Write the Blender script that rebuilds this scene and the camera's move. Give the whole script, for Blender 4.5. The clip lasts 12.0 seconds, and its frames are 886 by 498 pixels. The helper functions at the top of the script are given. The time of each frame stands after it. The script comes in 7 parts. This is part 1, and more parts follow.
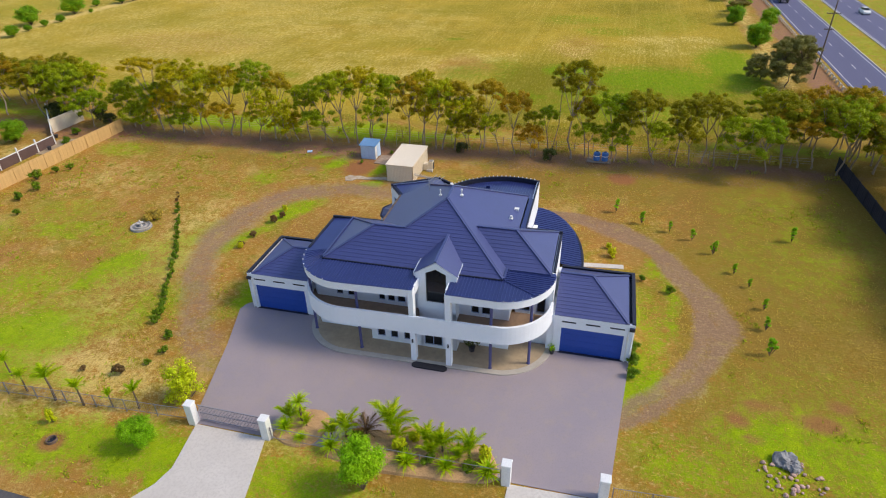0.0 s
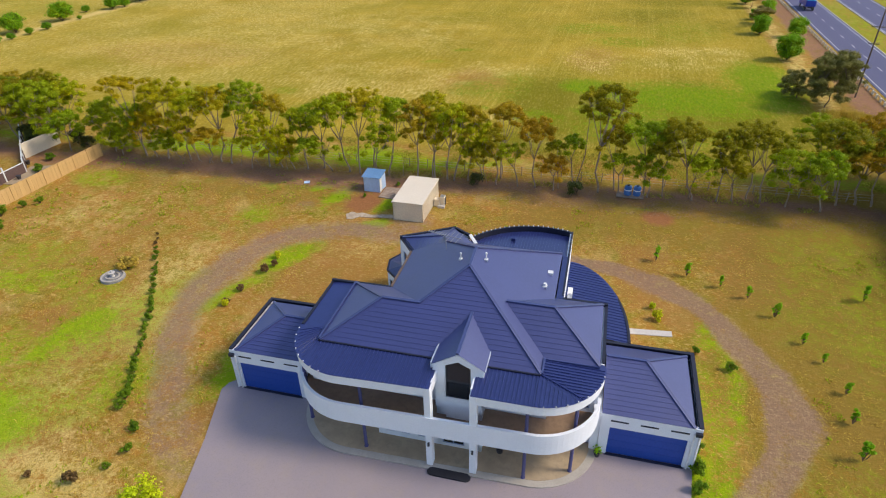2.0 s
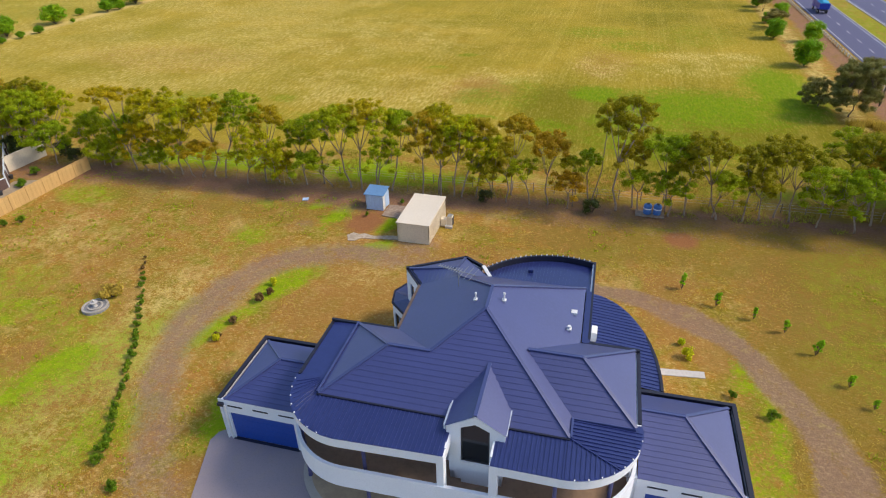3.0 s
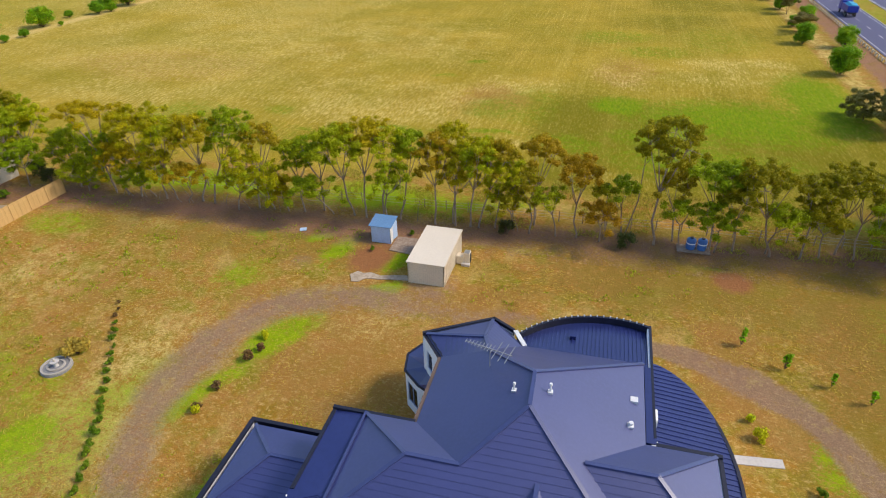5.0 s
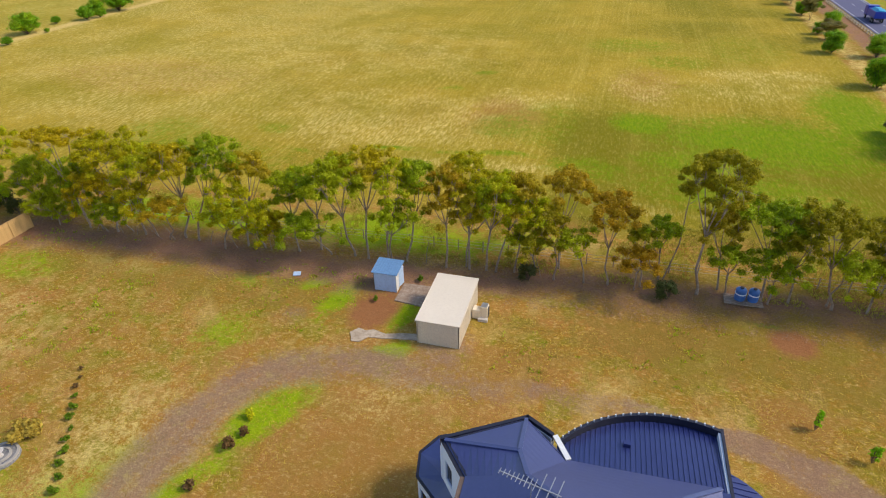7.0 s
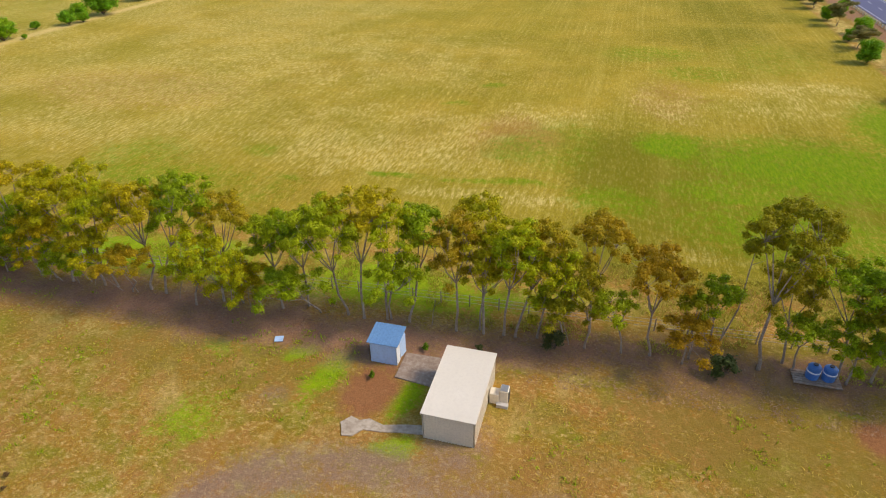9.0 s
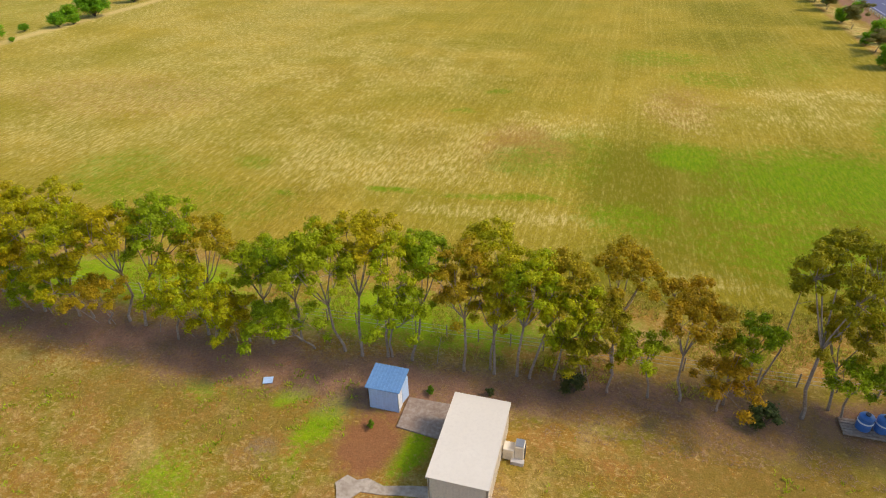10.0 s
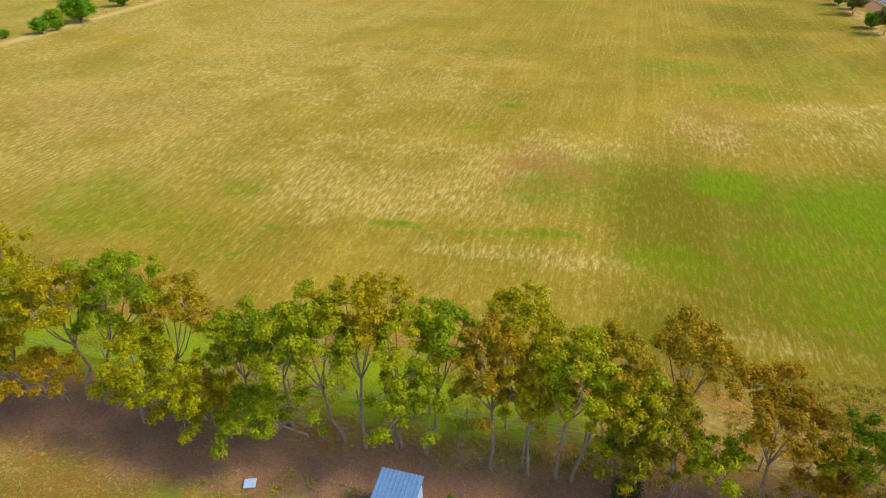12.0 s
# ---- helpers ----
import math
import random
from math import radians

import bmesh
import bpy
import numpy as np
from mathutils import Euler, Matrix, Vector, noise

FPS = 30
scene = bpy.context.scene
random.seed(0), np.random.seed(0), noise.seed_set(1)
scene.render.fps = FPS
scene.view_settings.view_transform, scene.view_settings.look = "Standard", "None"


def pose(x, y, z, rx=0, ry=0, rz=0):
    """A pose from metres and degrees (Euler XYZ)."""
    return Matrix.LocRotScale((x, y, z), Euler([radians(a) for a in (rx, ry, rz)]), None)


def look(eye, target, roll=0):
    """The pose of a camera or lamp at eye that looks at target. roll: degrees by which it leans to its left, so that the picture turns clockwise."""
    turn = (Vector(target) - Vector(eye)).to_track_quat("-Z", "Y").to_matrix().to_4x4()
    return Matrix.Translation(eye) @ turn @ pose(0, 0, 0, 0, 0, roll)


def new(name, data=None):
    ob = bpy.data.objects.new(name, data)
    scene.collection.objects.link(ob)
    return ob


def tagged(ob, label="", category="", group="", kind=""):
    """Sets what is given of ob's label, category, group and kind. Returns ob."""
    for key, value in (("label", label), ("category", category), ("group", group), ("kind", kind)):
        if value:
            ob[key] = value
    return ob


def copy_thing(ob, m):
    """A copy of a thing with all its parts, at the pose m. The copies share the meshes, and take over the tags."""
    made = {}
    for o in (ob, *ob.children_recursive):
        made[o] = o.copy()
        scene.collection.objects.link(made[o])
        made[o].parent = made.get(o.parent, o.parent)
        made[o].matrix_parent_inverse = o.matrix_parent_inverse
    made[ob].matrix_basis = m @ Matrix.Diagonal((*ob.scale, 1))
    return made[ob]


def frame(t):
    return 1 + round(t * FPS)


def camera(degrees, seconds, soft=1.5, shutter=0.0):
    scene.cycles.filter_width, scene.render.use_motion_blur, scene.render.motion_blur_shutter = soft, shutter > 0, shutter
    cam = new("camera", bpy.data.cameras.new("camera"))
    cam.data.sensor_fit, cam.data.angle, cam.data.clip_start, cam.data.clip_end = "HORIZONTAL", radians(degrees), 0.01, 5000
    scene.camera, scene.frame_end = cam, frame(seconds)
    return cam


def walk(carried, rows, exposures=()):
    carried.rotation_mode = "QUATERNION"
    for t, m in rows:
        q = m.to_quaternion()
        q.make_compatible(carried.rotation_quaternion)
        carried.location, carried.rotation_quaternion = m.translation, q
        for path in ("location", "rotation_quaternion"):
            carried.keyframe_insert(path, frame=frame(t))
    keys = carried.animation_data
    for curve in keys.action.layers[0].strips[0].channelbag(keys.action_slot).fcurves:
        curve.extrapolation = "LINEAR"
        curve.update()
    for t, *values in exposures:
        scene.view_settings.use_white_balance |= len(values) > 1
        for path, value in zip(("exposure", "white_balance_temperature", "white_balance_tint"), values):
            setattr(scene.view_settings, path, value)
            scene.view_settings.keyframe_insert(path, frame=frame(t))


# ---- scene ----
cam = camera(72.2, 12.0, 1.1)
METRES, EYE, TILT, LEAN, TURN = 58.13, 33.28, 0.0, 0.0, 16.5
ROWS = [
    (0.0, 0.0, 0.0, 0.0, -0.79, -31.82, 1.28),
    (0.5, -0.0055, 0.041, 0.0011, -0.78, -31.83, 1.27),
    (1.0, -0.0117, 0.0864, 0.0007, -0.76, -31.82, 1.23),
    (1.5, -0.0168, 0.1287, -0.0, -0.73, -31.82, 1.23),
    (2.0, -0.0225, 0.1747, -0.0002, -0.7, -31.79, 1.22),
    (2.5, -0.0279, 0.2178, -0.0007, -0.68, -31.79, 1.23),
    (3.0, -0.0355, 0.2627, -0.0039, -0.7, -31.77, 1.24),
    (5.0, -0.0596, 0.4162, -0.018, -0.61, -31.81, 1.22),
    (5.5, -0.0636, 0.45, -0.0207, -0.62, -31.79, 1.2),
    (6.0, -0.0677, 0.4872, -0.0225, -0.58, -31.81, 1.25),
    (6.5, -0.0727, 0.5244, -0.0221, -0.59, -31.82, 1.26),
    (7.0, -0.0774, 0.5675, -0.022, -0.6, -31.79, 1.27),
    (9.0, -0.0889, 0.7445, -0.0328, -0.63, -31.83, 1.26),
    (9.5, -0.0922, 0.7883, -0.0371, -0.65, -31.79, 1.27),
    (10.0, -0.0968, 0.833, -0.0412, -0.69, -31.83, 1.25),
    (10.5, -0.1009, 0.872, -0.0444, -0.71, -31.86, 1.26),
    (11.0, -0.106, 0.9132, -0.0479, -0.74, -31.84, 1.24),
    (11.5, -0.1108, 0.9506, -0.0501, -0.76, -31.84, 1.28),
    (12.0, -0.1169, 0.9906, -0.0514, -0.76, -31.84, 1.31),
]
walk(cam, [(t, pose(0, 0, EYE, TILT, LEAN, TURN) @ pose(METRES * x, METRES * y, METRES * z, 90 + pitch, roll, yaw)) for t, x, y, z, yaw, pitch, roll in ROWS])

# ---- world, sun ----
world = bpy.data.worlds.new("world")
scene.world = world
world.use_nodes = True
wn = world.node_tree.nodes
sky = wn.new("ShaderNodeTexSky")
sky.sky_type, sky.sun_disc = "NISHITA", False
SUN_DIR = Vector((1.0, 0.18, 0.0)).normalized()
SUN_EL = 45.0
sky.sun_elevation, sky.sun_rotation = radians(SUN_EL), math.atan2(SUN_DIR.x, SUN_DIR.y)
sky.air_density, sky.dust_density, sky.ozone_density = 1.0, 1.5, 1.2
wn["Background"].inputs["Strength"].default_value = 0.15
world.node_tree.links.new(sky.outputs[0], wn["Background"].inputs[0])
sun_data = bpy.data.lights.new("sun", "SUN")
sun_data.energy, sun_data.angle, sun_data.color = 2.0, radians(14.0), (1.0, 0.865, 0.68)
sun = new("sun", sun_data)
sd = Vector((SUN_DIR.x * math.cos(radians(SUN_EL)), SUN_DIR.y * math.cos(radians(SUN_EL)), math.sin(radians(SUN_EL))))
sun.matrix_world = look(sd * 200, (0, 0, 0))
scene.view_settings.exposure = 0.38


# ---- materials ----
def node_mat(name):
    m = bpy.data.materials.new(name)
    m.use_nodes = True
    nt = m.node_tree
    return m, nt, nt.nodes["Principled BSDF"]


def noise_tex(nt, scale, detail=4, coord="Object", stretch=None, rough=0.6):
    tc = nt.nodes.new("ShaderNodeTexCoord")
    n = nt.nodes.new("ShaderNodeTexNoise")
    n.inputs["Scale"].default_value, n.inputs["Detail"].default_value, n.inputs["Roughness"].default_value = scale, detail, rough
    out = tc.outputs[coord]
    if stretch:
        mp = nt.nodes.new("ShaderNodeMapping")
        mp.inputs["Scale"].default_value = stretch
        nt.links.new(out, mp.inputs[0])
        out = mp.outputs[0]
    nt.links.new(out, n.inputs["Vector"])
    return n.outputs["Fac"]


def ramp(nt, fac, lo, hi):
    r = nt.nodes.new("ShaderNodeMapRange")
    r.inputs["From Min"].default_value, r.inputs["From Max"].default_value = lo, hi
    nt.links.new(fac, r.inputs["Value"])
    return r.outputs["Result"]


def mixc(nt, fac, a, b, blend="MIX"):
    m = nt.nodes.new("ShaderNodeMix")
    m.data_type, m.blend_type = "RGBA", blend
    for sock, v in ((m.inputs[0], fac), (m.inputs[6], a), (m.inputs[7], b)):
        if isinstance(v, (int, float)):
            sock.default_value = v
        elif isinstance(v, tuple):
            sock.default_value = (*v, 1.0)
        else:
            nt.links.new(v, sock)
    return m.outputs[2]


def math_node(nt, op, a, b=0.0):
    m = nt.nodes.new("ShaderNodeMath")
    m.operation = op
    for sock, v in ((m.inputs[0], a), (m.inputs[1], b)):
        if isinstance(v, (int, float)):
            sock.default_value = v
        else:
            nt.links.new(v, sock)
    return m.outputs[0]


def bumped(nt, bsdf, fac, strength, dist):
    b = nt.nodes.new("ShaderNodeBump")
    b.inputs["Strength"].default_value, b.inputs["Distance"].default_value = strength, dist
    nt.links.new(fac, b.inputs["Height"])
    nt.links.new(b.outputs[0], bsdf.inputs["Normal"])


def surface(name, c1, c2, c3=None, rough=0.7, metal=0.0, s1=0.6, s2=9.0, bump=0.15, dist=0.02, vary=0.0, stretch=None, island=False, spec=0.5):
    """A painted, earthy or metal surface with stains at a large scale and grain at a small one."""
    m, nt, b = node_mat(name)
    big, fine = noise_tex(nt, s1, 3, stretch=stretch), noise_tex(nt, s2, 5)
    col = mixc(nt, ramp(nt, big, 0.35, 0.65), c1, c2)
    col = mixc(nt, ramp(nt, fine, 0.45, 0.75), col, c3 or tuple(0.8 * v for v in c1))
    if vary:
        if island:
            src = nt.nodes.new("ShaderNodeNewGeometry").outputs["Random Per Island"]
        else:
            src = nt.nodes.new("ShaderNodeObjectInfo").outputs["Random"]
        hsv = nt.nodes.new("ShaderNodeHueSaturation")
        nt.links.new(col, hsv.inputs["Color"])
        nt.links.new(ramp_to(nt, src, 1 - vary, 1 + vary), hsv.inputs["Value"])
        col = hsv.outputs[0]
    nt.links.new(col, b.inputs["Base Color"])
    b.inputs["Roughness"].default_value, b.inputs["Metallic"].default_value = rough, metal
    b.inputs["Specular IOR Level"].default_value = spec
    if bump:
        bumped(nt, b, fine, bump, dist)
    return m


def ramp_to(nt, fac, lo, hi):
    r = nt.nodes.new("ShaderNodeMapRange")
    r.inputs["To Min"].default_value, r.inputs["To Max"].default_value = lo, hi
    nt.links.new(fac, r.inputs["Value"])
    return r.outputs["Result"]


def foliage(name, cols, rough=0.55, transl=0.25):
    """Leaves: hue by the plant and by the leaf, some light through them."""
    m, nt, b = node_mat(name)
    oi = nt.nodes.new("ShaderNodeObjectInfo")
    isl = nt.nodes.new("ShaderNodeNewGeometry").outputs["Random Per Island"]
    clump = noise_tex(nt, 0.7, 2)
    col = mixc(nt, ramp(nt, clump, 0.4, 0.62), cols[0], cols[1])
    col = mixc(nt, math_node(nt, "MULTIPLY", oi.outputs["Random"], 0.75), col, cols[2])
    hsv = nt.nodes.new("ShaderNodeHueSaturation")
    nt.links.new(col, hsv.inputs["Color"])
    nt.links.new(ramp_to(nt, isl, 0.6, 1.35), hsv.inputs["Value"])
    nt.links.new(hsv.outputs[0], b.inputs["Base Color"])
    b.inputs["Roughness"].default_value = rough
    b.inputs["Specular IOR Level"].default_value = 0.2
    tr = nt.nodes.new("ShaderNodeBsdfTranslucent")
    nt.links.new(hsv.outputs[0], tr.inputs[0])
    mx = nt.nodes.new("ShaderNodeMixShader")
    mx.inputs[0].default_value = transl
    nt.links.new(b.outputs[0], mx.inputs[1])
    nt.links.new(tr.outputs[0], mx.inputs[2])
    nt.links.new(mx.outputs[0], nt.nodes["Material Output"].inputs["Surface"])
    return m


M_RENDER = surface("white_render", (0.84, 0.87, 0.93), (0.80, 0.83, 0.89), (0.74, 0.77, 0.83), rough=0.8, s1=0.5, s2=14, bump=0.08)
M_TILE = surface("roof_tile", (0.032, 0.042, 0.175), (0.028, 0.037, 0.155), (0.039, 0.049, 0.185), rough=0.42, s1=0.4, s2=5, bump=0.06, spec=1.0)
for k, v in (("Coat Weight", 0.32), ("Coat Roughness", 0.4), ("Coat IOR", 1.7)):
    M_TILE.node_tree.nodes["Principled BSDF"].inputs[k].default_value = v
M_DECK = surface("roof_sheet", (0.021, 0.032, 0.145), (0.026, 0.039, 0.16), (0.017, 0.027, 0.125), rough=0.3, s1=0.4, s2=3, bump=0.03, spec=0.8)
M_CAP = surface("roof_cap", (0.05, 0.067, 0.2), (0.046, 0.06, 0.18), rough=0.35, s1=1.0, s2=8, bump=0.05, spec=1.0)
M_FLASH = surface("dark_flashing", (0.012, 0.014, 0.03), (0.018, 0.02, 0.04), rough=0.5, s1=1, s2=9, bump=0.05)
M_POST = surface("blue_post", (0.085, 0.085, 0.23), (0.07, 0.075, 0.2), rough=0.5, s1=1, s2=9, bump=0.05)
M_DOOR = surface("blue_door", (0.014, 0.065, 0.36), (0.014, 0.07, 0.39), rough=0.5, s1=0.5, s2=8, bump=0.03)
M_TRIMBLUE = surface("pale_trim", (0.55, 0.6, 0.68), (0.5, 0.55, 0.62), rough=0.5)
M_TILEFLOOR = surface("ochre_paving", (0.44, 0.34, 0.22), (0.37, 0.28, 0.18), (0.32, 0.25, 0.17), rough=0.6, s1=0.7, s2=3)
# ochre floor tile, darkened: the balcony's shade is mixed into this colour
M_SHADEDTILE = surface("shaded_balcony_tile", (0.31, 0.21, 0.14), (0.26, 0.17, 0.12), (0.22, 0.15, 0.1), rough=0.6, s1=0.7, s2=3)
M_DUSTY = surface("dusty_concrete", (0.34, 0.245, 0.18), (0.26, 0.18, 0.13), (0.44, 0.36, 0.29), rough=0.95, s1=1.1, s2=4, bump=0.3)
M_RUBBLE = surface("broken_concrete", (0.56, 0.46, 0.35), (0.42, 0.33, 0.24), (0.30, 0.22, 0.15), rough=0.95, s1=0.9, s2=3, bump=0.4)
M_STREET = surface("street_asphalt", (0.085, 0.08, 0.085), (0.065, 0.062, 0.068), (0.11, 0.105, 0.10), rough=0.9, s1=0.2, s2=5, bump=0.1)
M_EDGE = surface("concrete_edge", (0.47, 0.43, 0.38), (0.40, 0.36, 0.31), rough=0.85, s1=0.8, s2=10)
M_FRAME = surface("window_frame_paint", (0.35, 0.42, 0.6), (0.3, 0.37, 0.55), rough=0.45)
M_CONC = surface("pale_concrete", (0.60, 0.56, 0.52), (0.54, 0.50, 0.465), (0.48, 0.44, 0.41), rough=0.9, s1=0.35, s2=6, bump=0.12)
M_MAT = surface("rubber_mat", (0.015, 0.015, 0.02), (0.02, 0.02, 0.03), rough=0.9)
M_BARK = surface("gum_bark", (0.36, 0.27, 0.20), (0.22, 0.15, 0.11), (0.48, 0.39, 0.32), rough=0.9, s1=1.5, s2=10, bump=0.3)
M_DARKBARK = surface("dark_bark", (0.12, 0.085, 0.06), (0.18, 0.13, 0.1), rough=0.95, s1=1.5, s2=12, bump=0.3)
M_GUM = foliage("gum_leaves", ((0.56, 0.53, 0.005), (0.38, 0.46, 0.005), (0.56, 0.40, 0.005)), transl=0.45)
M_GUMGREEN = foliage("green_gum_leaves", ((0.35, 0.46, 0.006), (0.25, 0.36, 0.007), (0.48, 0.49, 0.006)), transl=0.45)
M_GUMRUST = foliage("rusty_gum_leaves", ((0.50, 0.37, 0.010), (0.42, 0.36, 0.010), (0.52, 0.28, 0.010)), transl=0.45)
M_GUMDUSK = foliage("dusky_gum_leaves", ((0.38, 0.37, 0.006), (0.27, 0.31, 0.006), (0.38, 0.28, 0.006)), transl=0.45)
M_GREENLEAF = foliage("fresh_leaves", ((0.32, 0.60, 0.01), (0.44, 0.68, 0.012), (0.26, 0.52, 0.012)), transl=0.5)
M_YELLOWLEAF = foliage("lime_leaves", ((0.62, 0.66, 0.012), (0.50, 0.62, 0.012), (0.66, 0.62, 0.015)), transl=0.4)
M_PALM = foliage("palm_leaves", ((0.42, 0.60, 0.006), (0.72, 0.64, 0.010), (0.32, 0.54, 0.006)), transl=0.5)
M_LANELEAF = foliage("lane_leaves", ((0.22, 0.44, 0.01), (0.36, 0.50, 0.01), (0.15, 0.34, 0.01)), transl=0.45)
M_MIDLEAF = foliage("hedge_leaves", ((0.16, 0.28, 0.01), (0.24, 0.33, 0.012), (0.13, 0.25, 0.01)), transl=0.4)
M_OLIVELEAF = foliage("olive_leaves", ((0.27, 0.25, 0.06), (0.20, 0.21, 0.05), (0.29, 0.23, 0.05)), transl=0.3)
M_DARKLEAF = foliage("dark_leaves", ((0.06, 0.085, 0.015), (0.08, 0.10, 0.02), (0.09, 0.09, 0.02)), transl=0.15)
M_BROWNLEAF = foliage("dry_leaves", ((0.16, 0.085, 0.03), (0.22, 0.12, 0.03), (0.12, 0.08, 0.03)), transl=0.15)
M_LITTER = foliage("bark_litter", ((0.34, 0.20, 0.12), (0.20, 0.11, 0.075), (0.46, 0.32, 0.18)), rough=0.9, transl=0.1)
M_LONGGRASS = foliage("long_grass_blades", ((0.46, 0.44, 0.03), (0.36, 0.40, 0.02), (0.55, 0.44, 0.10)), rough=0.8, transl=0.45)
M_WEED = foliage("weed_leaves", ((0.36, 0.50, 0.01), (0.46, 0.54, 0.012), (0.32, 0.42, 0.01)), rough=0.8, transl=0.45)
M_STRAW = foliage("dry_grass", ((0.62, 0.45, 0.09), (0.55, 0.39, 0.07), (0.50, 0.39, 0.05)), rough=0.8, transl=0.45)
M_ASPHALT = surface("asphalt", (0.10, 0.10, 0.19), (0.085, 0.085, 0.165), (0.12, 0.12, 0.2), rough=0.85, s1=0.08, s2=3, bump=0.1, stretch=(1, 0.1, 1))
M_LINE = surface("road_paint", (0.58, 0.58, 0.60), (0.42, 0.42, 0.45), rough=0.7)
M_PALING = surface("timber_paling", (0.62, 0.40, 0.16), (0.54, 0.34, 0.13), (0.46, 0.30, 0.12), rough=0.85, s1=1.0, s2=14, vary=0.06)
M_DARKFENCE = surface("charcoal_sheet", (0.02, 0.022, 0.04), (0.028, 0.03, 0.05), rough=0.55)
M_CREAM = surface("cream_sheet", (0.80, 0.71, 0.56), (0.74, 0.65, 0.51), rough=0.5, s1=0.5, s2=6, bump=0.05)
M_SHEDROOF = surface("pale_roof_sheet", (0.80, 0.71, 0.58), (0.77, 0.68, 0.55), (0.74, 0.65, 0.53), rough=0.5, s1=0.4, s2=5, bump=0.02)
M_HUT = surface("hut_wall", (0.50, 0.66, 0.90), (0.45, 0.60, 0.84), rough=0.5, s1=0.8, s2=6, bump=0.04)
M_HUTROOF = surface("hut_roof", (0.15, 0.30, 0.54), (0.18, 0.34, 0.58), rough=0.45, s1=0.8, s2=6, bump=0.04)
M_WHITE = surface("white_paint", (0.82, 0.82, 0.82), (0.75, 0.76, 0.77), rough=0.55, s1=2, s2=12, bump=0.05)
M_STEEL = surface("galvanised", (0.5, 0.5, 0.5), (0.42, 0.42, 0.43), rough=0.45, metal=0.7, s1=2, s2=12)
M_DARKSTEEL = surface("dark_steel", (0.05, 0.05, 0.06), (0.07, 0.07, 0.08), rough=0.5, metal=0.3)
M_BROWNBRICK = surface("brown_wall", (0.10, 0.06, 0.055), (0.13, 0.08, 0.07), rough=0.9)
M_STONE = surface("grey_stone", (0.25, 0.25, 0.26), (0.15, 0.15, 0.17), (0.38, 0.38, 0.37), rough=0.9, s1=1.8, s2=8, bump=0.4)
M_ROCK = surface("pale_rock", (0.46, 0.30, 0.25), (0.36, 0.24, 0.19), rough=0.95, s1=2, s2=6, bump=0.4, vary=0.25, island=True)
M_MULCH = surface("bark_mulch", (0.56, 0.35, 0.17), (0.46, 0.28, 0.13), (0.25, 0.14, 0.07), rough=1.0, s1=1.0, s2=12, bump=0.6, dist=0.05)
M_TANK = surface("blue_plastic", (0.06, 0.17, 0.48), (0.07, 0.2, 0.52), rough=0.35, s1=2, s2=8, bump=0.02)
M_TRUCK = surface("blue_enamel", (0.015, 0.04, 0.36), (0.02, 0.05, 0.4), rough=0.35)
M_TARP = surface("cyan_tarp", (0.03, 0.36, 0.62), (0.05, 0.42, 0.66), rough=0.6, bump=0.3)
M_TYRE = surface("tyre_rubber", (0.02, 0.02, 0.022), (0.03, 0.03, 0.03), rough=0.9)
M_GATE = surface("gate_steel", (0.30, 0.29, 0.33), (0.26, 0.25, 0.3), rough=0.5, metal=0.2)
M_RUST = surface("leaf_filled_gutter", (0.18, 0.12, 0.09), (0.12, 0.09, 0.08), rough=0.9, s1=2, s2=8)
m_glass, nt_g, b_g = node_mat("dark_glass")
b_g.inputs["Base Color"].default_value = (0.012, 0.014, 0.018, 1)
b_g.inputs["Roughness"].default_value = 0.06
M_GLASS = m_glass


# driveway: exposed aggregate with joints of wear and faint tyre marks
def drive_material():
    m, nt, b = node_mat("aggregate_paving")
    big, mid, fine = noise_tex(nt, 0.12, 3), noise_tex(nt, 0.9, 4), noise_tex(nt, 16, 4)
    col = mixc(nt, ramp(nt, big, 0.35, 0.65), (0.345, 0.285, 0.295), (0.29, 0.25, 0.285))
    col = mixc(nt, math_node(nt, "MULTIPLY", ramp(nt, mid, 0.5, 0.8), 0.5), col, (0.36, 0.29, 0.24))
    col = mixc(nt, math_node(nt, "MULTIPLY", ramp(nt, fine, 0.5, 0.75), 0.45), col, (0.17, 0.15, 0.155))
    nt.links.new(col, b.inputs["Base Color"])
    b.inputs["Roughness"].default_value = 0.8
    bumped(nt, b, fine, 0.2, 0.02)
    return m


M_DRIVE = drive_material()


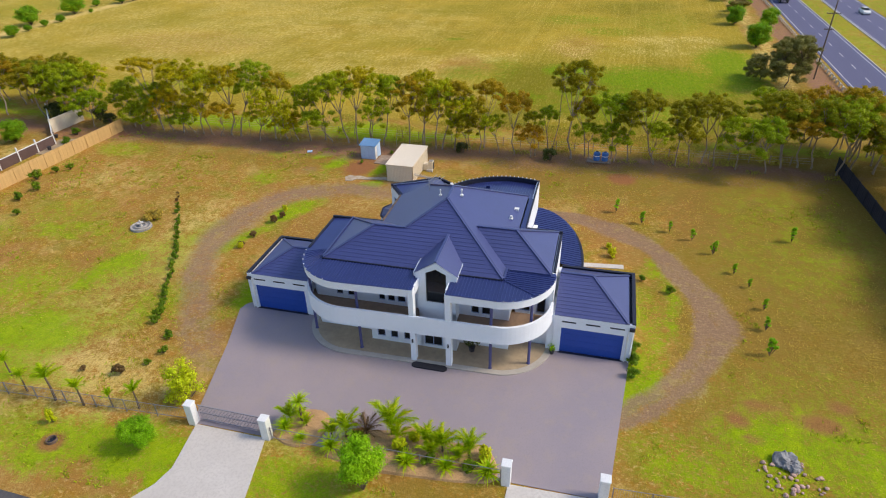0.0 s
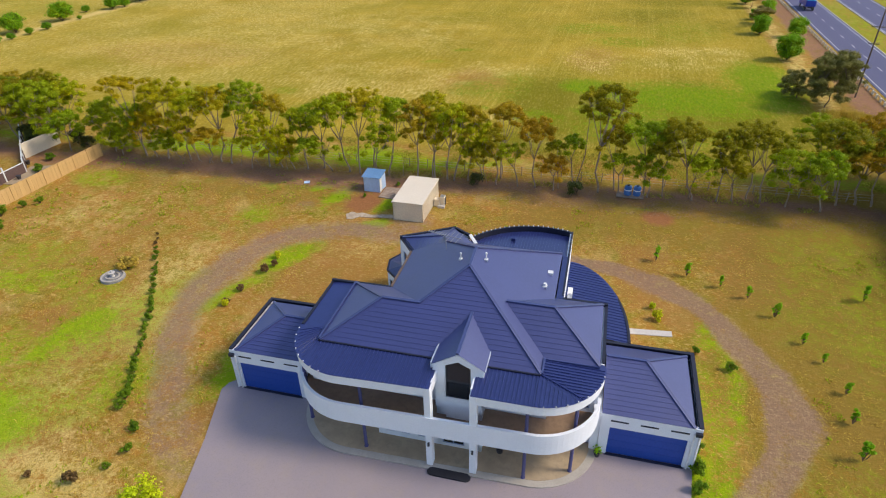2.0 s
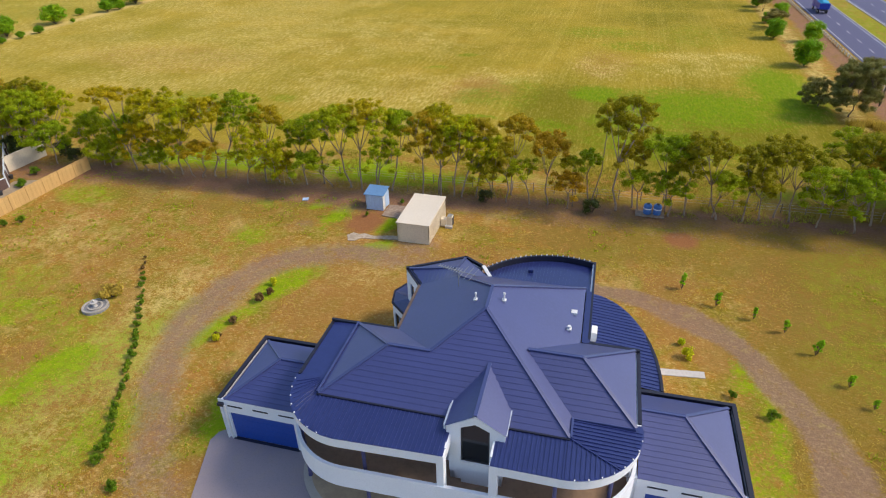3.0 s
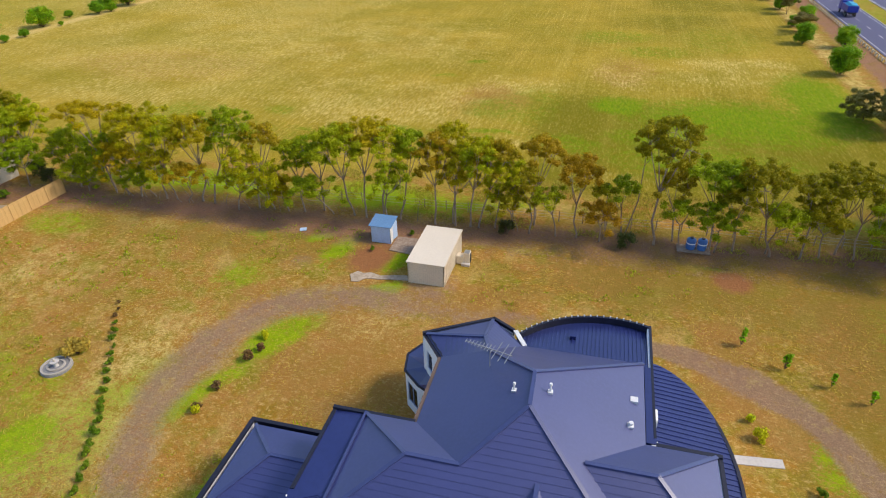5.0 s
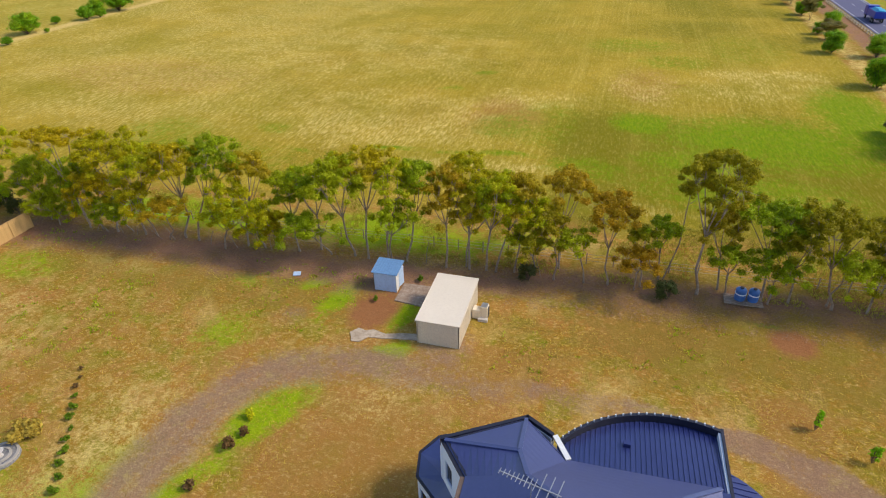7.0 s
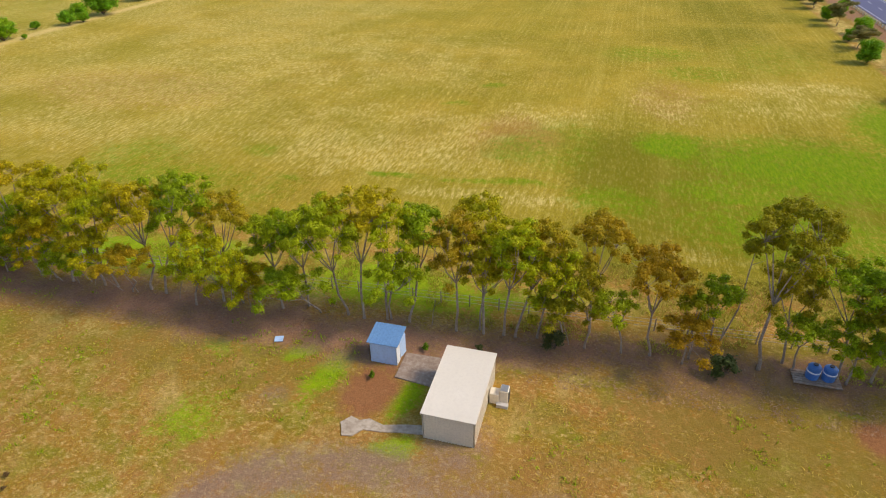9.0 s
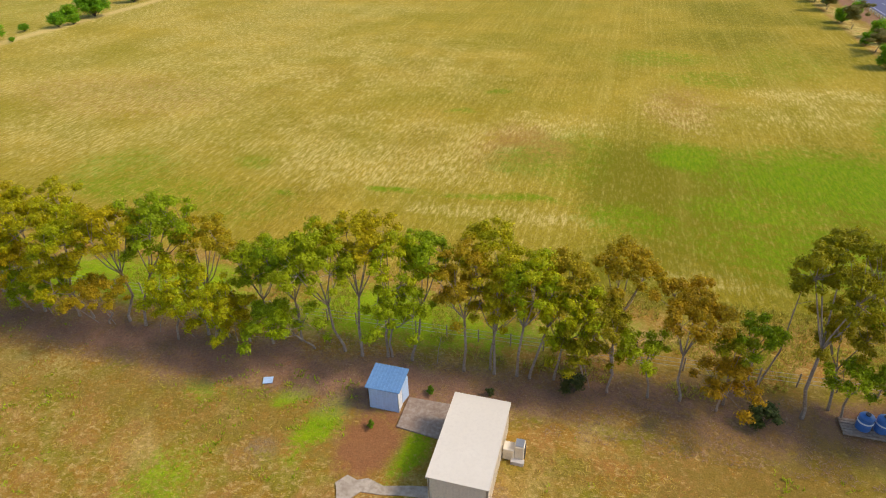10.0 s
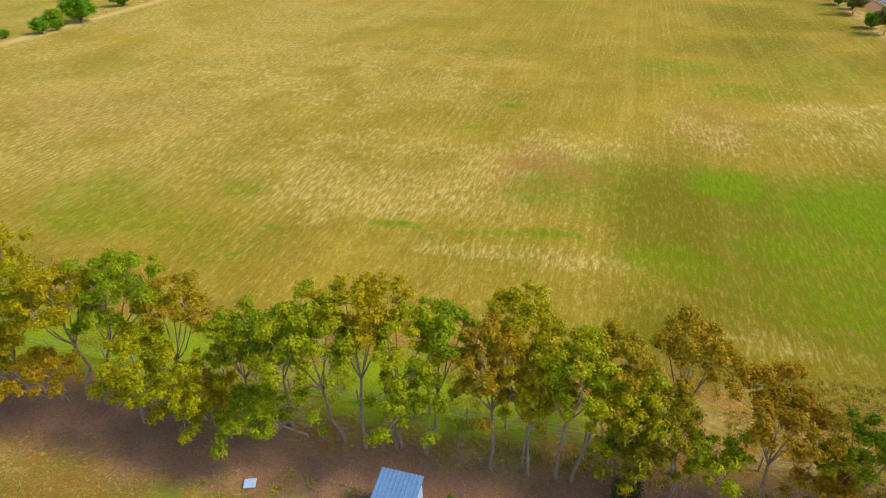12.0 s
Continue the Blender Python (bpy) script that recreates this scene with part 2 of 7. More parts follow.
# ground: dry grass, lush patches, worn earth, leaf litter and the mown field, by masks stored on the sheet
def ground_material():
    m, nt, b = node_mat("ground_cover")
    sep = []
    for nm in ("mask_a", "mask_b", "mask_c"):
        at = nt.nodes.new("ShaderNodeAttribute")
        at.attribute_name = nm
        s = nt.nodes.new("ShaderNodeSeparateColor")
        nt.links.new(at.outputs["Color"], s.inputs[0])
        sep.append(s.outputs)
    dirt, green, litter = sep[0]
    field, red, pale = sep[1]
    olive, rust, _ = sep[2]
    n_big, n_mid, n_fine = noise_tex(nt, 0.10, 4), noise_tex(nt, 0.8, 6, rough=0.78), noise_tex(nt, 5.0, 5, rough=0.75)
    n_straw, n_weed = noise_tex(nt, 2.3, 6, stretch=(1.0, 1.5, 1.0), rough=0.8), noise_tex(nt, 1.5, 6, stretch=(1.2, 1.0, 5.0), rough=0.78)
    n_grain = noise_tex(nt, 13.0, 3, rough=0.7)
    n_mid2, n_mid3 = noise_tex(nt, 0.42, 5, stretch=(1, 1.3, 7), rough=0.7), noise_tex(nt, 0.27, 5, stretch=(1.2, 0.9, 3), rough=0.72)
    n_vast = noise_tex(nt, 0.035, 4, stretch=(1, 1.6, 1))
    def frayed(mask, amount=0.55, lo=0.28, hi=0.72):
        """The mask's edge broken up by grass and grain."""
        rough_edge = math_node(nt, "ADD", math_node(nt, "SUBTRACT", n_fine, 0.5), math_node(nt, "SUBTRACT", n_mid, 0.5))
        reach = math_node(nt, "MULTIPLY", ramp(nt, mask, 0.0, 0.4), amount)
        s = math_node(nt, "ADD", mask, math_node(nt, "MULTIPLY", rough_edge, reach))
        return ramp(nt, s, lo, hi)

    lawn = mixc(nt, ramp(nt, n_big, 0.40, 0.60), (0.41, 0.2, 0.032), (0.32, 0.19, 0.020))
    n_patch, n_pale = noise_tex(nt, 0.30, 3, stretch=(1.0, 1.3, 1.0), rough=0.55), noise_tex(nt, 0.21, 3, stretch=(1.4, 1.0, 9.0), rough=0.6)
    lawn = mixc(nt, math_node(nt, "MULTIPLY", ramp(nt, n_patch, 0.50, 0.62), 0.7), lawn, (0.25, 0.245, 0.018))
    lawn = mixc(nt, math_node(nt, "MULTIPLY", ramp(nt, n_pale, 0.53, 0.66), 0.6), lawn, (0.54, 0.38, 0.12))
    lawn = mixc(nt, math_node(nt, "MULTIPLY", ramp(nt, n_mid, 0.47, 0.66), 0.55), lawn, (0.58, 0.39, 0.12))
    lawn = mixc(nt, math_node(nt, "MULTIPLY", ramp(nt, n_mid2, 0.50, 0.60), 0.6), lawn, (0.25, 0.22, 0.016))
    lawn = mixc(nt, math_node(nt, "MULTIPLY", ramp(nt, n_mid3, 0.50, 0.62), 0.7), lawn, (0.42, 0.20, 0.055))
    lawn = mixc(nt, math_node(nt, "MULTIPLY", ramp(nt, n_fine, 0.52, 0.70), 0.7), lawn, (0.17, 0.11, 0.025))
    lawn = mixc(nt, math_node(nt, "MULTIPLY", ramp(nt, n_weed, 0.52, 0.62), 0.6), lawn, (0.24, 0.17, 0.02))
    lawn = mixc(nt, math_node(nt, "MULTIPLY", ramp(nt, n_straw, 0.52, 0.66), 0.6), lawn, (0.68, 0.46, 0.14))
    grass = mixc(nt, ramp(nt, n_mid, 0.35, 0.7), (0.20, 0.37, 0.002), (0.34, 0.42, 0.003))
    grass = mixc(nt, math_node(nt, "MULTIPLY", ramp(nt, n_fine, 0.5, 0.72), 0.55), grass, (0.11, 0.20, 0.006))
    # mown rows run along y, also where the field is green
    rows = noise_tex(nt, 1.0, 5, stretch=(3.2, 0.62, 1.0), rough=0.75)
    rows2 = noise_tex(nt, 1.0, 4, stretch=(0.4, 0.03, 1.0))
    rows3 = noise_tex(nt, 1.0, 4, stretch=(5.0, 2.0, 1.0), rough=0.7)
    pos = nt.nodes.new("ShaderNodeSeparateXYZ")
    nt.links.new(nt.nodes.new("ShaderNodeTexCoord").outputs["Object"], pos.inputs[0])
    # rows wander and fade, so that no two run alike
    drift = math_node(nt, "MULTIPLY", math_node(nt, "SUBTRACT", noise_tex(nt, 1.0, 3, stretch=(0.55, 0.05, 1.0)), 0.5), 9.0)
    phase = math_node(nt, "SINE", math_node(nt, "ADD", math_node(nt, "MULTIPLY", pos.outputs[0], 5.46), drift))
    shown = ramp(nt, noise_tex(nt, 0.06, 3, stretch=(1.6, 1.0, 1.0)), 0.42, 0.62)
    swath = math_node(nt, "MULTIPLY", math_node(nt, "MULTIPLY", ramp(nt, phase, 0.2, 1.0), shown), ramp(nt, rows, 0.44, 0.58))
    fld = mixc(nt, ramp(nt, n_big, 0.38, 0.62), (0.47, 0.325, 0.03), (0.36, 0.262, 0.016))
    fld = mixc(nt, math_node(nt, "MULTIPLY", ramp(nt, n_vast, 0.42, 0.60), 0.6), fld, (0.27, 0.24, 0.012))
    fld = mixc(nt, math_node(nt, "MULTIPLY", frayed(olive, 1.8), 0.85), fld, (0.14, 0.15, 0.002))
    fld = mixc(nt, math_node(nt, "MULTIPLY", ramp(nt, rows2, 0.48, 0.68), 0.3), fld, (0.60, 0.45, 0.08))
    fld = mixc(nt, math_node(nt, "MULTIPLY", ramp(nt, rows, 0.50, 0.66), 0.6), fld, (0.72, 0.55, 0.14))
    fld = mixc(nt, math_node(nt, "MULTIPLY", math_node(nt, "MULTIPLY", swath, ramp(nt, rows2, 0.36, 0.56)), 0.5), fld, (0.76, 0.57, 0.17))
    gaps = math_node(nt, "MULTIPLY", math_node(nt, "SUBTRACT", 1.0, ramp(nt, phase, -0.9, 0.1)), math_node(nt, "MULTIPLY", shown, ramp(nt, n_straw, 0.46, 0.58)))
    fld = mixc(nt, math_node(nt, "MULTIPLY", gaps, 0.5), fld, (0.23, 0.18, 0.012))
    fld = mixc(nt, math_node(nt, "MULTIPLY", ramp(nt, n_weed, 0.50, 0.62), 0.5), fld, (0.30, 0.23, 0.015))
    fld = mixc(nt, math_node(nt, "MULTIPLY", ramp(nt, rows3, 0.50, 0.66), 0.75), fld, (0.24, 0.17, 0.02))
    fld = mixc(nt, math_node(nt, "MULTIPLY", ramp(nt, n_fine, 0.52, 0.70), 0.5), fld, (0.24, 0.175, 0.022))
    fld = mixc(nt, math_node(nt, "MULTIPLY", ramp(nt, olive, 0.1, 0.8), 0.5), fld, (0.19, 0.17, 0.004))
    grass = mixc(nt, math_node(nt, "MULTIPLY", field, 0.75), grass, mixc(nt, ramp(nt, rows, 0.42, 0.62), (0.10, 0.20, 0.0005), (0.22, 0.29, 0.001)))
    earth = mixc(nt, ramp(nt, n_mid, 0.4, 0.65), (0.30, 0.185, 0.122), (0.255, 0.155, 0.11))
    earth = mixc(nt, math_node(nt, "MULTIPLY", ramp(nt, n_fine, 0.5, 0.72), 0.7), earth, (0.44, 0.295, 0.165))
    earth = mixc(nt, math_node(nt, "MULTIPLY", ramp(nt, n_mid2, 0.56, 0.68), 0.6), earth, (0.48, 0.36, 0.12))
    earth = mixc(nt, math_node(nt, "MULTIPLY", ramp(nt, n_straw, 0.52, 0.68), 0.4), earth, (0.62, 0.45, 0.26))
    earth = mixc(nt, math_node(nt, "MULTIPLY", ramp(nt, n_weed, 0.52, 0.68), 0.35), earth, (0.20, 0.125, 0.07))
    duff = mixc(nt, ramp(nt, n_mid, 0.35, 0.65), (0.30, 0.148, 0.105), (0.34, 0.178, 0.115))
    duff = mixc(nt, math_node(nt, "MULTIPLY", ramp(nt, n_fine, 0.5, 0.7), 0.6), duff, (0.15, 0.085, 0.06))
    duff = mixc(nt, math_node(nt, "MULTIPLY", ramp(nt, n_grain, 0.54, 0.68), 0.55), duff, (0.33, 0.19, 0.105))
    duff = mixc(nt, math_node(nt, "MULTIPLY", ramp(nt, n_mid3, 0.52, 0.66), 0.6), duff, (0.26, 0.17, 0.045))
    soil = mixc(nt, ramp(nt, n_fine, 0.4, 0.7), (0.36, 0.145, 0.065), (0.28, 0.11, 0.05))

    col = mixc(nt, frayed(field, 0.3), lawn, fld)
    col = mixc(nt, math_node(nt, "MULTIPLY", frayed(rust, 1.8), 0.68), col, (0.36, 0.18, 0.045))
    col = mixc(nt, math_node(nt, "MULTIPLY", math_node(nt, "MULTIPLY", ramp(nt, n_straw, 0.53, 0.63), math_node(nt, "SUBTRACT", 1.0, field)), 0.45), col, (0.62, 0.42, 0.17))
    col = mixc(nt, math_node(nt, "MULTIPLY", math_node(nt, "MULTIPLY", frayed(olive, 1.8), math_node(nt, "SUBTRACT", 1.0, field)), 0.75), col, (0.25, 0.17, 0.026))
    col = mixc(nt, math_node(nt, "MULTIPLY", math_node(nt, "MULTIPLY", frayed(pale, 1.8), math_node(nt, "SUBTRACT", 1.0, math_node(nt, "MULTIPLY", field, math_node(nt, "SUBTRACT", 1.0, ramp(nt, rows, 0.42, 0.62))))), 0.72), col, (0.74, 0.56, 0.19))
    col = mixc(nt, math_node(nt, "MULTIPLY", frayed(green, 2.6, 0.15, 0.95), 0.92), col, grass)
    col = mixc(nt, math_node(nt, "MULTIPLY", frayed(litter, 1.8, 0.12, 0.95), 0.92), col, duff)
    col = mixc(nt, math_node(nt, "MULTIPLY", frayed(dirt, 1.7, 0.15, 0.85), 0.84), col, earth)
    col = mixc(nt, math_node(nt, "MULTIPLY", frayed(red, 1.3, 0.15, 0.7), 0.85), col, soil)
    hsv = nt.nodes.new("ShaderNodeHueSaturation")
    nt.links.new(col, hsv.inputs["Color"])
    nt.links.new(ramp_to(nt, n_grain, 0.4, 1.6), hsv.inputs["Value"])
    nt.links.new(hsv.outputs[0], b.inputs["Base Color"])
    b.inputs["Roughness"].default_value = 1.0
    b.inputs["Specular IOR Level"].default_value = 0.1
    h = math_node(nt, "ADD", n_fine, math_node(nt, "MULTIPLY", n_grain, 0.5))
    bumped(nt, b, h, 0.55, 0.18)
    return m


M_GROUND = ground_material()


# ---- mesh helpers ----
def part(name, bm, material, parent, label=""):
    """One bmesh as one mesh object under a thing or a part."""
    me = bpy.data.meshes.new(name)
    bm.to_mesh(me)
    bm.free()
    me.materials.append(material)
    ob = new(name, me)
    ob.parent = parent
    if label:
        ob["label"] = label
    return ob


def raw_part(name, verts, faces, material, parent=None, label=""):
    me = bpy.data.meshes.new(name)
    me.from_pydata(verts, [], faces)
    me.materials.append(material)
    ob = new(name, me)
    ob.parent = parent
    if label:
        ob["label"] = label
    return ob


def thing(name, m, label, category, group="", kind=""):
    ob = new(name)
    ob.matrix_basis = m
    ob.empty_display_size = 0.3
    return tagged(ob, label, category, group, kind)


def box(bm, x0, x1, y0, y1, z0, z1):
    vs = [bm.verts.new((x, y, z)) for z in (z0, z1) for x, y in ((x0, y0), (x1, y0), (x1, y1), (x0, y1))]
    for f in ((3, 2, 1, 0), (4, 5, 6, 7), (0, 1, 5, 4), (1, 2, 6, 5), (2, 3, 7, 6), (3, 0, 4, 7)):
        bm.faces.new([vs[i] for i in f])
    return vs


def bar(bm, p0, p1, w, t, up=(0, 0, 1)):
    """A bar of width w and thickness t from p0 to p1."""
    p0, p1 = Vector(p0), Vector(p1)
    d = (p1 - p0).normalized()
    side = d.cross(Vector(up))
    side = side.normalized() if side.length > 1e-4 else Vector((1, 0, 0))
    upv = side.cross(d).normalized()
    vs = [bm.verts.new(p + side * a * w / 2 + upv * c * t / 2) for p in (p0, p1) for a, c in ((-1, -1), (1, -1), (1, 1), (-1, 1))]
    for f in ((3, 2, 1, 0), (4, 5, 6, 7), (0, 1, 5, 4), (1, 2, 6, 5), (2, 3, 7, 6), (3, 0, 4, 7)):
        bm.faces.new([vs[i] for i in f])


def tube(bm, pts, radii, n=7):
    """A tapered tube along points."""
    rings = []
    for i, p in enumerate(pts):
        p = Vector(p)
        d = (Vector(pts[min(i + 1, len(pts) - 1)]) - Vector(pts[max(i - 1, 0)])).normalized()
        a = d.orthogonal().normalized()
        c = d.cross(a)
        rings.append([bm.verts.new(p + (a * math.cos(k * 2 * math.pi / n) + c * math.sin(k * 2 * math.pi / n)) * radii[i]) for k in range(n)])
    for r0, r1 in zip(rings, rings[1:]):
        for k in range(n):
            bm.faces.new((r0[k], r0[(k + 1) % n], r1[(k + 1) % n], r1[k]))
    bm.faces.new(rings[0][::-1])
    bm.faces.new(rings[-1])


def prism(bm, poly, z0, z1):
    lo, hi = [bm.verts.new((x, y, z0)) for x, y in poly], [bm.verts.new((x, y, z1)) for x, y in poly]
    n = len(poly)
    bm.faces.new(lo[::-1])
    bm.faces.new(hi)
    for i in range(n):
        bm.faces.new((lo[i], lo[(i + 1) % n], hi[(i + 1) % n], hi[i]))


def band(bm, path, z0, z1, th):
    """An upright band of thickness th (inwards, to the left of the path) along a path."""
    n = len(path)
    outer = [Vector((*p, 0)) for p in path]
    inner = []
    for i, p in enumerate(outer):
        d = (outer[min(i + 1, n - 1)] - outer[max(i - 1, 0)]).normalized()
        inner.append(p + Vector((-d.y, d.x, 0)) * th)
    ring = [[bm.verts.new((q.x, q.y, z)) for q, z in ((a, z0), (a, z1), (c, z1), (c, z0))] for a, c in zip(outer, inner)]
    for r0, r1 in zip(ring, ring[1:]):
        for k in range(4):
            bm.faces.new((r0[k], r1[k], r1[(k + 1) % 4], r0[(k + 1) % 4]))
    bm.faces.new(ring[0])
    bm.faces.new(ring[-1][::-1])


def arc(cx, cy, rx, ry, a0, a1, n):
    return [(cx + rx * math.cos(radians(a0 + (a1 - a0) * i / n)), cy + ry * math.sin(radians(a0 + (a1 - a0) * i / n))) for i in range(n + 1)]


def wall_run(bm, p0, p1, z0, z1, th, openings=()):
    """A straight wall from p0 to p1 (inside to the left), with openings (s0, s1, a, b): stretch along it, heights."""
    p0, p1 = Vector((*p0, 0)), Vector((*p1, 0))
    d = (p1 - p0).normalized()
    nrm = Vector((-d.y, d.x, 0))
    length = (p1 - p0).length

    def piece(s0, s1, a, b):
        if s1 - s0 < 1e-3 or b - a < 1e-3:
            return
        q = [p0 + d * s0, p0 + d * s1, p0 + d * s1 + nrm * th, p0 + d * s0 + nrm * th]
        prism(bm, [(v.x, v.y) for v in q], a, b)

    s = 0.0
    for s0, s1, a, b in sorted(openings):
        piece(s, s0, z0, z1)
        piece(s0, s1, z0, a)
        piece(s0, s1, b, z1)
        s = s1
    piece(s, length, z0, z1)
    bmesh.ops.remove_doubles(bm, verts=bm.verts, dist=1e-4)


def finish(bm):
    bmesh.ops.recalc_face_normals(bm, faces=bm.faces)
    return bm


# ---- ground ----
def lattice(x, y, seed):
    """Smooth value noise on arrays, 0 to 1."""
    rng = np.random.RandomState(seed)
    g = rng.rand(64, 64)
    xi, yi = np.floor(x).astype(int), np.floor(y).astype(int)
    fx, fy = x - xi, y - yi
    fx, fy = fx * fx * (3 - 2 * fx), fy * fy * (3 - 2 * fy)
    a, b_, c, d = g[xi % 64, yi % 64], g[(xi + 1) % 64, yi % 64], g[xi % 64, (yi + 1) % 64], g[(xi + 1) % 64, (yi + 1) % 64]
    return (a * (1 - fx) + b_ * fx) * (1 - fy) + (c * (1 - fx) + d * fx) * fy


def blob(x, y, cx, cy, rx, ry, turn=0.0):
    """A soft ellipse, 1 within, 0 well outside."""
    c, s = math.cos(radians(turn)), math.sin(radians(turn))
    u, v = (x - cx) * c + (y - cy) * s, -(x - cx) * s + (y - cy) * c
    return np.clip(1.6 - 1.1 * np.sqrt((u / rx) ** 2 + (v / ry) ** 2), 0, 1)


def spline(pts, n):
    """Points along a smooth curve through pts."""
    out = []
    ext = [pts[0], *pts, pts[-1]]
    for i in range(1, len(ext) - 2):
        p0, p1, p2, p3 = (np.array(ext[k], float) for k in (i - 1, i, i + 1, i + 2))
        for k in range(n):
            t = k / n
            out.append(0.5 * (2 * p1 + (p2 - p0) * t + (2 * p0 - 5 * p1 + 4 * p2 - p3) * t * t + (3 * p1 - p0 - 3 * p2 + p3) * t ** 3))
    out.append(np.array(pts[-1], float))
    return np.array(out)


def near_path(x, y, pts, widths, soft=0.7):
    """1 on a path of the given half-widths, falling to 0 past its edge."""
    path = spline([(*p, w) for p, w in zip(pts, widths)], 8)
    best = np.full(x.shape, -9.0)
    for px, py, w in path:
        best = np.maximum(best, (w - np.hypot(x - px, y - py)))
    return np.clip(0.5 + soft * best, 0, 1)


LEFT_TRACK = [(-28.1, 30.6), (-31.0, 32.6), (-33.8, 35.2), (-36.0, 39.0), (-37.9, 43.4), (-39.1, 48.0), (-39.2, 52.0), (-38.4, 56.0), (-36.2, 59.8), (-31.0, 62.2), (-25.0, 62.4), (-17.0, 62.5), (-9.0, 62.3)]
LEFT_WIDTH = [0.6, 0.9, 1.1, 1.3, 1.5, 1.7, 1.9, 2.0, 2.0, 1.7, 1.3, 0.9, 0.9]
RIGHT_TRACK = [(-9.0, 62.3), (-3.6, 61.4), (1.8, 59.5), (6.6, 55.8), (9.3, 51.2), (10.6, 47.4), (10.7, 44.0), (9.8, 40.6), (8.3, 37.6), (6.2, 35.0), (3.6, 32.6)]
RIGHT_WIDTH = [0.9, 1.1, 1.3, 1.4, 1.45, 1.4, 1.35, 1.3, 1.25, 1.2, 1.1]


def axis_lines(lo, hi, step, outer, far_lo, far_hi, far_step):
    """Grid lines: fine from lo to hi, coarser to far_lo and far_hi, then ever wider to the horizon."""
    near = list(np.arange(far_lo, lo - 0.5 * far_step, far_step)) + list(np.arange(lo, hi, step)) + list(np.arange(hi, far_hi, far_step))
    grow, v, s = [], near[-1], far_step
    while v < outer:
        s *= 1.2
        v += s
        grow.append(v)
    low, v, s = [], near[0], far_step
    while v > -outer:
        s *= 1.2
        v -= s
        low.append(v)
    return np.array(low[::-1] + near + grow)


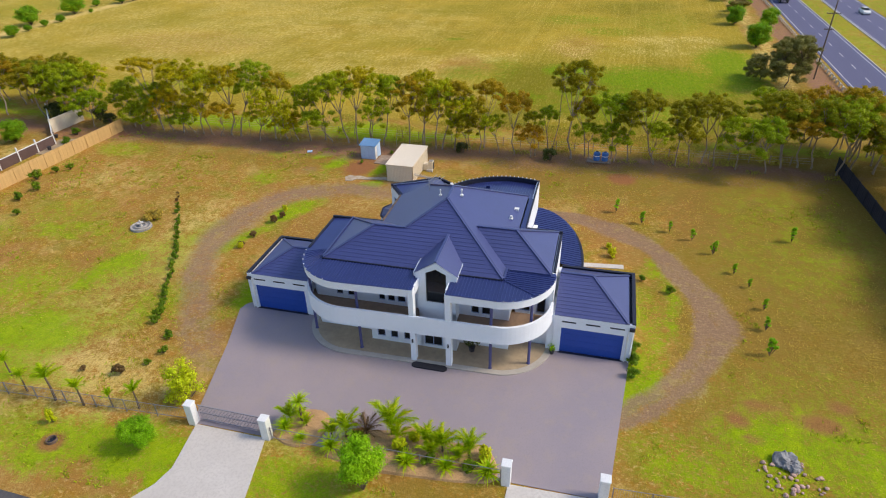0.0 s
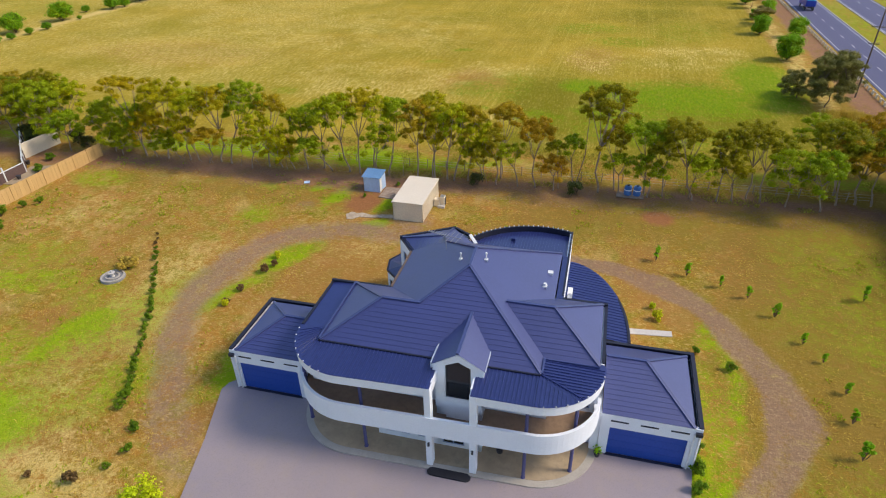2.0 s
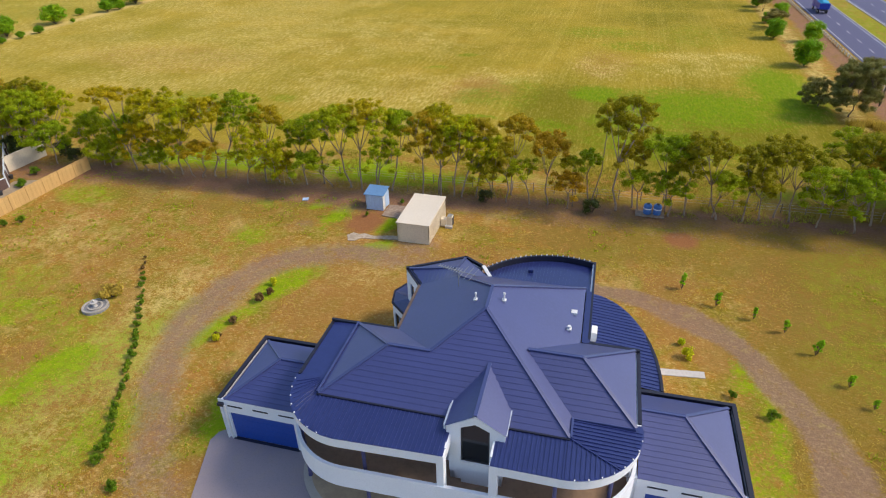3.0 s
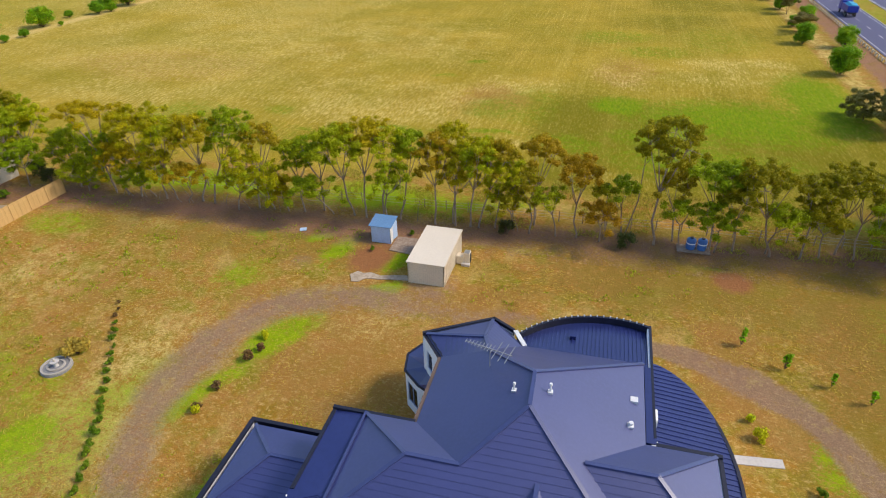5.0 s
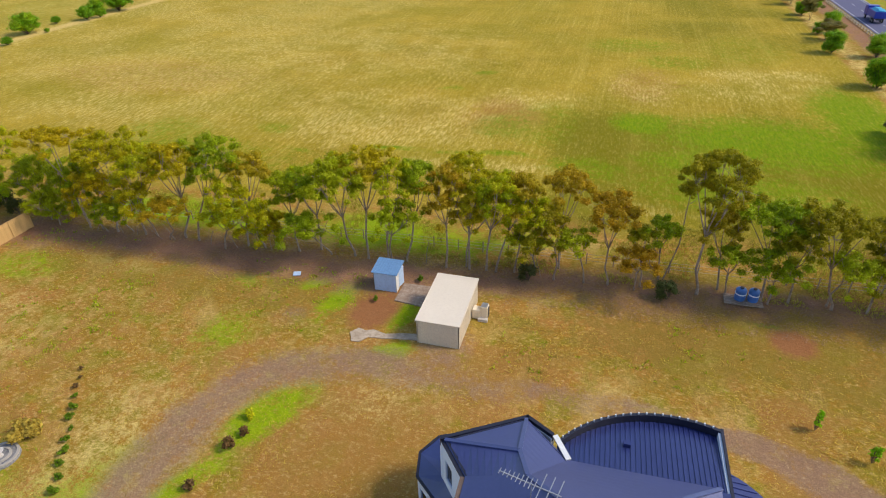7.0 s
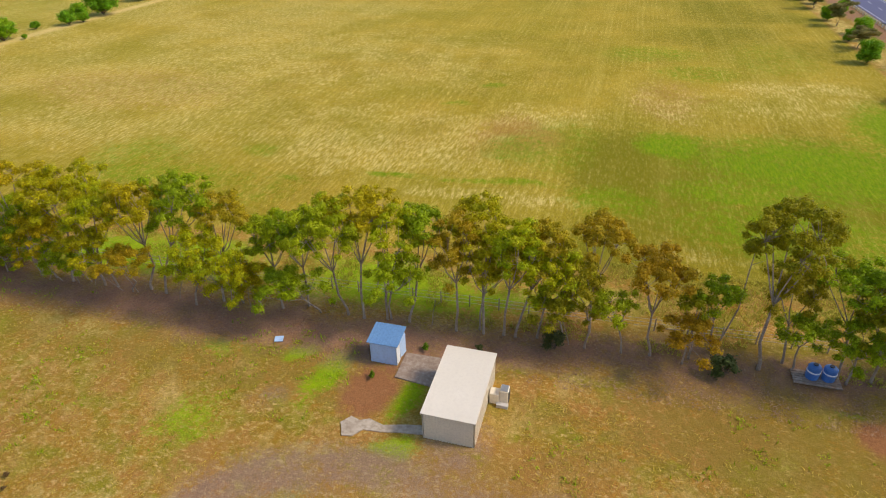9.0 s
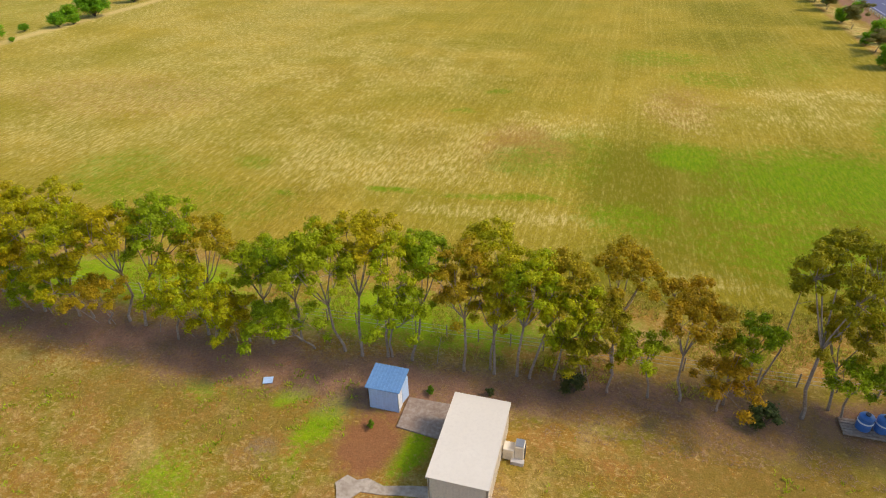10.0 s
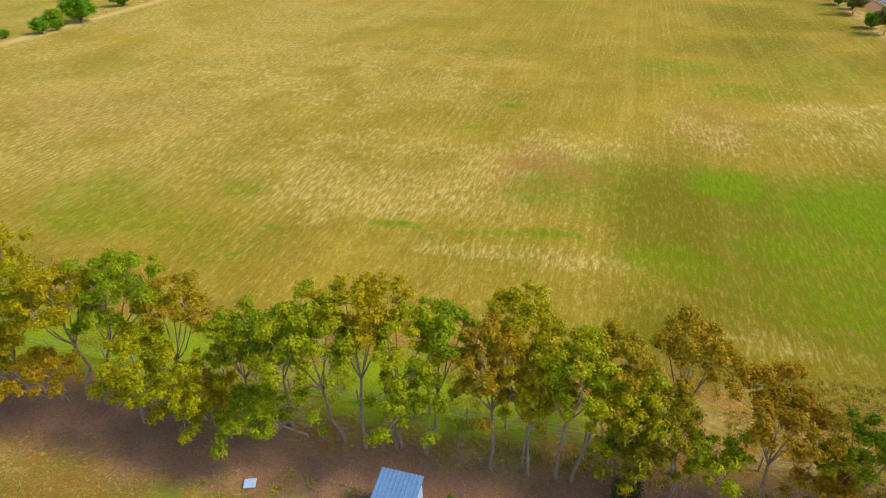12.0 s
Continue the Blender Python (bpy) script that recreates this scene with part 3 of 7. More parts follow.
def build_ground():
    xs, ys = axis_lines(-82, 42, 0.42, 2500, -172, 50, 1.2), axis_lines(14, 108, 0.42, 2500, 4, 232, 1.0)
    x, y = np.meshgrid(xs, ys, indexing="ij")
    n1, n2, n3 = lattice(x / 9, y / 9, 1), lattice(x / 3.2, y / 3.2, 2), lattice(x / 22, y / 22, 3)
    wob = (n2 - 0.5) * 1.2 + (n1 - 0.5) * 1.6
    tree_line = 75.4 + 0.036 * (x + 35)
    xw, yw = x + 1.1 * (n2 - 0.5) + 1.4 * (n1 - 0.5), y + 1.1 * (lattice(x / 2.4, y / 2.4, 21) - 0.5)
    n4 = lattice(x / 1.3, y / 1.3, 22)
    left, right = near_path(xw, yw, LEFT_TRACK, LEFT_WIDTH, 0.42), near_path(xw, yw, RIGHT_TRACK, RIGHT_WIDTH, 1.3)
    dirt = np.maximum(left * np.clip(0.4 + 0.5 * n1 + 0.4 * n2 + np.clip((49 - y) / 10, 0, 0.35), 0, 1), right * (0.85 + 0.3 * n2))
    # worn wheel lines and a grassy crown between them
    for pts, wid, off in ((LEFT_TRACK, LEFT_WIDTH, 0.45), (RIGHT_TRACK, RIGHT_WIDTH, 0.5)):
        line = near_path(xw, yw, pts, [w * off + 0.25 for w in wid], 1.4) - near_path(xw, yw, pts, [w * off - 0.25 for w in wid], 1.4)
        dirt = np.maximum(dirt, 0.85 * np.clip(line, 0, 1) * np.clip(0.4 + n1, 0, 1))
        dirt = dirt - 0.8 * near_path(xw, yw, pts, [0.1] * len(pts), 1.0) * np.clip(n1 + n4 - 0.5 + np.clip((44 - y) / 12, 0, 0.5), 0, 1)
    dirt = np.clip(dirt, 0, 1)
    fringe = np.maximum(near_path(xw, yw, LEFT_TRACK, [w + 0.9 for w in LEFT_WIDTH], 0.6), near_path(xw, yw, RIGHT_TRACK, [w + 0.7 for w in RIGHT_WIDTH], 0.6)) * np.clip(n1 + n4 - 0.45, 0, 1)
    dirt = np.maximum(dirt, 0.7 * blob(x, y, -24.5, 66.0, 2.2, 3.0))
    dirt = np.maximum(dirt, 0.45 * blob(x, y, -38, 66.5, 3.2, 1.2, 10) * n2 * 1.6)
    green = np.zeros_like(x)
    for cx, cy, rx, ry, t, k in ((-46.5, 40.6, 2.3, 4.2, -28, 1.0), (-38.6, 36.0, 2.6, 5.0, -30, 0.6), (-42.0, 47.0, 2.2, 5.0, -25, 0.45), (-44.5, 41.0, 5.0, 8.0, -30, 0.4), (-53.0, 35.0, 5.0, 4.0, 0, 0.6), (-50.5, 46.0, 4.0, 4.0, 0, 0.42), (7.4, 47.0, 0.9, 5.0, 0, 0.65), (5.6, 40.5, 1.0, 3.0, -20, 0.6), (6.0, 53.0, 1.5, 2.0, 0, 0.55), (-46.5, 30.0, 6.0, 3.6, 12, 1.0), (-57.1, 45.5, 4.6, 2.2, 0, 0.6), (-34.2, 56.4, 1.7, 3.0, -25, 0.9),
                                 (-36.0, 49.6, 1.1, 4.0, -12, 0.75), (-44.5, 26.4, 7.0, 1.6, 0, 0.7), (-35.6, 69.0, 1.0, 2.8, -20, 0.95), (-37.8, 72.0, 1.2, 1.0, 0, 0.8), (-35.0, 71.2, 0.9, 1.2, -20, 0.8), (-42.5, 63.4, 2.2, 2.4, 0, 0.55), (-44.5, 70.6, 2.4, 0.9, 0, 0.55), (-28.6, 68.8, 0.9, 2.3, -15, 0.9), (0.3, 74.0, 2.0, 0.7, 0, 0.5),
                                 (-29, 21.0, 12.0, 2.6, 4, 0.9), (-16.8, 22.0, 4.6, 2.4, 2, 0.75), (12.0, 30.0, 9.0, 3.0, 5, 0.6), (14.5, 33.6, 5.0, 2.4, 10, 0.9), (19.0, 31.5, 4.5, 3.5, 0, 0.85), (5.2, 36.4, 1.2, 3.2, -25, 0.9), (21.0, 30.0, 4.0, 4.0, 0, 0.8), (3.6, 36.5, 1.4, 4.5, -8, 0.9), (4.3, 45.0, 2.2, 4.0, 0, 0.5),
                                 (-30.6, 40.2, 1.6, 4.2, -10, 1.0), (-62, 49, 5.0, 3.0, 20, 0.45), (20.0, 62.0, 8.0, 14.0, 0, 0.35), (-68, 67, 4.0, 3.0, 0, 0.5),
                                 (17.0, 36.0, 9.0, 6.0, 0, 0.3), (-27.9, 64.5, 1.5, 0.7, 5, 1.0), (-59, 28, 9.0, 5.0, 0, 0.6), (-66, 40, 4.0, 6.0, 0, 0.55)):
        green = np.maximum(green, k * blob(x + wob * 1.3, y + 1.1 * wob + 1.6 * (n4 - 0.5), cx, cy, rx, ry, t) * np.clip(0.7 + 0.35 * n2 + 0.35 * n4, 0, 1.15))
    green = np.maximum(green, 0.5 * (((x > 46.5) & (x < 54)) | (x > 62)) * np.clip(0.5 + n1, 0, 1))
    behind = np.clip((y - tree_line - 2.0 - 5.0 * np.clip((x + 26) / 12, 0, 1)) / 2.5, 0, 1)
    green = np.maximum(green, 0.95 * behind * np.clip((tree_line + 11.0 + 4 * (n1 - 0.5) - y) / 4, 0, 1) * np.clip(0.35 + 1.1 * n1, 0, 1))
    for cx, cy, rx, ry, t, k in ((8.0, 117.0, 14.0, 9.0, 0, 0.8), (-9.0, 121.0, 4.6, 3.2, -35, 0.85), (-43.0, 104.2, 2.4, 0.7, 0, 0.8), (-56.0, 99.0, 1.6, 1.0, 0, 0.8), (-78.0, 103.0, 8.0, 5.0, 0, 0.4), (-63.0, 107.0, 3.0, 2.0, 0, 0.45), (-72.0, 98.0, 10.0, 3.5, 0, 0.5), (20.5, 128.0, 6.0, 14.0, 0, 1.0), (22.0, 137.0, 4.0, 5.0, 0, 0.8), (-29.0, 115.5, 5.0, 5.0, 0, 0.5), (-2.0, 108.0, 8.0, 4.0, 0, 0.6), (-4.0, 156.0, 8.0, 5.0, 0, 0.4), (-12.0, 169.0, 9.0, 6.0, 0, 0.4), (-38.0, 142.0, 2.0, 1.4, 0, 0.6), (-16.0, 103.0, 5.0, 4.0, 0, 0.55), (2.0, 100.0, 12.0, 6.0, 0, 0.55),
                                 (-42.0, 104.0, 3.2, 1.0, 0, 0.6), (-30.0, 104.4, 7.0, 1.0, 3, 0.55), (-60, 96, 9.0, 5.0, 0, 0.3), (-24, 118, 6.0, 10.0, 0, 0.35),
                                 (10, 168, 10.0, 14.0, 0, 0.25), (-195, 170, 34.0, 60.0, 0, 0.22), (-42, 131, 2.0, 1.0, 0, 0.8)):
        green = np.maximum(green, k * blob(x + wob * 1.5, y + wob * 1.5, cx, cy, rx, ry, t) * np.clip(0.7 + 0.6 * n2, 0, 1) * 1.15)
    east = np.clip((x + 30) / 14, 0, 1)
    litter = np.clip((y - (tree_line - 5.9 + 4.0 * east + 3.4 * (n1 - 0.5) + 1.6 * (n2 - 0.5))) / 3.6, 0, 1) * np.clip((tree_line + 2.4 + 2.2 * east + 2.4 * (n2 - 0.5) - y) / 2.4, 0, 1) * np.clip((34 - x) / 8, 0, 1)
    litter = litter * np.clip(0.7 + 0.5 * n1, 0, 1)
    litter = np.maximum(litter, 0.9 * np.clip(1.9 - np.abs(x - 35.3 + (n2 - 0.5)) / 1.7, 0, 1) * np.clip((y - 100) / 10, 0, 1))
    field = np.clip((y - (tree_line + 9.0 + 3.0 * (n1 - 0.5))) / 6, 0, 1) * np.clip((27.5 - x) / 2.0, 0, 1) * np.clip(np.abs(x + 155.5) / 2.0 - 0.4, 0, 1)
    red = np.maximum.reduce([1.1 * blob(x, y, 2.1, 72.9, 1.6, 1.5), blob(x + 0.4 * wob, y + 0.4 * wob, -31.6, 68.8, 1.9, 2.6, -12), 0.75 * blob(x + 0.5 * wob, y + 0.5 * wob, 11.4, 34.6, 1.0, 0.7), 0.75 * blob(x + 0.5 * wob, y + 0.5 * wob, 16.6, 35.2, 1.5, 0.9), 0.6 * blob(x + wob, y, 13.6, 36.2, 1.2, 0.5), 0.6 * blob(x + wob, y, 18.5, 37.4, 1.2, 0.7), 0.55 * blob(x, y, 12.0, 32.8, 0.8, 0.5), blob(x, y, -35.0, 20.3, 0.9, 0.8)])
    pale = np.maximum.reduce([0.75 * np.clip((n3 - 0.45) * 3, 0, 1) * np.clip((n1 - 0.35) * 2, 0, 1) * np.clip((tree_line - 4 - y) / 3, 0, 1),
                              0.8 * blob(x + 3 * wob, y + wob, -48, 116, 20, 14) * (0.3 + n2), 0.6 * blob(x + 2 * wob, y + 2 * wob, -9.5, 140, 6.5, 13) * (0.4 + n2), 0.5 * blob(x + 3 * wob, y + 2 * wob, 8, 142, 14, 9) * (0.4 + n2), 0.85 * blob(x + 2 * wob, y + wob, 7, 148, 7, 4) * (0.4 + n2), 0.7 * blob(x + 2 * wob, y + 2 * wob, -30, 121, 8, 8) * (0.2 + n2), 0.75 * blob(x + 3 * wob, y + 2 * wob, -28, 129, 10, 6) * (0.3 + n2), 0.75 * blob(x + 3 * wob, y + 2 * wob, 12, 149, 9, 5) * (0.4 + n2), 0.6 * blob(x + 3 * wob, y + 2 * wob, -72, 155, 40, 30) * (0.3 + n2), 0.5 * blob(x + 3 * wob, y + 2 * wob, -90, 110, 30, 14) * (0.3 + n2), 0.62 * np.clip((-40 - x) / 45, 0, 1) * np.clip((y - 96) / 10, 0, 1) * np.clip(0.35 + n1, 0, 1), 0.4 * fringe, 0.75 * blob(x + 3 * wob, y + 0.4 * wob, -29, 101, 11, 1.8, 2) * (0.4 + n2), 0.3 * blob(x + 2 * wob, y + 0.6 * wob, -10.8, 93, 9, 2.4) * (0.3 + n2), 0.55 * blob(x, y, -38, 27.0, 9, 2.8), 0.32 * blob(x + 2 * wob, y + 2 * wob, -64, 58, 9, 8) * (0.4 + n2), 0.25 * blob(x + 2 * wob, y + wob, -58, 70, 9, 2.0) * (0.4 + n2),
                              0.95 * np.clip(1.6 - np.abs(x + 155.0 + 2 * (n2 - 0.5)) / 2.6, 0, 1), 0.3 * np.clip((x + 24) / 10, 0, 1) * np.clip(1.5 - np.abs(y - tree_line - 6.0) / 2.6, 0, 1) * np.clip(0.3 + n2, 0, 1), 0.7 * np.clip((-157 - x) / 3, 0, 1) * n1, 0.5 * np.clip(1.4 - np.abs(x - 29.0 + 2 * (n2 - 0.5)) / 2.5, 0, 1) * np.clip((y - 96) / 8, 0, 1)])
    olive = np.maximum.reduce([0.85 * np.clip((x + 4 + 6 * (n1 - 0.5)) / 17, 0, 1) * np.clip((96 - y) / 8, 0, 1), 0.7 * np.clip((x + 22 + 6 * (n1 - 0.5)) / 10, 0, 1) * np.clip((y - 63 + 3 * (n2 - 0.5)) / 5, 0, 1) * np.clip((84 - y) / 4, 0, 1), 0.9 * np.clip((x + 27 + 8 * (n1 - 0.5)) / 12, 0, 1) * np.clip((y - 82) / 6, 0, 1) * np.clip((138 - y) / 22, 0, 1) * np.clip(0.35 + n1, 0, 1),
                               # first blob: browner lawn below the front bed, a tree's shadow painted in with it
                               0.9 * blob(x, y, -7.0, 21.5, 4.5, 2.8), 0.7 * blob(x, y, -40, 69, 34, 3.0, 2) * np.clip(n1 * 1.6, 0, 1), 0.62 * np.clip((x + 20 + 8 * (n1 - 0.5)) / 14, 0, 1) * np.clip((y - 82) / 6, 0, 1) * np.clip((132 - y) / 14, 0, 1) * np.clip(0.3 + n1, 0, 1), 0.55 * np.clip((x + 30) / 30, 0, 1) * np.clip((y - 152) / 25, 0, 1) * np.clip(0.2 + n1, 0, 1)])
    rust = np.clip((lattice(x / 5.0, y / 5.0, 12) - 0.52) * 4, 0, 1) * np.clip((tree_line - 1 - y) / 4, 0, 1) * np.clip(0.3 + lattice(x / 17, y / 17, 13), 0, 1)
    rust = np.maximum.reduce([rust, 0.85 * blob(x + wob, y + wob, -28, 55, 7.5, 8.5) * np.clip(0.4 + n2, 0, 1), 0.8 * blob(x + wob, y + wob, -21, 63.2, 8, 2.2), 0.75 * blob(x + 2 * wob, y + 2 * wob, -30, 120, 7, 9), 0.45 * blob(x + 3 * wob, y + 2 * wob, -100, 128, 28, 14), 0.5 * blob(x + 2 * wob, y + wob, -9, 140, 7, 12)])
    bare = (x > -26) & (x < 3) & (y > 24) & (y < 60)
    z = (0.10 * (n1 - 0.5) + 0.05 * (n2 - 0.5) - 0.06) * np.where(bare, 0.2, 1.0)
    z = np.where((x > 36) & (x < 66), -0.08, z)
    verts = np.stack([x, y, z], -1).reshape(-1, 3)
    nx, ny = len(xs), len(ys)
    i = np.arange(nx * ny).reshape(nx, ny)
    faces = np.stack([i[:-1, :-1], i[1:, :-1], i[1:, 1:], i[:-1, 1:]], -1).reshape(-1, 4)
    me = bpy.data.meshes.new("ground")
    me.from_pydata(verts.tolist(), [], faces.tolist())
    for nm, chans in (("mask_a", (dirt, green, litter)), ("mask_b", (field, red, pale)), ("mask_c", (olive, rust, olive * 0))):
        at = me.color_attributes.new(nm, "FLOAT_COLOR", "POINT")
        data = np.ones((nx * ny, 4), np.float32)
        for k, ch in enumerate(chans):
            data[:, k] = np.clip(ch, 0, 1).ravel()
        at.data.foreach_set("color", data.ravel())
    me.shade_smooth()
    me.materials.append(M_GROUND)
    return tagged(new("ground", me), "dry summer grass with lush patches, worn dirt loop and mown field beyond", "ground", kind="structure")


build_ground()

# ---- house ----
HOUSE = pose(-11.2, 34.8, 0, 0, 0, 1.3)
house = thing("house", HOUSE, "two-storey white rendered house with dark blue hipped roof and curved balconies", "house")
EAVE = 7.18


def plane_clip(poly, n, d, keep_above):
    """Clip a polygon of Vectors to n.p >= d (or <=)."""
    out = []
    sgn = 1 if keep_above else -1
    for a, b_ in zip(poly, poly[1:] + poly[:1]):
        fa, fb = sgn * (a.dot(n) - d), sgn * (b_.dot(n) - d)
        if fa >= 0:
            out.append(a)
        if (fa > 0 > fb) or (fa < 0 < fb):
            out.append(a + (b_ - a) * (fa / (fa - fb)))
    return out


def course_slope(pts, course=0.36, lip=0.024):
    """A roof slope laid in overlapping courses along its eave. pts: a flat polygon, first edge the eave."""
    p = [Vector(v) for v in pts]
    nrm = Vector((0, 0, 0))
    for a, b_ in zip(p, p[1:] + p[:1]):
        nrm += (a - p[0]).cross(b_ - p[0])
    nrm.normalize()
    if nrm.z < 0:
        nrm, p = -nrm, p[::-1]
    up = (Vector((0, 0, 1)) - nrm * nrm.z).normalized()
    lo = min(v.dot(up) for v in p)
    hi = max(v.dot(up) for v in p)
    verts, faces = [], []
    k = 0
    while lo + k * course < hi - 0.02:
        a, b_ = lo + k * course, min(lo + (k + 1) * course, hi)
        strip = plane_clip(plane_clip(p, up, a, True), up, b_, False)
        k += 1
        if len(strip) < 3:
            continue
        base = len(verts)
        lifted = [v + nrm * lip * (1 - (v.dot(up) - a) / course) for v in strip]
        verts += [tuple(v) for v in lifted]
        faces.append(tuple(range(base, base + len(strip))))
        low = sorted((v for v in strip if v.dot(up) - a < 1e-4), key=lambda v: v.dot(nrm.cross(up)))
        if len(low) >= 2:
            q0, q1 = low[0], low[-1]
            base = len(verts)
            verts += [tuple(q0 + nrm * lip), tuple(q1 + nrm * lip), tuple(q1), tuple(q0)]
            faces.append((base, base + 1, base + 2, base + 3))
    return verts, faces


def slope(pts, parent, name="roof_slope"):
    v, f = course_slope(pts)
    bm = bmesh.new()
    vs = [bm.verts.new(p) for p in v]
    for q in f:
        bm.faces.new([vs[i] for i in q])
    bmesh.ops.remove_doubles(bm, verts=bm.verts, dist=0.002)
    return part(name, bm, M_TILE, parent)


def cap_line(a, b_, parent, w=0.2):
    bm = bmesh.new()
    bar(bm, Vector(a) + Vector((0, 0, 0.05)), Vector(b_) + Vector((0, 0, 0.05)), w, 0.09)
    return part("ridge_cap", finish(bm), M_CAP, parent)


roof = new("roof")
roof.parent = house
S = 0.485
ZP = EAVE + S * 6.3
ZL = EAVE + S * 3.3
PK, BK = (-0.95, 8.6, ZP), (-1.0, 11.0, ZP)
LA, J1 = (-6.4, 5.6, ZL), (-3.75, 5.6, ZL)
JB = (-3.9, 13.8, 8.74)
WA = (-4.5, 15.6, 8.15)
slope([(-9.75, 2.3, EAVE), (4.86, 2.3, EAVE), PK, J1, LA], roof)
slope([(-9.75, 8.95, EAVE), (-9.75, 2.3, EAVE), LA], roof)
slope([(-6.9, 8.95, EAVE), (-9.75, 8.95, EAVE), LA, J1], roof)
slope([(-6.9, 14.3, EAVE), (-6.9, 8.95, EAVE), J1, PK, BK, JB], roof)
slope([(4.9, 2.3, EAVE), (4.9, 16.4, EAVE), BK, PK], roof)
slope([(4.9, 16.4, EAVE), (-2.2, 16.4, EAVE), JB, BK], roof)
slope([(-6.9, 14.3, 7.05), (-8.45, 16.3, 7.05), WA, JB], roof)
slope([(-8.45, 16.3, 7.05), (-4.55, 18.7, 7.05), WA], roof)
slope([(-4.55, 18.7, 7.05), (-2.2, 16.5, 7.05), JB, WA], roof)
# wing hip over the right-hand balcony room
SA, SI = (5.15, 7.05, 8.78), (1.9, 7.05, 8.78)
slope([(4.5, 3.8, EAVE), (8.3, 3.8, EAVE), SA, SI], roof)
slope([(8.3, 3.8, EAVE), (8.3, 10.25, EAVE), SA], roof)
slope([(8.3, 10.25, EAVE), (4.5, 10.25, EAVE), SI, SA], roof)
for a, b_ in ((PK, (4.88, 2.3, EAVE)), (PK, BK), (PK, J1), (J1, LA), (LA, (-9.75, 2.3, EAVE)), (LA, (-9.75, 8.95, EAVE)), (BK, (4.9, 16.4, EAVE)), (BK, JB), (JB, WA),
              (WA, (-8.45, 16.3, 7.05)), (WA, (-4.55, 18.7, 7.05)), (SA, SI), (SA, (8.3, 3.8, EAVE)), (SA, (8.3, 10.25, EAVE))):
    cap_line(a, b_, roof)
bm = bmesh.new()
prism(bm, [(-9.7, 2.3), (4.85, 2.3), (4.85, 3.8), (8.25, 3.8), (8.25, 10.2), (4.85, 10.2), (4.85, 16.4), (-2.2, 16.4), (-4.6, 18.6), (-8.4, 16.3), (-6.85, 14.3), (-6.85, 8.9), (-9.7, 8.9)], 6.62, EAVE - 0.06)
part("eave_board", finish(bm), M_FLASH, roof, "dark blue eave board")

# front sweep: straight between two quarter rounds
def front_path(out=0.0, z=0):
    left = arc(-7.6, 3.65, 4.15 + out, 4.15 + out, 180, 270, 18)
    right = arc(4.6, 3.85, 4.1 + out, 4.1 + out, 270, 360, 18)
    return left, right


L_ARC, R_ARC = front_path()
# white bands
bm = bmesh.new()
band(bm, L_ARC + [(-1.5, -0.25)], 6.3, 6.95, 0.22)
part("fascia", finish(bm), M_RENDER, house, "white curved fascia")
bm = bmesh.new()
band(bm, [(0.98, -0.25)] + R_ARC, 6.3, 6.95, 0.22)
part("fascia", finish(bm), M_RENDER, house, "white curved fascia")
bm = bmesh.new()
band(bm, L_ARC + R_ARC, 2.95, 4.55, 0.2)
part("balcony_parapet", finish(bm), M_RENDER, house, "white curved balcony wall")
for nm, (z0, z1), m, lab in (("balcony_floor", (2.99, 3.12), M_SHADEDTILE, "ochre tiled balcony floor"), ("soffit", (6.32, 6.42), M_RENDER, "white soffit")):
    bm = bmesh.new()
    la, ra = front_path(-0.1)
    if nm == "soffit":
        prism(bm, la + [(-1.5, -0.15), (-1.5, 3.8)], z0, z1)
        prism(bm, [(0.98, -0.15)] + ra + [(0.98, 3.85)], z0, z1)
    else:
        prism(bm, la + ra, z0, z1)
    part(nm, finish(bm), m, house, lab)
bm = bmesh.new()
la, ra = front_path(-0.12)
prism(bm, la + ra, 2.9, 2.985)
part("porch_ceiling", finish(bm), M_RENDER, house, "white porch ceiling")
la, ra = front_path(0.2)
bm = bmesh.new()
prism(bm, la + ra, -0.1, 0.13)
part("porch_slab", finish(bm), M_EDGE, house, "pale concrete porch edge")
la, ra = front_path(-0.3)
bm = bmesh.new()
prism(bm, la + ra, 0.12, 0.15)
part("porch_floor", finish(bm), M_TILEFLOOR, house, "ochre tiled porch floor")


# balcony roofs: ribbed sheets
def add_ribs(parent, ribs, w=0.06, t=0.06):
    for p, q, zp, zq in ribs:
        bm = bmesh.new()
        bar(bm, (*p, zp + 0.02), (*q, zq + 0.02), w, t)
        part("rib", finish(bm), M_DECK, parent)


def ribbed_sheet(name, rim, inner, z_rim, z_in, ribs, parent=house):
    """rim and inner: two paths of equal length; ribs: pairs of plan points."""
    bm = bmesh.new()
    a = [bm.verts.new((*p, z_rim)) for p in rim]
    c = [bm.verts.new((*p, z_in)) for p in inner]
    for i in range(len(rim) - 1):
        bm.faces.new((a[i], a[i + 1], c[i + 1], c[i]))
    bmesh.ops.remove_doubles(bm, verts=bm.verts, dist=1e-5)
    ob = part(name, finish(bm), M_DECK, parent, "dark blue ribbed sheet roof")
    add_ribs(ob, ribs)
    return ob


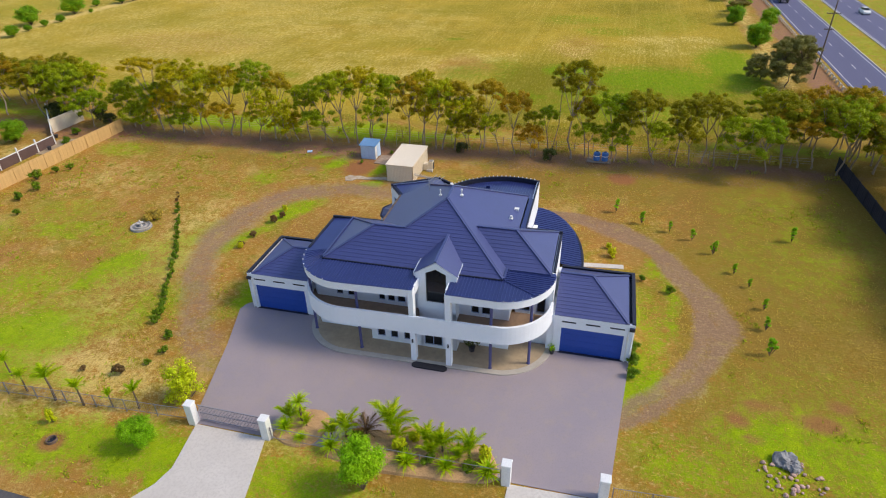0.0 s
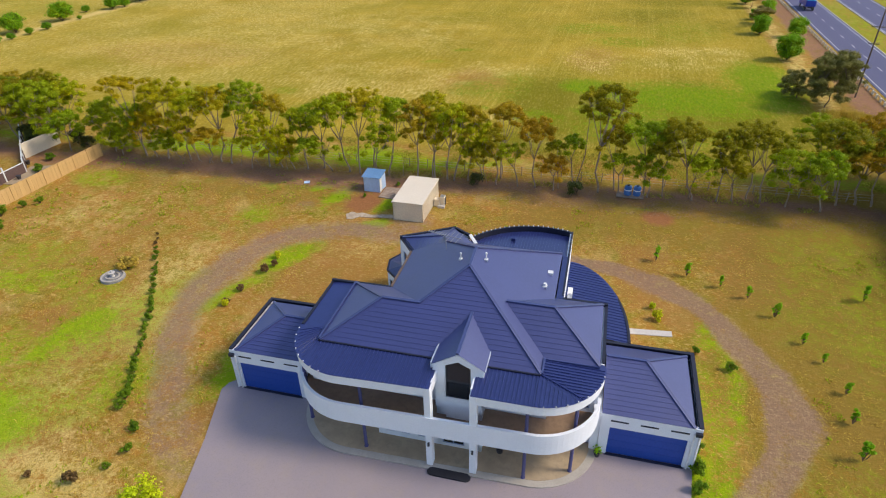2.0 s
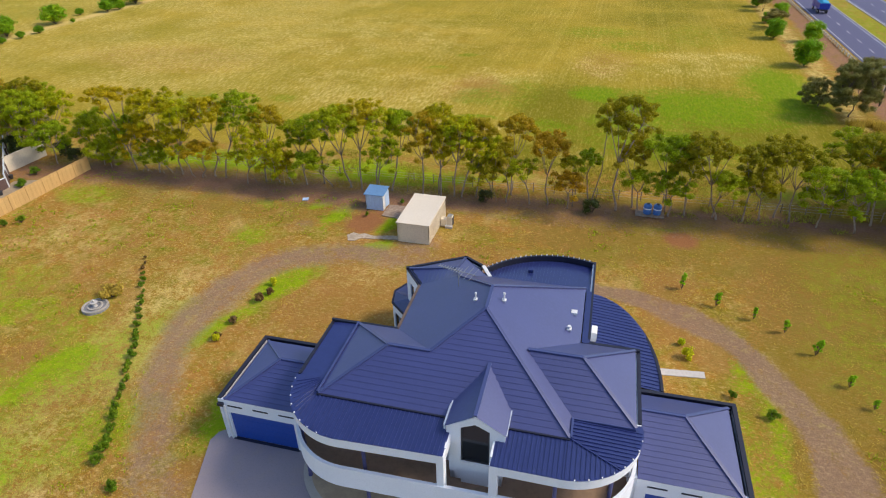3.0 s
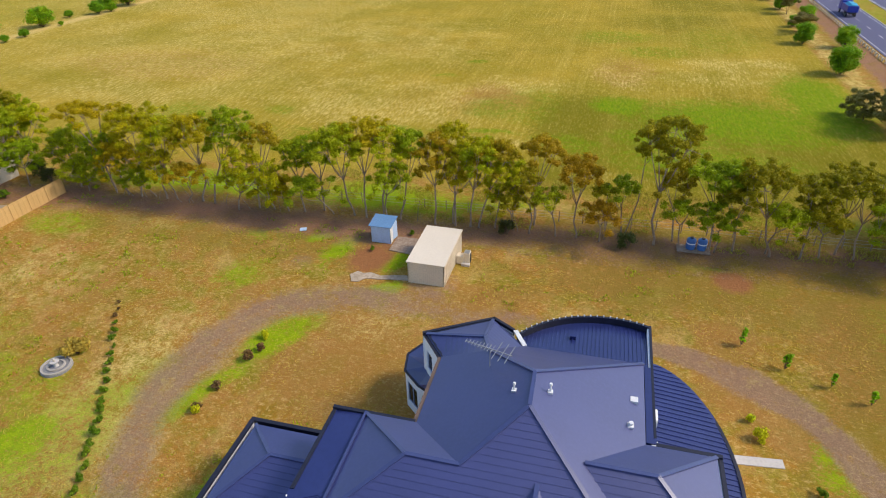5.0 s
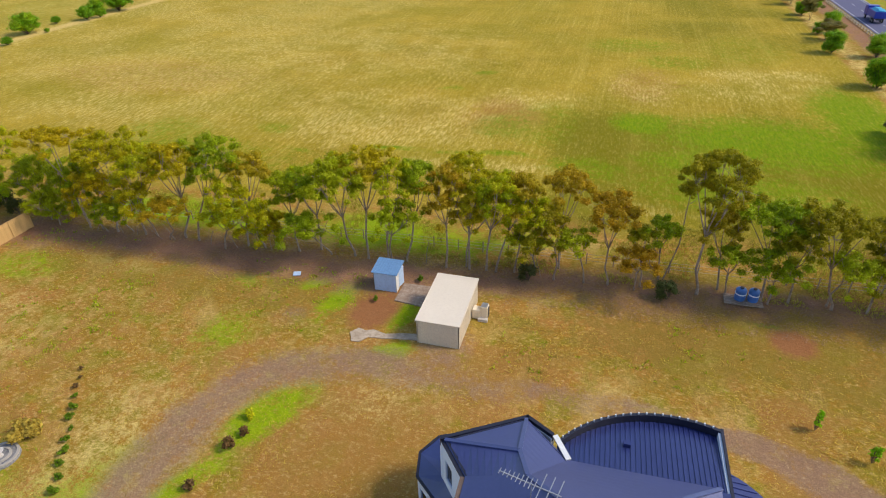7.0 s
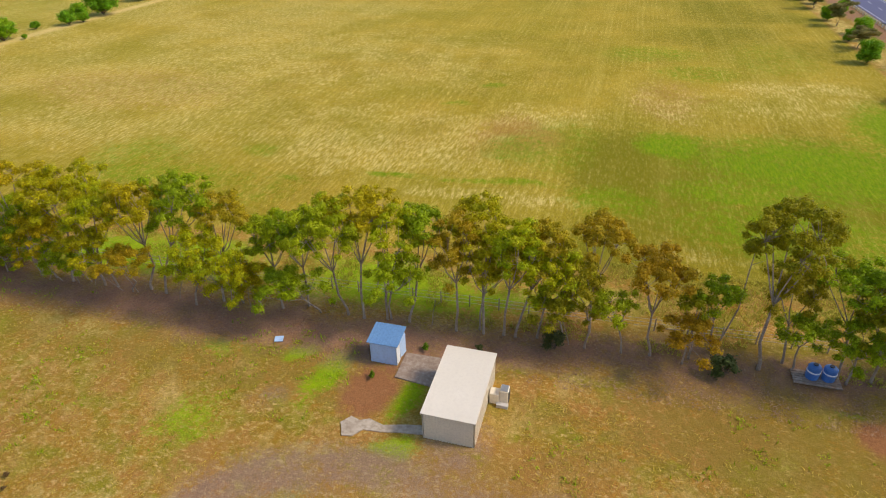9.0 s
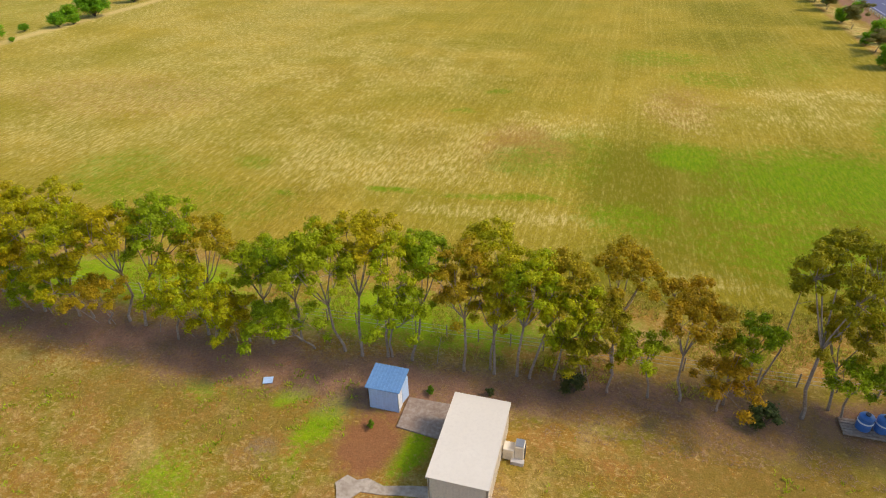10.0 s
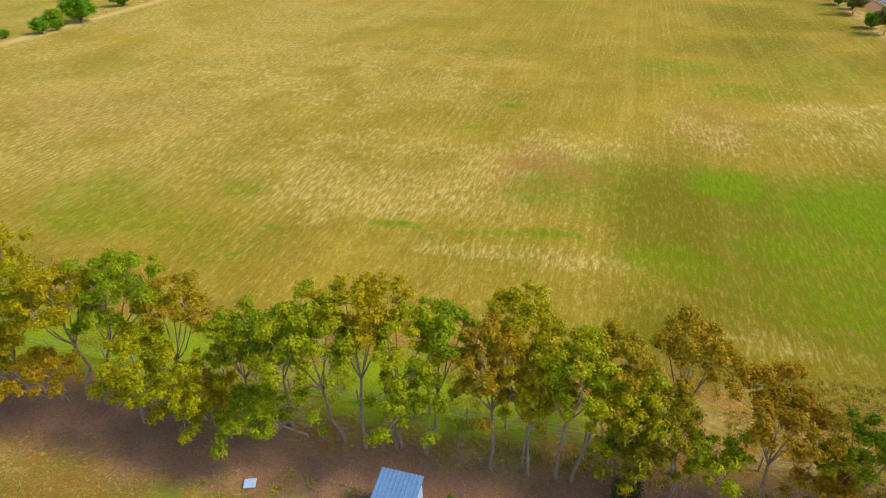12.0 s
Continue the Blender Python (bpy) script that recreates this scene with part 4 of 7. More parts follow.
ZR, ZI = 6.99, 7.10
rim_l = [(-11.6, 9.0)] + front_path(0.04)[0] + [(-1.52, -0.3)]
inn_l = [(-9.75, 9.0)] + [(-9.75, 3.8 - 1.5 * i / 18) for i in range(19)] + [(-1.55, 2.3)]
ribs = [((u, -0.28 - 0.04 * (-1.5 - u)), (u, 2.28), ZR, ZI) for u in np.arange(-7.6, -1.6, 0.25)]
ribs += [((u, 3.72 - math.sqrt(4.19 ** 2 - (u + 7.6) ** 2)), (u, 2.28), ZR, ZI) for u in np.arange(-9.58, -7.6, 0.25)]
for i in range(2, 17):
    p = L_ARC[i]
    if p[0] < -9.7:
        ribs.append((((p[0] + 0.1), p[1] + 0.15), (-9.78, min(2.3 + 0.12 * (17 - i), 3.8)), ZR, ZI))
ribbed_sheet("balcony_roof", rim_l, inn_l, ZR, ZI, ribs)
rim_r = [(1.0, -0.3)] + front_path(0.04)[1] + [(8.6, 4.2)]
inn_r = [(1.02, 2.3)] + [(4.88, 2.3 + 1.5 * i / 18) for i in range(19)] + [(4.88, 3.8)]
ribs = [((u, -0.27), (u, 2.28), ZR, ZI) for u in np.arange(1.2, 4.8, 0.25)]
# round the corner the sheet is mitred: ribs run to the front, then to the side
for u in np.arange(4.83, 7.4, 0.25):
    ribs.append(((u, 3.9 - math.sqrt(4.1 ** 2 - (u - 4.6) ** 2)), (u, 2.28 - 0.53 * max(u - 4.95, 0)), ZR, ZI - 0.11 * max(u - 4.95, 0) / 2.55))
for v in np.arange(1.15, 3.7, 0.25):
    um = max(2.3 - v, 0) / 0.53
    ribs.append(((4.55 + math.sqrt(4.1 ** 2 - (3.85 - v) ** 2), v), (4.98 + um, v), ZR, ZI - 0.11 * um / 2.55))
ribs.append(((7.5, 0.97), (4.95, 2.3), ZR + 0.03, ZI + 0.03))
ribbed_sheet("balcony_roof", rim_r, inn_r, ZR, ZI, ribs)
# upstand where the sheet meets the set-back slope
bm = bmesh.new()
box(bm, 4.86, 4.98, 2.3, 3.72, 6.9, 7.32)
part("upstand", finish(bm), M_CAP, house)
bm = bmesh.new()
box(bm, 4.86, 8.3, 3.72, 3.8, 6.9, 7.2)
part("upstand", finish(bm), M_CAP, house)
bm = bmesh.new()
box(bm, -9.85, -9.72, 2.32, 9.0, 6.9, 7.32)
part("upstand", finish(bm), M_CAP, house)
bm = bmesh.new()
box(bm, -9.8, 4.86, 2.18, 2.3, 6.95, 7.2)
part("upstand", finish(bm), M_FLASH, house)
# small fixings along the curved rim
for arcpts, rng in ((L_ARC, range(1, 17, 2)), (R_ARC, range(2, 18, 2))):
    for i in rng:
        bm = bmesh.new()
        p = arcpts[i]
        box(bm, p[0] - 0.03, p[0] + 0.03, p[1] - 0.04, p[1] + 0.04, 6.9, 7.04)
        part("rim_bracket", finish(bm), M_WHITE, house)

# walls with their openings
walls = [
    # p0, p1, z0, z1, openings
    ((-10.9, 2.6), (-1.6, 2.6), 0.0, 6.6, [(1.75, 2.35, 3.45, 5.4), (2.75, 3.6, 3.45, 5.4), (5.5, 6.05, 3.45, 5.4), (6.25, 6.9, 3.45, 5.4), (7.1, 7.8, 3.45, 5.4)]),
    ((-1.6, 2.6), (-1.6, 1.5), 0.0, 7.6, []),
    ((-1.6, 1.5), (1.4, 1.5), 0.0, 7.55, []),
    ((1.4, 1.5), (1.4, 2.6), 0.0, 7.6, []),
    ((1.4, 2.6), (5.4, 2.6), 0.0, 6.6, [(0.95, 1.6, 3.4, 5.4), (1.8, 2.5, 3.4, 5.4)]),
    ((5.4, 2.85), (5.4, 4.1), 0.0, 6.6, []),
    ((5.65, 4.1), (8.35, 4.1), 0.0, 6.6, [(0.25, 1.2, 3.15, 5.4), (1.7, 2.4, 3.15, 5.5)]),
    ((-5.85, 1.5), (-1.6, 1.5), 0.0, 2.9, [(0.5, 1.2, 0.55, 2.3), (1.65, 2.3, 0.55, 2.3), (2.8, 3.4, 0.55, 2.3)]),
    ((-5.85, 2.6), (-5.85, 1.75), 0.0, 2.9, []),
    ((8.6, 4.2), (8.6, 10.5), 0.0, 7.0, []),
    ((8.6, 10.5), (5.5, 10.5), 0.0, 7.0, []),
    ((5.5, 10.5), (5.5, 20.4), 0.0, 6.9, []),
    ((-3.0, 18.0), (-4.5, 18.95), 0.0, 6.9, []),
    ((-4.5, 18.95), (-8.75, 16.4), 0.0, 6.9, []),
    ((-8.75, 16.4), (-7.05, 14.2), 0.0, 6.9, [(0.7, 1.5, 4.6, 6.1)]),
    ((-7.05, 14.2), (-7.05, 9.15), 0.0, 6.9, []),
    ((-7.05, 9.15), (-11.75, 9.15), 0.0, 6.9, []),
    ((-11.75, 9.15), (-11.75, 3.7), 0.0, 6.9, []),
    ((-11.75, 3.7), (-10.9, 2.6), 0.0, 6.6, []),
]


def window_in(p0, p1, s0, s1, a, b_, bars=0, recess=0.1, frame_m=None):
    """A window with frame and pane in a wall's opening."""
    p0, p1 = Vector((*p0, 0)), Vector((*p1, 0))
    d = (p1 - p0).normalized()
    ang = math.degrees(math.atan2(d.y, d.x))
    o = p0 + d * s0
    w = new("window")
    w.parent = house
    w.matrix_basis = pose(o.x, o.y, a, 0, 0, ang)
    wd, ht, t = s1 - s0, b_ - a, 0.06
    bm = bmesh.new()
    box(bm, 0, t, recess - 0.04, recess + 0.06, 0, ht)
    box(bm, wd - t, wd, recess - 0.04, recess + 0.06, 0, ht)
    box(bm, t, wd - t, recess - 0.04, recess + 0.06, 0, t)
    box(bm, t, wd - t, recess - 0.04, recess + 0.06, ht - t, ht)
    for k in range(bars):
        u = wd * (k + 1) / (bars + 1)
        box(bm, u - t / 2, u + t / 2, recess - 0.04, recess + 0.06, t, ht - t)
    part("window_frame", finish(bm), frame_m or M_FRAME, w)
    bm = bmesh.new()
    box(bm, t, wd - t, recess, recess + 0.02, t, ht - t)
    part("pane", finish(bm), M_GLASS, w)
    return w


for p0, p1, z0, z1, ops in walls:
    bm = bmesh.new()
    wall_run(bm, p0, p1, z0, z1, 0.25, ops)
    part("wall", finish(bm), M_RENDER, house)
    for s0, s1, a, b_ in ops:
        window_in(p0, p1, s0, s1, a, b_, 0, 0.1, M_FRAME)
# ground-floor openings shown as framed windows standing in front-wall reveals
for u0, u1, v, a, b_, bars in ((-1.25, 0.25, 1.5, 0.5, 2.7, 1), (6.2, 7.2, 4.1, 0.15, 2.3, 0), (2.2, 2.9, 2.6, 0.55, 2.1, 0), (3.2, 3.9, 2.6, 0.55, 2.1, 0)):
    window_in((u0, v - 0.06), (u1, v - 0.06), 0, u1 - u0, a, b_, bars, 0.03)
bm = bmesh.new()
box(bm, 8.32, 8.84, 3.5, 4.18, 0, 3.6)
part("wall", finish(bm), M_RENDER, house)
bm = bmesh.new()
box(bm, 8.602, 8.84, 4.18, 10.4, 0, 3.62)
part("wall", finish(bm), M_RENDER, house)
# curved rear walls
REAR = arc(3.0, 13.8, 7.0, 7.0, 70, 146, 22)
bm = bmesh.new()
band(bm, REAR, 0.0, 6.45, 0.25)
part("wall", finish(bm), M_RENDER, house, "white curved rear wall")
bm = bmesh.new()
band(bm, REAR, 6.45, 7.0, 0.18)
part("parapet", finish(bm), M_FLASH, house, "dark blue curved parapet")
for i in range(1, 22):
    p = REAR[i]
    bm = bmesh.new()
    bar(bm, (p[0], p[1] - 0.1, 6.98), (p[0], p[1] - 0.1, 7.12), 0.08, 0.07, (0, 1, 0))
    part("rim_bracket", finish(bm), M_WHITE, house)
ribs = []
for u in np.arange(-2.6, 5.3, 0.25):
    vv = 13.8 + math.sqrt(max(49 - (u - 3.0) ** 2, 0)) - 0.2
    lo = 16.4 if u > -2.2 else 17.3
    ribs.append(((u, lo), (u, vv), 6.86, 6.50))
rim = [(p[0], p[1] - 0.1) for p in REAR[::-1]]
ribbed_sheet("rear_roof", rim, [(max(p[0], -2.3), 16.4) for p in rim], 6.50, 6.86, ribs)

# parapet upstands round the rear and sides
for p0, p1, z0, z1, th in (((5.5, 11.0), (5.5, 20.45), 6.9, 7.0, 0.14), ((8.62, 4.3), (8.62, 10.5), 6.9, 7.08, 0.2), ((8.6, 10.5), (5.45, 10.5), 6.65, 7.2, 0.22), ((-7.0, 9.15), (-11.75, 9.15), 6.75, 7.2, 0.2),
                           ((-11.75, 9.15), (-11.75, 3.7), 6.88, 7.06, 0.2), ((-4.5, 18.95), (-8.75, 16.4), 6.6, 7.15, 0.2), ((-3.0, 18.0), (-4.5, 18.95), 6.6, 7.15, 0.2), ((-8.75, 16.4), (-7.05, 14.2), 6.9, 7.02, 0.2)):
    bm = bmesh.new()
    wall_run(bm, p0, p1, z0 + 0.002, z1, th)
    part("parapet", finish(bm), M_FLASH, house, "dark blue parapet cap")
bm = bmesh.new()
box(bm, 4.98, 5.5, 10.6, 16.4, 6.6, 6.98)
part("box_gutter", finish(bm), M_DECK, house)
bm = bmesh.new()
box(bm, -7.14, -6.86, 9.0, 14.25, 6.9, 7.16)
part("gutter", finish(bm), M_RUST, house, "gutter filled with dry leaves")
bm = bmesh.new()
bar(bm, (-2.95, 17.9, 7.08), (-2.15, 16.45, 7.16), 0.28, 0.08)
part("flashing", finish(bm), M_WHITE, house, "pale lead flashing")

# posts, portico
for u, v in ((-6.3, 0.2), (4.4, 0.15), (7.25, 1.35), (-11.0, 1.75)):
    for z0, z1 in ((0.15, 2.92), (3.12, 6.32)):
        bm = bmesh.new()
        tube(bm, [(u, v, z0), (u, v, z0 + 0.05), (u, v, z0 + 0.06), (u, v, z1)], [0.15, 0.15, 0.115, 0.115], 12)
        part("post", finish(bm), M_POST, house, "blue painted round post")
for u0, u1 in ((-1.9, -1.48), (0.95, 1.4)):
    bm = bmesh.new()
    box(bm, u0, u1, -0.3, 0.25, 0, 6.97)
    bmesh.ops.bevel(bm, geom=bm.edges, offset=0.02, segments=1, affect="EDGES")
    part("pier", finish(bm), M_RENDER, house, "white rendered pier")
    bm = bmesh.new()
    box(bm, (u0 + u1) / 2 - 0.06, (u0 + u1) / 2 + 0.06, -0.4, -0.3, 2.0, 2.3)
    part("wall_lamp", finish(bm), M_DARKSTEEL, house)
for u in (-1.52, 0.96):
    bm = bmesh.new()
    box(bm, u - 0.06, u + 0.06, 0.25, 1.5, 6.3, 7.03)
    part("fascia_return", finish(bm), M_RENDER, house)
# gabled bay with a tall pointed window
GV, GE, GA = 1.42, 7.55, 8.6
UL, UR, UC = -1.72, 1.52, -0.1
bm = bmesh.new()


def outline(bm, pts, v0, v1):
    a, c = [bm.verts.new((u, v0, z)) for u, z in pts], [bm.verts.new((u, v1, z)) for u, z in pts]
    n = len(pts)
    for i in range(n):
        bm.faces.new((a[i], a[(i + 1) % n], c[(i + 1) % n], c[i]))
    return a, c


# gable face with the opening left free
wl, wr, wz0, wz1, wpk = -0.92, 0.7, 4.92, 7.6, 8.0
outer = [(UL, 7.05), (UR, 7.05), (UR, GE), (UC, GA), (UL, GE)]
for quad in ([(UL, 6.95), (wl, 6.95), (wl, wz1), (UL, GE)], [(wr, 6.95), (UR, 6.95), (UR, GE), (wr, wz1)], [(UL, GE), (wl, wz1), (UC, wpk), (UC, GA)], [(UC, wpk), (wr, wz1), (UR, GE), (UC, GA)],
             [(-1.6, 4.0), (wl, 4.0), (wl, 6.95), (-1.6, 6.95)], [(wr, 4.0), (1.4, 4.0), (1.4, 6.95), (wr, 6.95)], [(wl, 3.1), (wr, 3.1), (wr, wz0), (wl, wz0)]):
    a, c = outline(bm, quad, GV - 0.12, GV + 0.06)
    bm.faces.new(a)
    bm.faces.new(c[::-1])
part("gable", finish(bm), M_RENDER, house, "white gable with deep raking edge")
tallwin = new("window")
tallwin.parent = house
tallwin["label"] = "tall pointed dark window"
bm = bmesh.new()
a, c = outline(bm, [(wl + 0.05, wz0), (wr - 0.05, wz0), (wr - 0.05, wz1), (UC, wpk - 0.03), (wl + 0.05, wz1)], GV + 0.0, GV + 0.03)
bm.faces.new(a)
bm.faces.new(c[::-1])
part("pane", finish(bm), M_GLASS, tallwin)
bm = bmesh.new()
for u in (wl + 0.05, wr - 0.05):
    box(bm, u - 0.03, u + 0.03, GV - 0.05, GV - 0.002, wz0, wz1)
box(bm, wl + 0.05, wr - 0.05, GV - 0.05, GV - 0.002, wz0, wz0 + 0.06)
part("window_frame", finish(bm), M_DARKSTEEL, tallwin)
VB_R = 5.45
slope([(UL - 0.05, GV - 0.16, GE + 0.02), (UL - 0.05, 3.3, GE + 0.02), (UC, VB_R, GA + 0.06), (UC, GV - 0.16, GA + 0.06)], roof)
slope([(UR + 0.05, GV - 0.16, GE + 0.02), (UR + 0.05, 3.3, GE + 0.02), (UC, VB_R, GA + 0.06), (UC, GV - 0.16, GA + 0.06)], roof)
cap_line((UC, GV - 0.16, GA + 0.06), (UC, VB_R, GA + 0.06), roof, 0.2)
for u in (UL - 0.03, UR + 0.03):
    bm = bmesh.new()
    bar(bm, (u, GV - 0.1, GE - 0.02), (u, 3.9, GE + 0.02), 0.14, 0.1)
    part("gutter", finish(bm), M_TRIMBLUE, house, "pale gutter")
    bm = bmesh.new()
    wall_run(bm, (u - 0.05, 1.45), (u - 0.05, 3.4), 6.9, GE - 0.03, 0.1)
    part("wall", finish(bm), M_RENDER, house)


# ---- garages (wings of the house) ----
def garage(u0, u1, v0, v1, top, inner_side, mid, zr, apex):
    """A flat-fronted wing: walls, parapets, hipped roof and a wide panel door. inner_side: +1 where the house is at larger u."""
    d0, d1 = (u0 + 0.62, u1 - 0.75) if inner_side > 0 else (u0 + 0.75, u1 - 0.72)
    if inner_side > 0:
        d1 = u0 + 0.62 + 4.75
    else:
        d0 = u1 - 0.72 - 4.8
    bm = bmesh.new()
    wall_run(bm, (u0, v0), (u1, v0), 0, top - 0.05, 0.22, [(d0 - u0, d1 - u0, 0.0, 2.5)])
    part("wall", finish(bm), M_RENDER, house)
    out_u = u0 if inner_side > 0 else u1
    bm = bmesh.new()
    wall_run(bm, (out_u, v1) if inner_side > 0 else (out_u, v0 + 0.22), (out_u, v0 + 0.22) if inner_side > 0 else (out_u, v1), 0, top - 0.1, 0.22)
    part("wall", finish(bm), M_RENDER, house)
    bm = bmesh.new()
    wall_run(bm, (u1, v1), (u0, v1), 0, top - 0.1, 0.22)
    part("wall", finish(bm), M_RENDER, house)
    # parapet caps on the outer and rear sides
    bm = bmesh.new()
    wall_run(bm, (u1, v1 + 0.02), (u0, v1 + 0.02), top - 0.45, top + 0.05, 0.26)
    part("parapet", finish(bm), M_FLASH, house, "dark blue parapet cap")
    bm = bmesh.new()
    if inner_side > 0:
        wall_run(bm, (u0 - 0.02, v1 - 0.25), (u0 - 0.02, v0 + 0.05), top - 0.098, top + 0.05, 0.28)
    else:
        wall_run(bm, (u1 + 0.02, v0 + 0.05), (u1 + 0.02, v1 - 0.25), top - 0.098, top + 0.05, 0.28)
    part("parapet", finish(bm), M_FLASH, house, "dark blue parapet cap")
    # hipped roof inside the parapets
    a0, a1 = (u0 + 0.5, u1) if inner_side > 0 else (u0, u1 - 0.5)
    b0, b1 = v0 - 0.02, v1 - 0.45
    ef = top - 0.02
    if inner_side > 0:
        ap = (apex, mid, zr)
        en = (a1, mid, zr)
        slope([(a0, b0, ef), (a1, b0, ef), en, ap], roof)
        slope([(a0, b1, ef), (a0, b0, ef), ap], roof)
        slope([(a1, b1, ef), (a0, b1, ef), ap, en], roof)
        for q in ((a0, b0, ef), (a0, b1, ef), en):
            cap_line(ap, q, roof, 0.2)
    else:
        ap = (apex, mid, zr)
        en = (a0, mid, zr)
        slope([(a0, b0, ef), (a1, b0, ef), ap, en], roof)
        slope([(a1, b0, ef), (a1, b1, ef), ap], roof)
        slope([(a1, b1, ef), (a0, b1, ef), en, ap], roof)
        for q in ((a1, b0, ef), (a1, b1, ef), en):
            cap_line(ap, q, roof, 0.2)
    bm = bmesh.new()
    box(bm, u0 + 0.24, u1 - 0.24, v0 + 0.24, v1 - 0.28, top - 0.7, top - 0.45)
    part("box_gutter", finish(bm), M_FLASH, house)
    # door of four panels
    door = new("garage_door")
    door.parent = house
    door["label"] = "bright blue panelled garage door, closed"
    door.matrix_basis = pose((d0 + d1) / 2, v0 + 0.12, 0)
    w = d1 - d0
    for k in range(4):
        bm = bmesh.new()
        box(bm, -w / 2, w / 2, 0, 0.05, 0.02 + k * 0.62, 0.02 + (k + 1) * 0.62 - 0.015)
        bmesh.ops.bevel(bm, geom=bm.edges, offset=0.008, segments=1, affect="EDGES")
        part("door_panel", finish(bm), M_DOOR, door)
    # thin dark vents over the door, threshold, drain spout and downpipes
    for k in range(3):
        bm = bmesh.new()
        c = u0 + (u1 - u0) * (0.19 + 0.3 * k)
        box(bm, c - 0.55, c + 0.55, v0 - 0.02, v0 + 0.05, top - 0.62, top - 0.5)
        part("wall_vent", finish(bm), M_FLASH, house)
    bm = bmesh.new()
    box(bm, d0 - 0.1, d1 + 0.1, v0 - 0.14, v0 + 0.1, 0.0, 0.035)
    part("threshold", finish(bm), M_FLASH, house)
    for uu in ((u0 + 0.12, u0 + 0.45) if inner_side > 0 else (u1 - 0.12, u1 - 0.45)):
        bm = bmesh.new()
        tube(bm, [(uu, v0 - 0.07, 0.0), (uu, v0 - 0.07, top - 0.5)], [0.06, 0.06], 8)
        part("downpipe", finish(bm), M_WHITE, house)
    bm = bmesh.new()
    uu = u0 + 0.2 if inner_side > 0 else u1 - 0.2
    box(bm, uu - 0.2, uu + 0.2, v0 - 0.2, v0 - 0.005, top - 0.55, top - 0.3)
    part("rain_head", finish(bm), M_FLASH, house)


garage(-18.05, -11.8, 3.45, 10.0, 3.68, 1, 7.0, 4.6, -15.05)
garage(8.85, 14.98, 3.45, 10.65, 3.68, -1, 7.5, 5.0, 11.5)

# low curved roof round the far corner
RIM = arc(5.6, 11.0, 5.0, 9.5, 0, 90, 24)
bm = bmesh.new()
band(bm, RIM, 0.0, 3.2, 0.22)
part("wall", finish(bm), M_RENDER, house, "white curved wall")
bm = bmesh.new()
band(bm, [(p[0] + 0.05, p[1]) for p in RIM], 3.2, 3.5, 0.2)
part("parapet", finish(bm), M_FLASH, house, "dark blue curved gutter")
ribs = []
for v in np.arange(11.2, 20.3, 0.36):
    u = 5.6 + 5.0 * math.sqrt(max(1 - ((v - 11.0) / 9.5) ** 2, 0)) - 0.15
    if u > 5.9:
        ribs.append(((5.55, v), (u, v), 3.95, 3.95 - (u - 5.55) / 5.0 * 0.55))
bm = bmesh.new()
a = [bm.verts.new((p[0], p[1], 3.95 - (p[0] - 5.55) / 5.0 * 0.55)) for p in RIM]
c = [bm.verts.new((5.52, p[1], 3.95)) for p in RIM]
for i in range(len(RIM) - 2):
    bm.faces.new((a[i], a[i + 1], c[i + 1], c[i]))
add_ribs(part("rear_roof", finish(bm), M_DECK, house, "dark blue ribbed low curved roof"), ribs)

# low bay at the rear corner
BAY = [(-7.1, 14.5), (-8.9, 15.4), (-10.2, 16.6), (-10.5, 18.2), (-9.7, 19.6), (-7.8, 20.4), (-5.2, 19.4)]
bm = bmesh.new()
for i in range(6):
    ln = (Vector(BAY[i + 1]) - Vector(BAY[i])).length
    wall_run(bm, BAY[i + 1], BAY[i], 0, 3.25, 0.2, [(0.25, ln - 0.25, 0.7, 2.5)] if i in (0, 1, 2) else [])
part("wall", finish(bm), M_RENDER, house, "white faceted bay wall")
for i in (0, 1, 2):
    ln = (Vector(BAY[i + 1]) - Vector(BAY[i])).length
    window_in(BAY[i + 1], BAY[i], 0.25, ln - 0.25, 0.7, 2.5, 1, 0.08)
BTOP = [(-7.0, 14.5), (-7.6, 15.0), (-8.3, 15.9), (-8.7, 16.4), (-7.9, 17.0), (-6.5, 17.8), (-4.6, 18.9)]
for i in range(6):
    q = [Vector((*BAY[i], 3.3)), Vector((*BAY[i + 1], 3.3)), Vector((*BTOP[i + 1], 4.1)), Vector((*BTOP[i], 4.1))]
    raw_part("bay_roof", [tuple(v) for v in q] + [tuple(v - Vector((0, 0, 0.12))) for v in q], [(0, 1, 2, 3), (7, 6, 5, 4), (0, 4, 5, 1), (1, 5, 6, 2), (3, 2, 6, 7), (0, 3, 7, 4)], M_DECK, house)
for i in range(6):
    bm = bmesh.new()
    bar(bm, (*BAY[i], 3.28), (*BAY[i + 1], 3.28), 0.16, 0.14)
    part("gutter", finish(bm), M_FLASH, house)


# roof fittings
def roof_vent(u, v, z, hgt=0.5, r=0.09, flash=0.3):
    e = new("roof_vent")
    e.parent = roof
    e["label"] = "pale vent pipe on a flashing plate"
    bm = bmesh.new()
    tube(bm, [(u, v, z - 0.1), (u, v, z + hgt), (u, v, z + hgt + 0.01), (u, v, z + hgt + 0.12)], [r, r, r * 1.6, r * 1.5], 10)
    part("pipe", finish(bm), M_WHITE, e)
    bm = bmesh.new()
    box(bm, u - flash, u + flash, v - flash, v + flash, z - 0.02, z + 0.1)
    part("flashing", finish(bm), M_WHITE, e)


def left_z(u):
    return EAVE + (ZP - EAVE) / 5.95 * (u + 6.9)


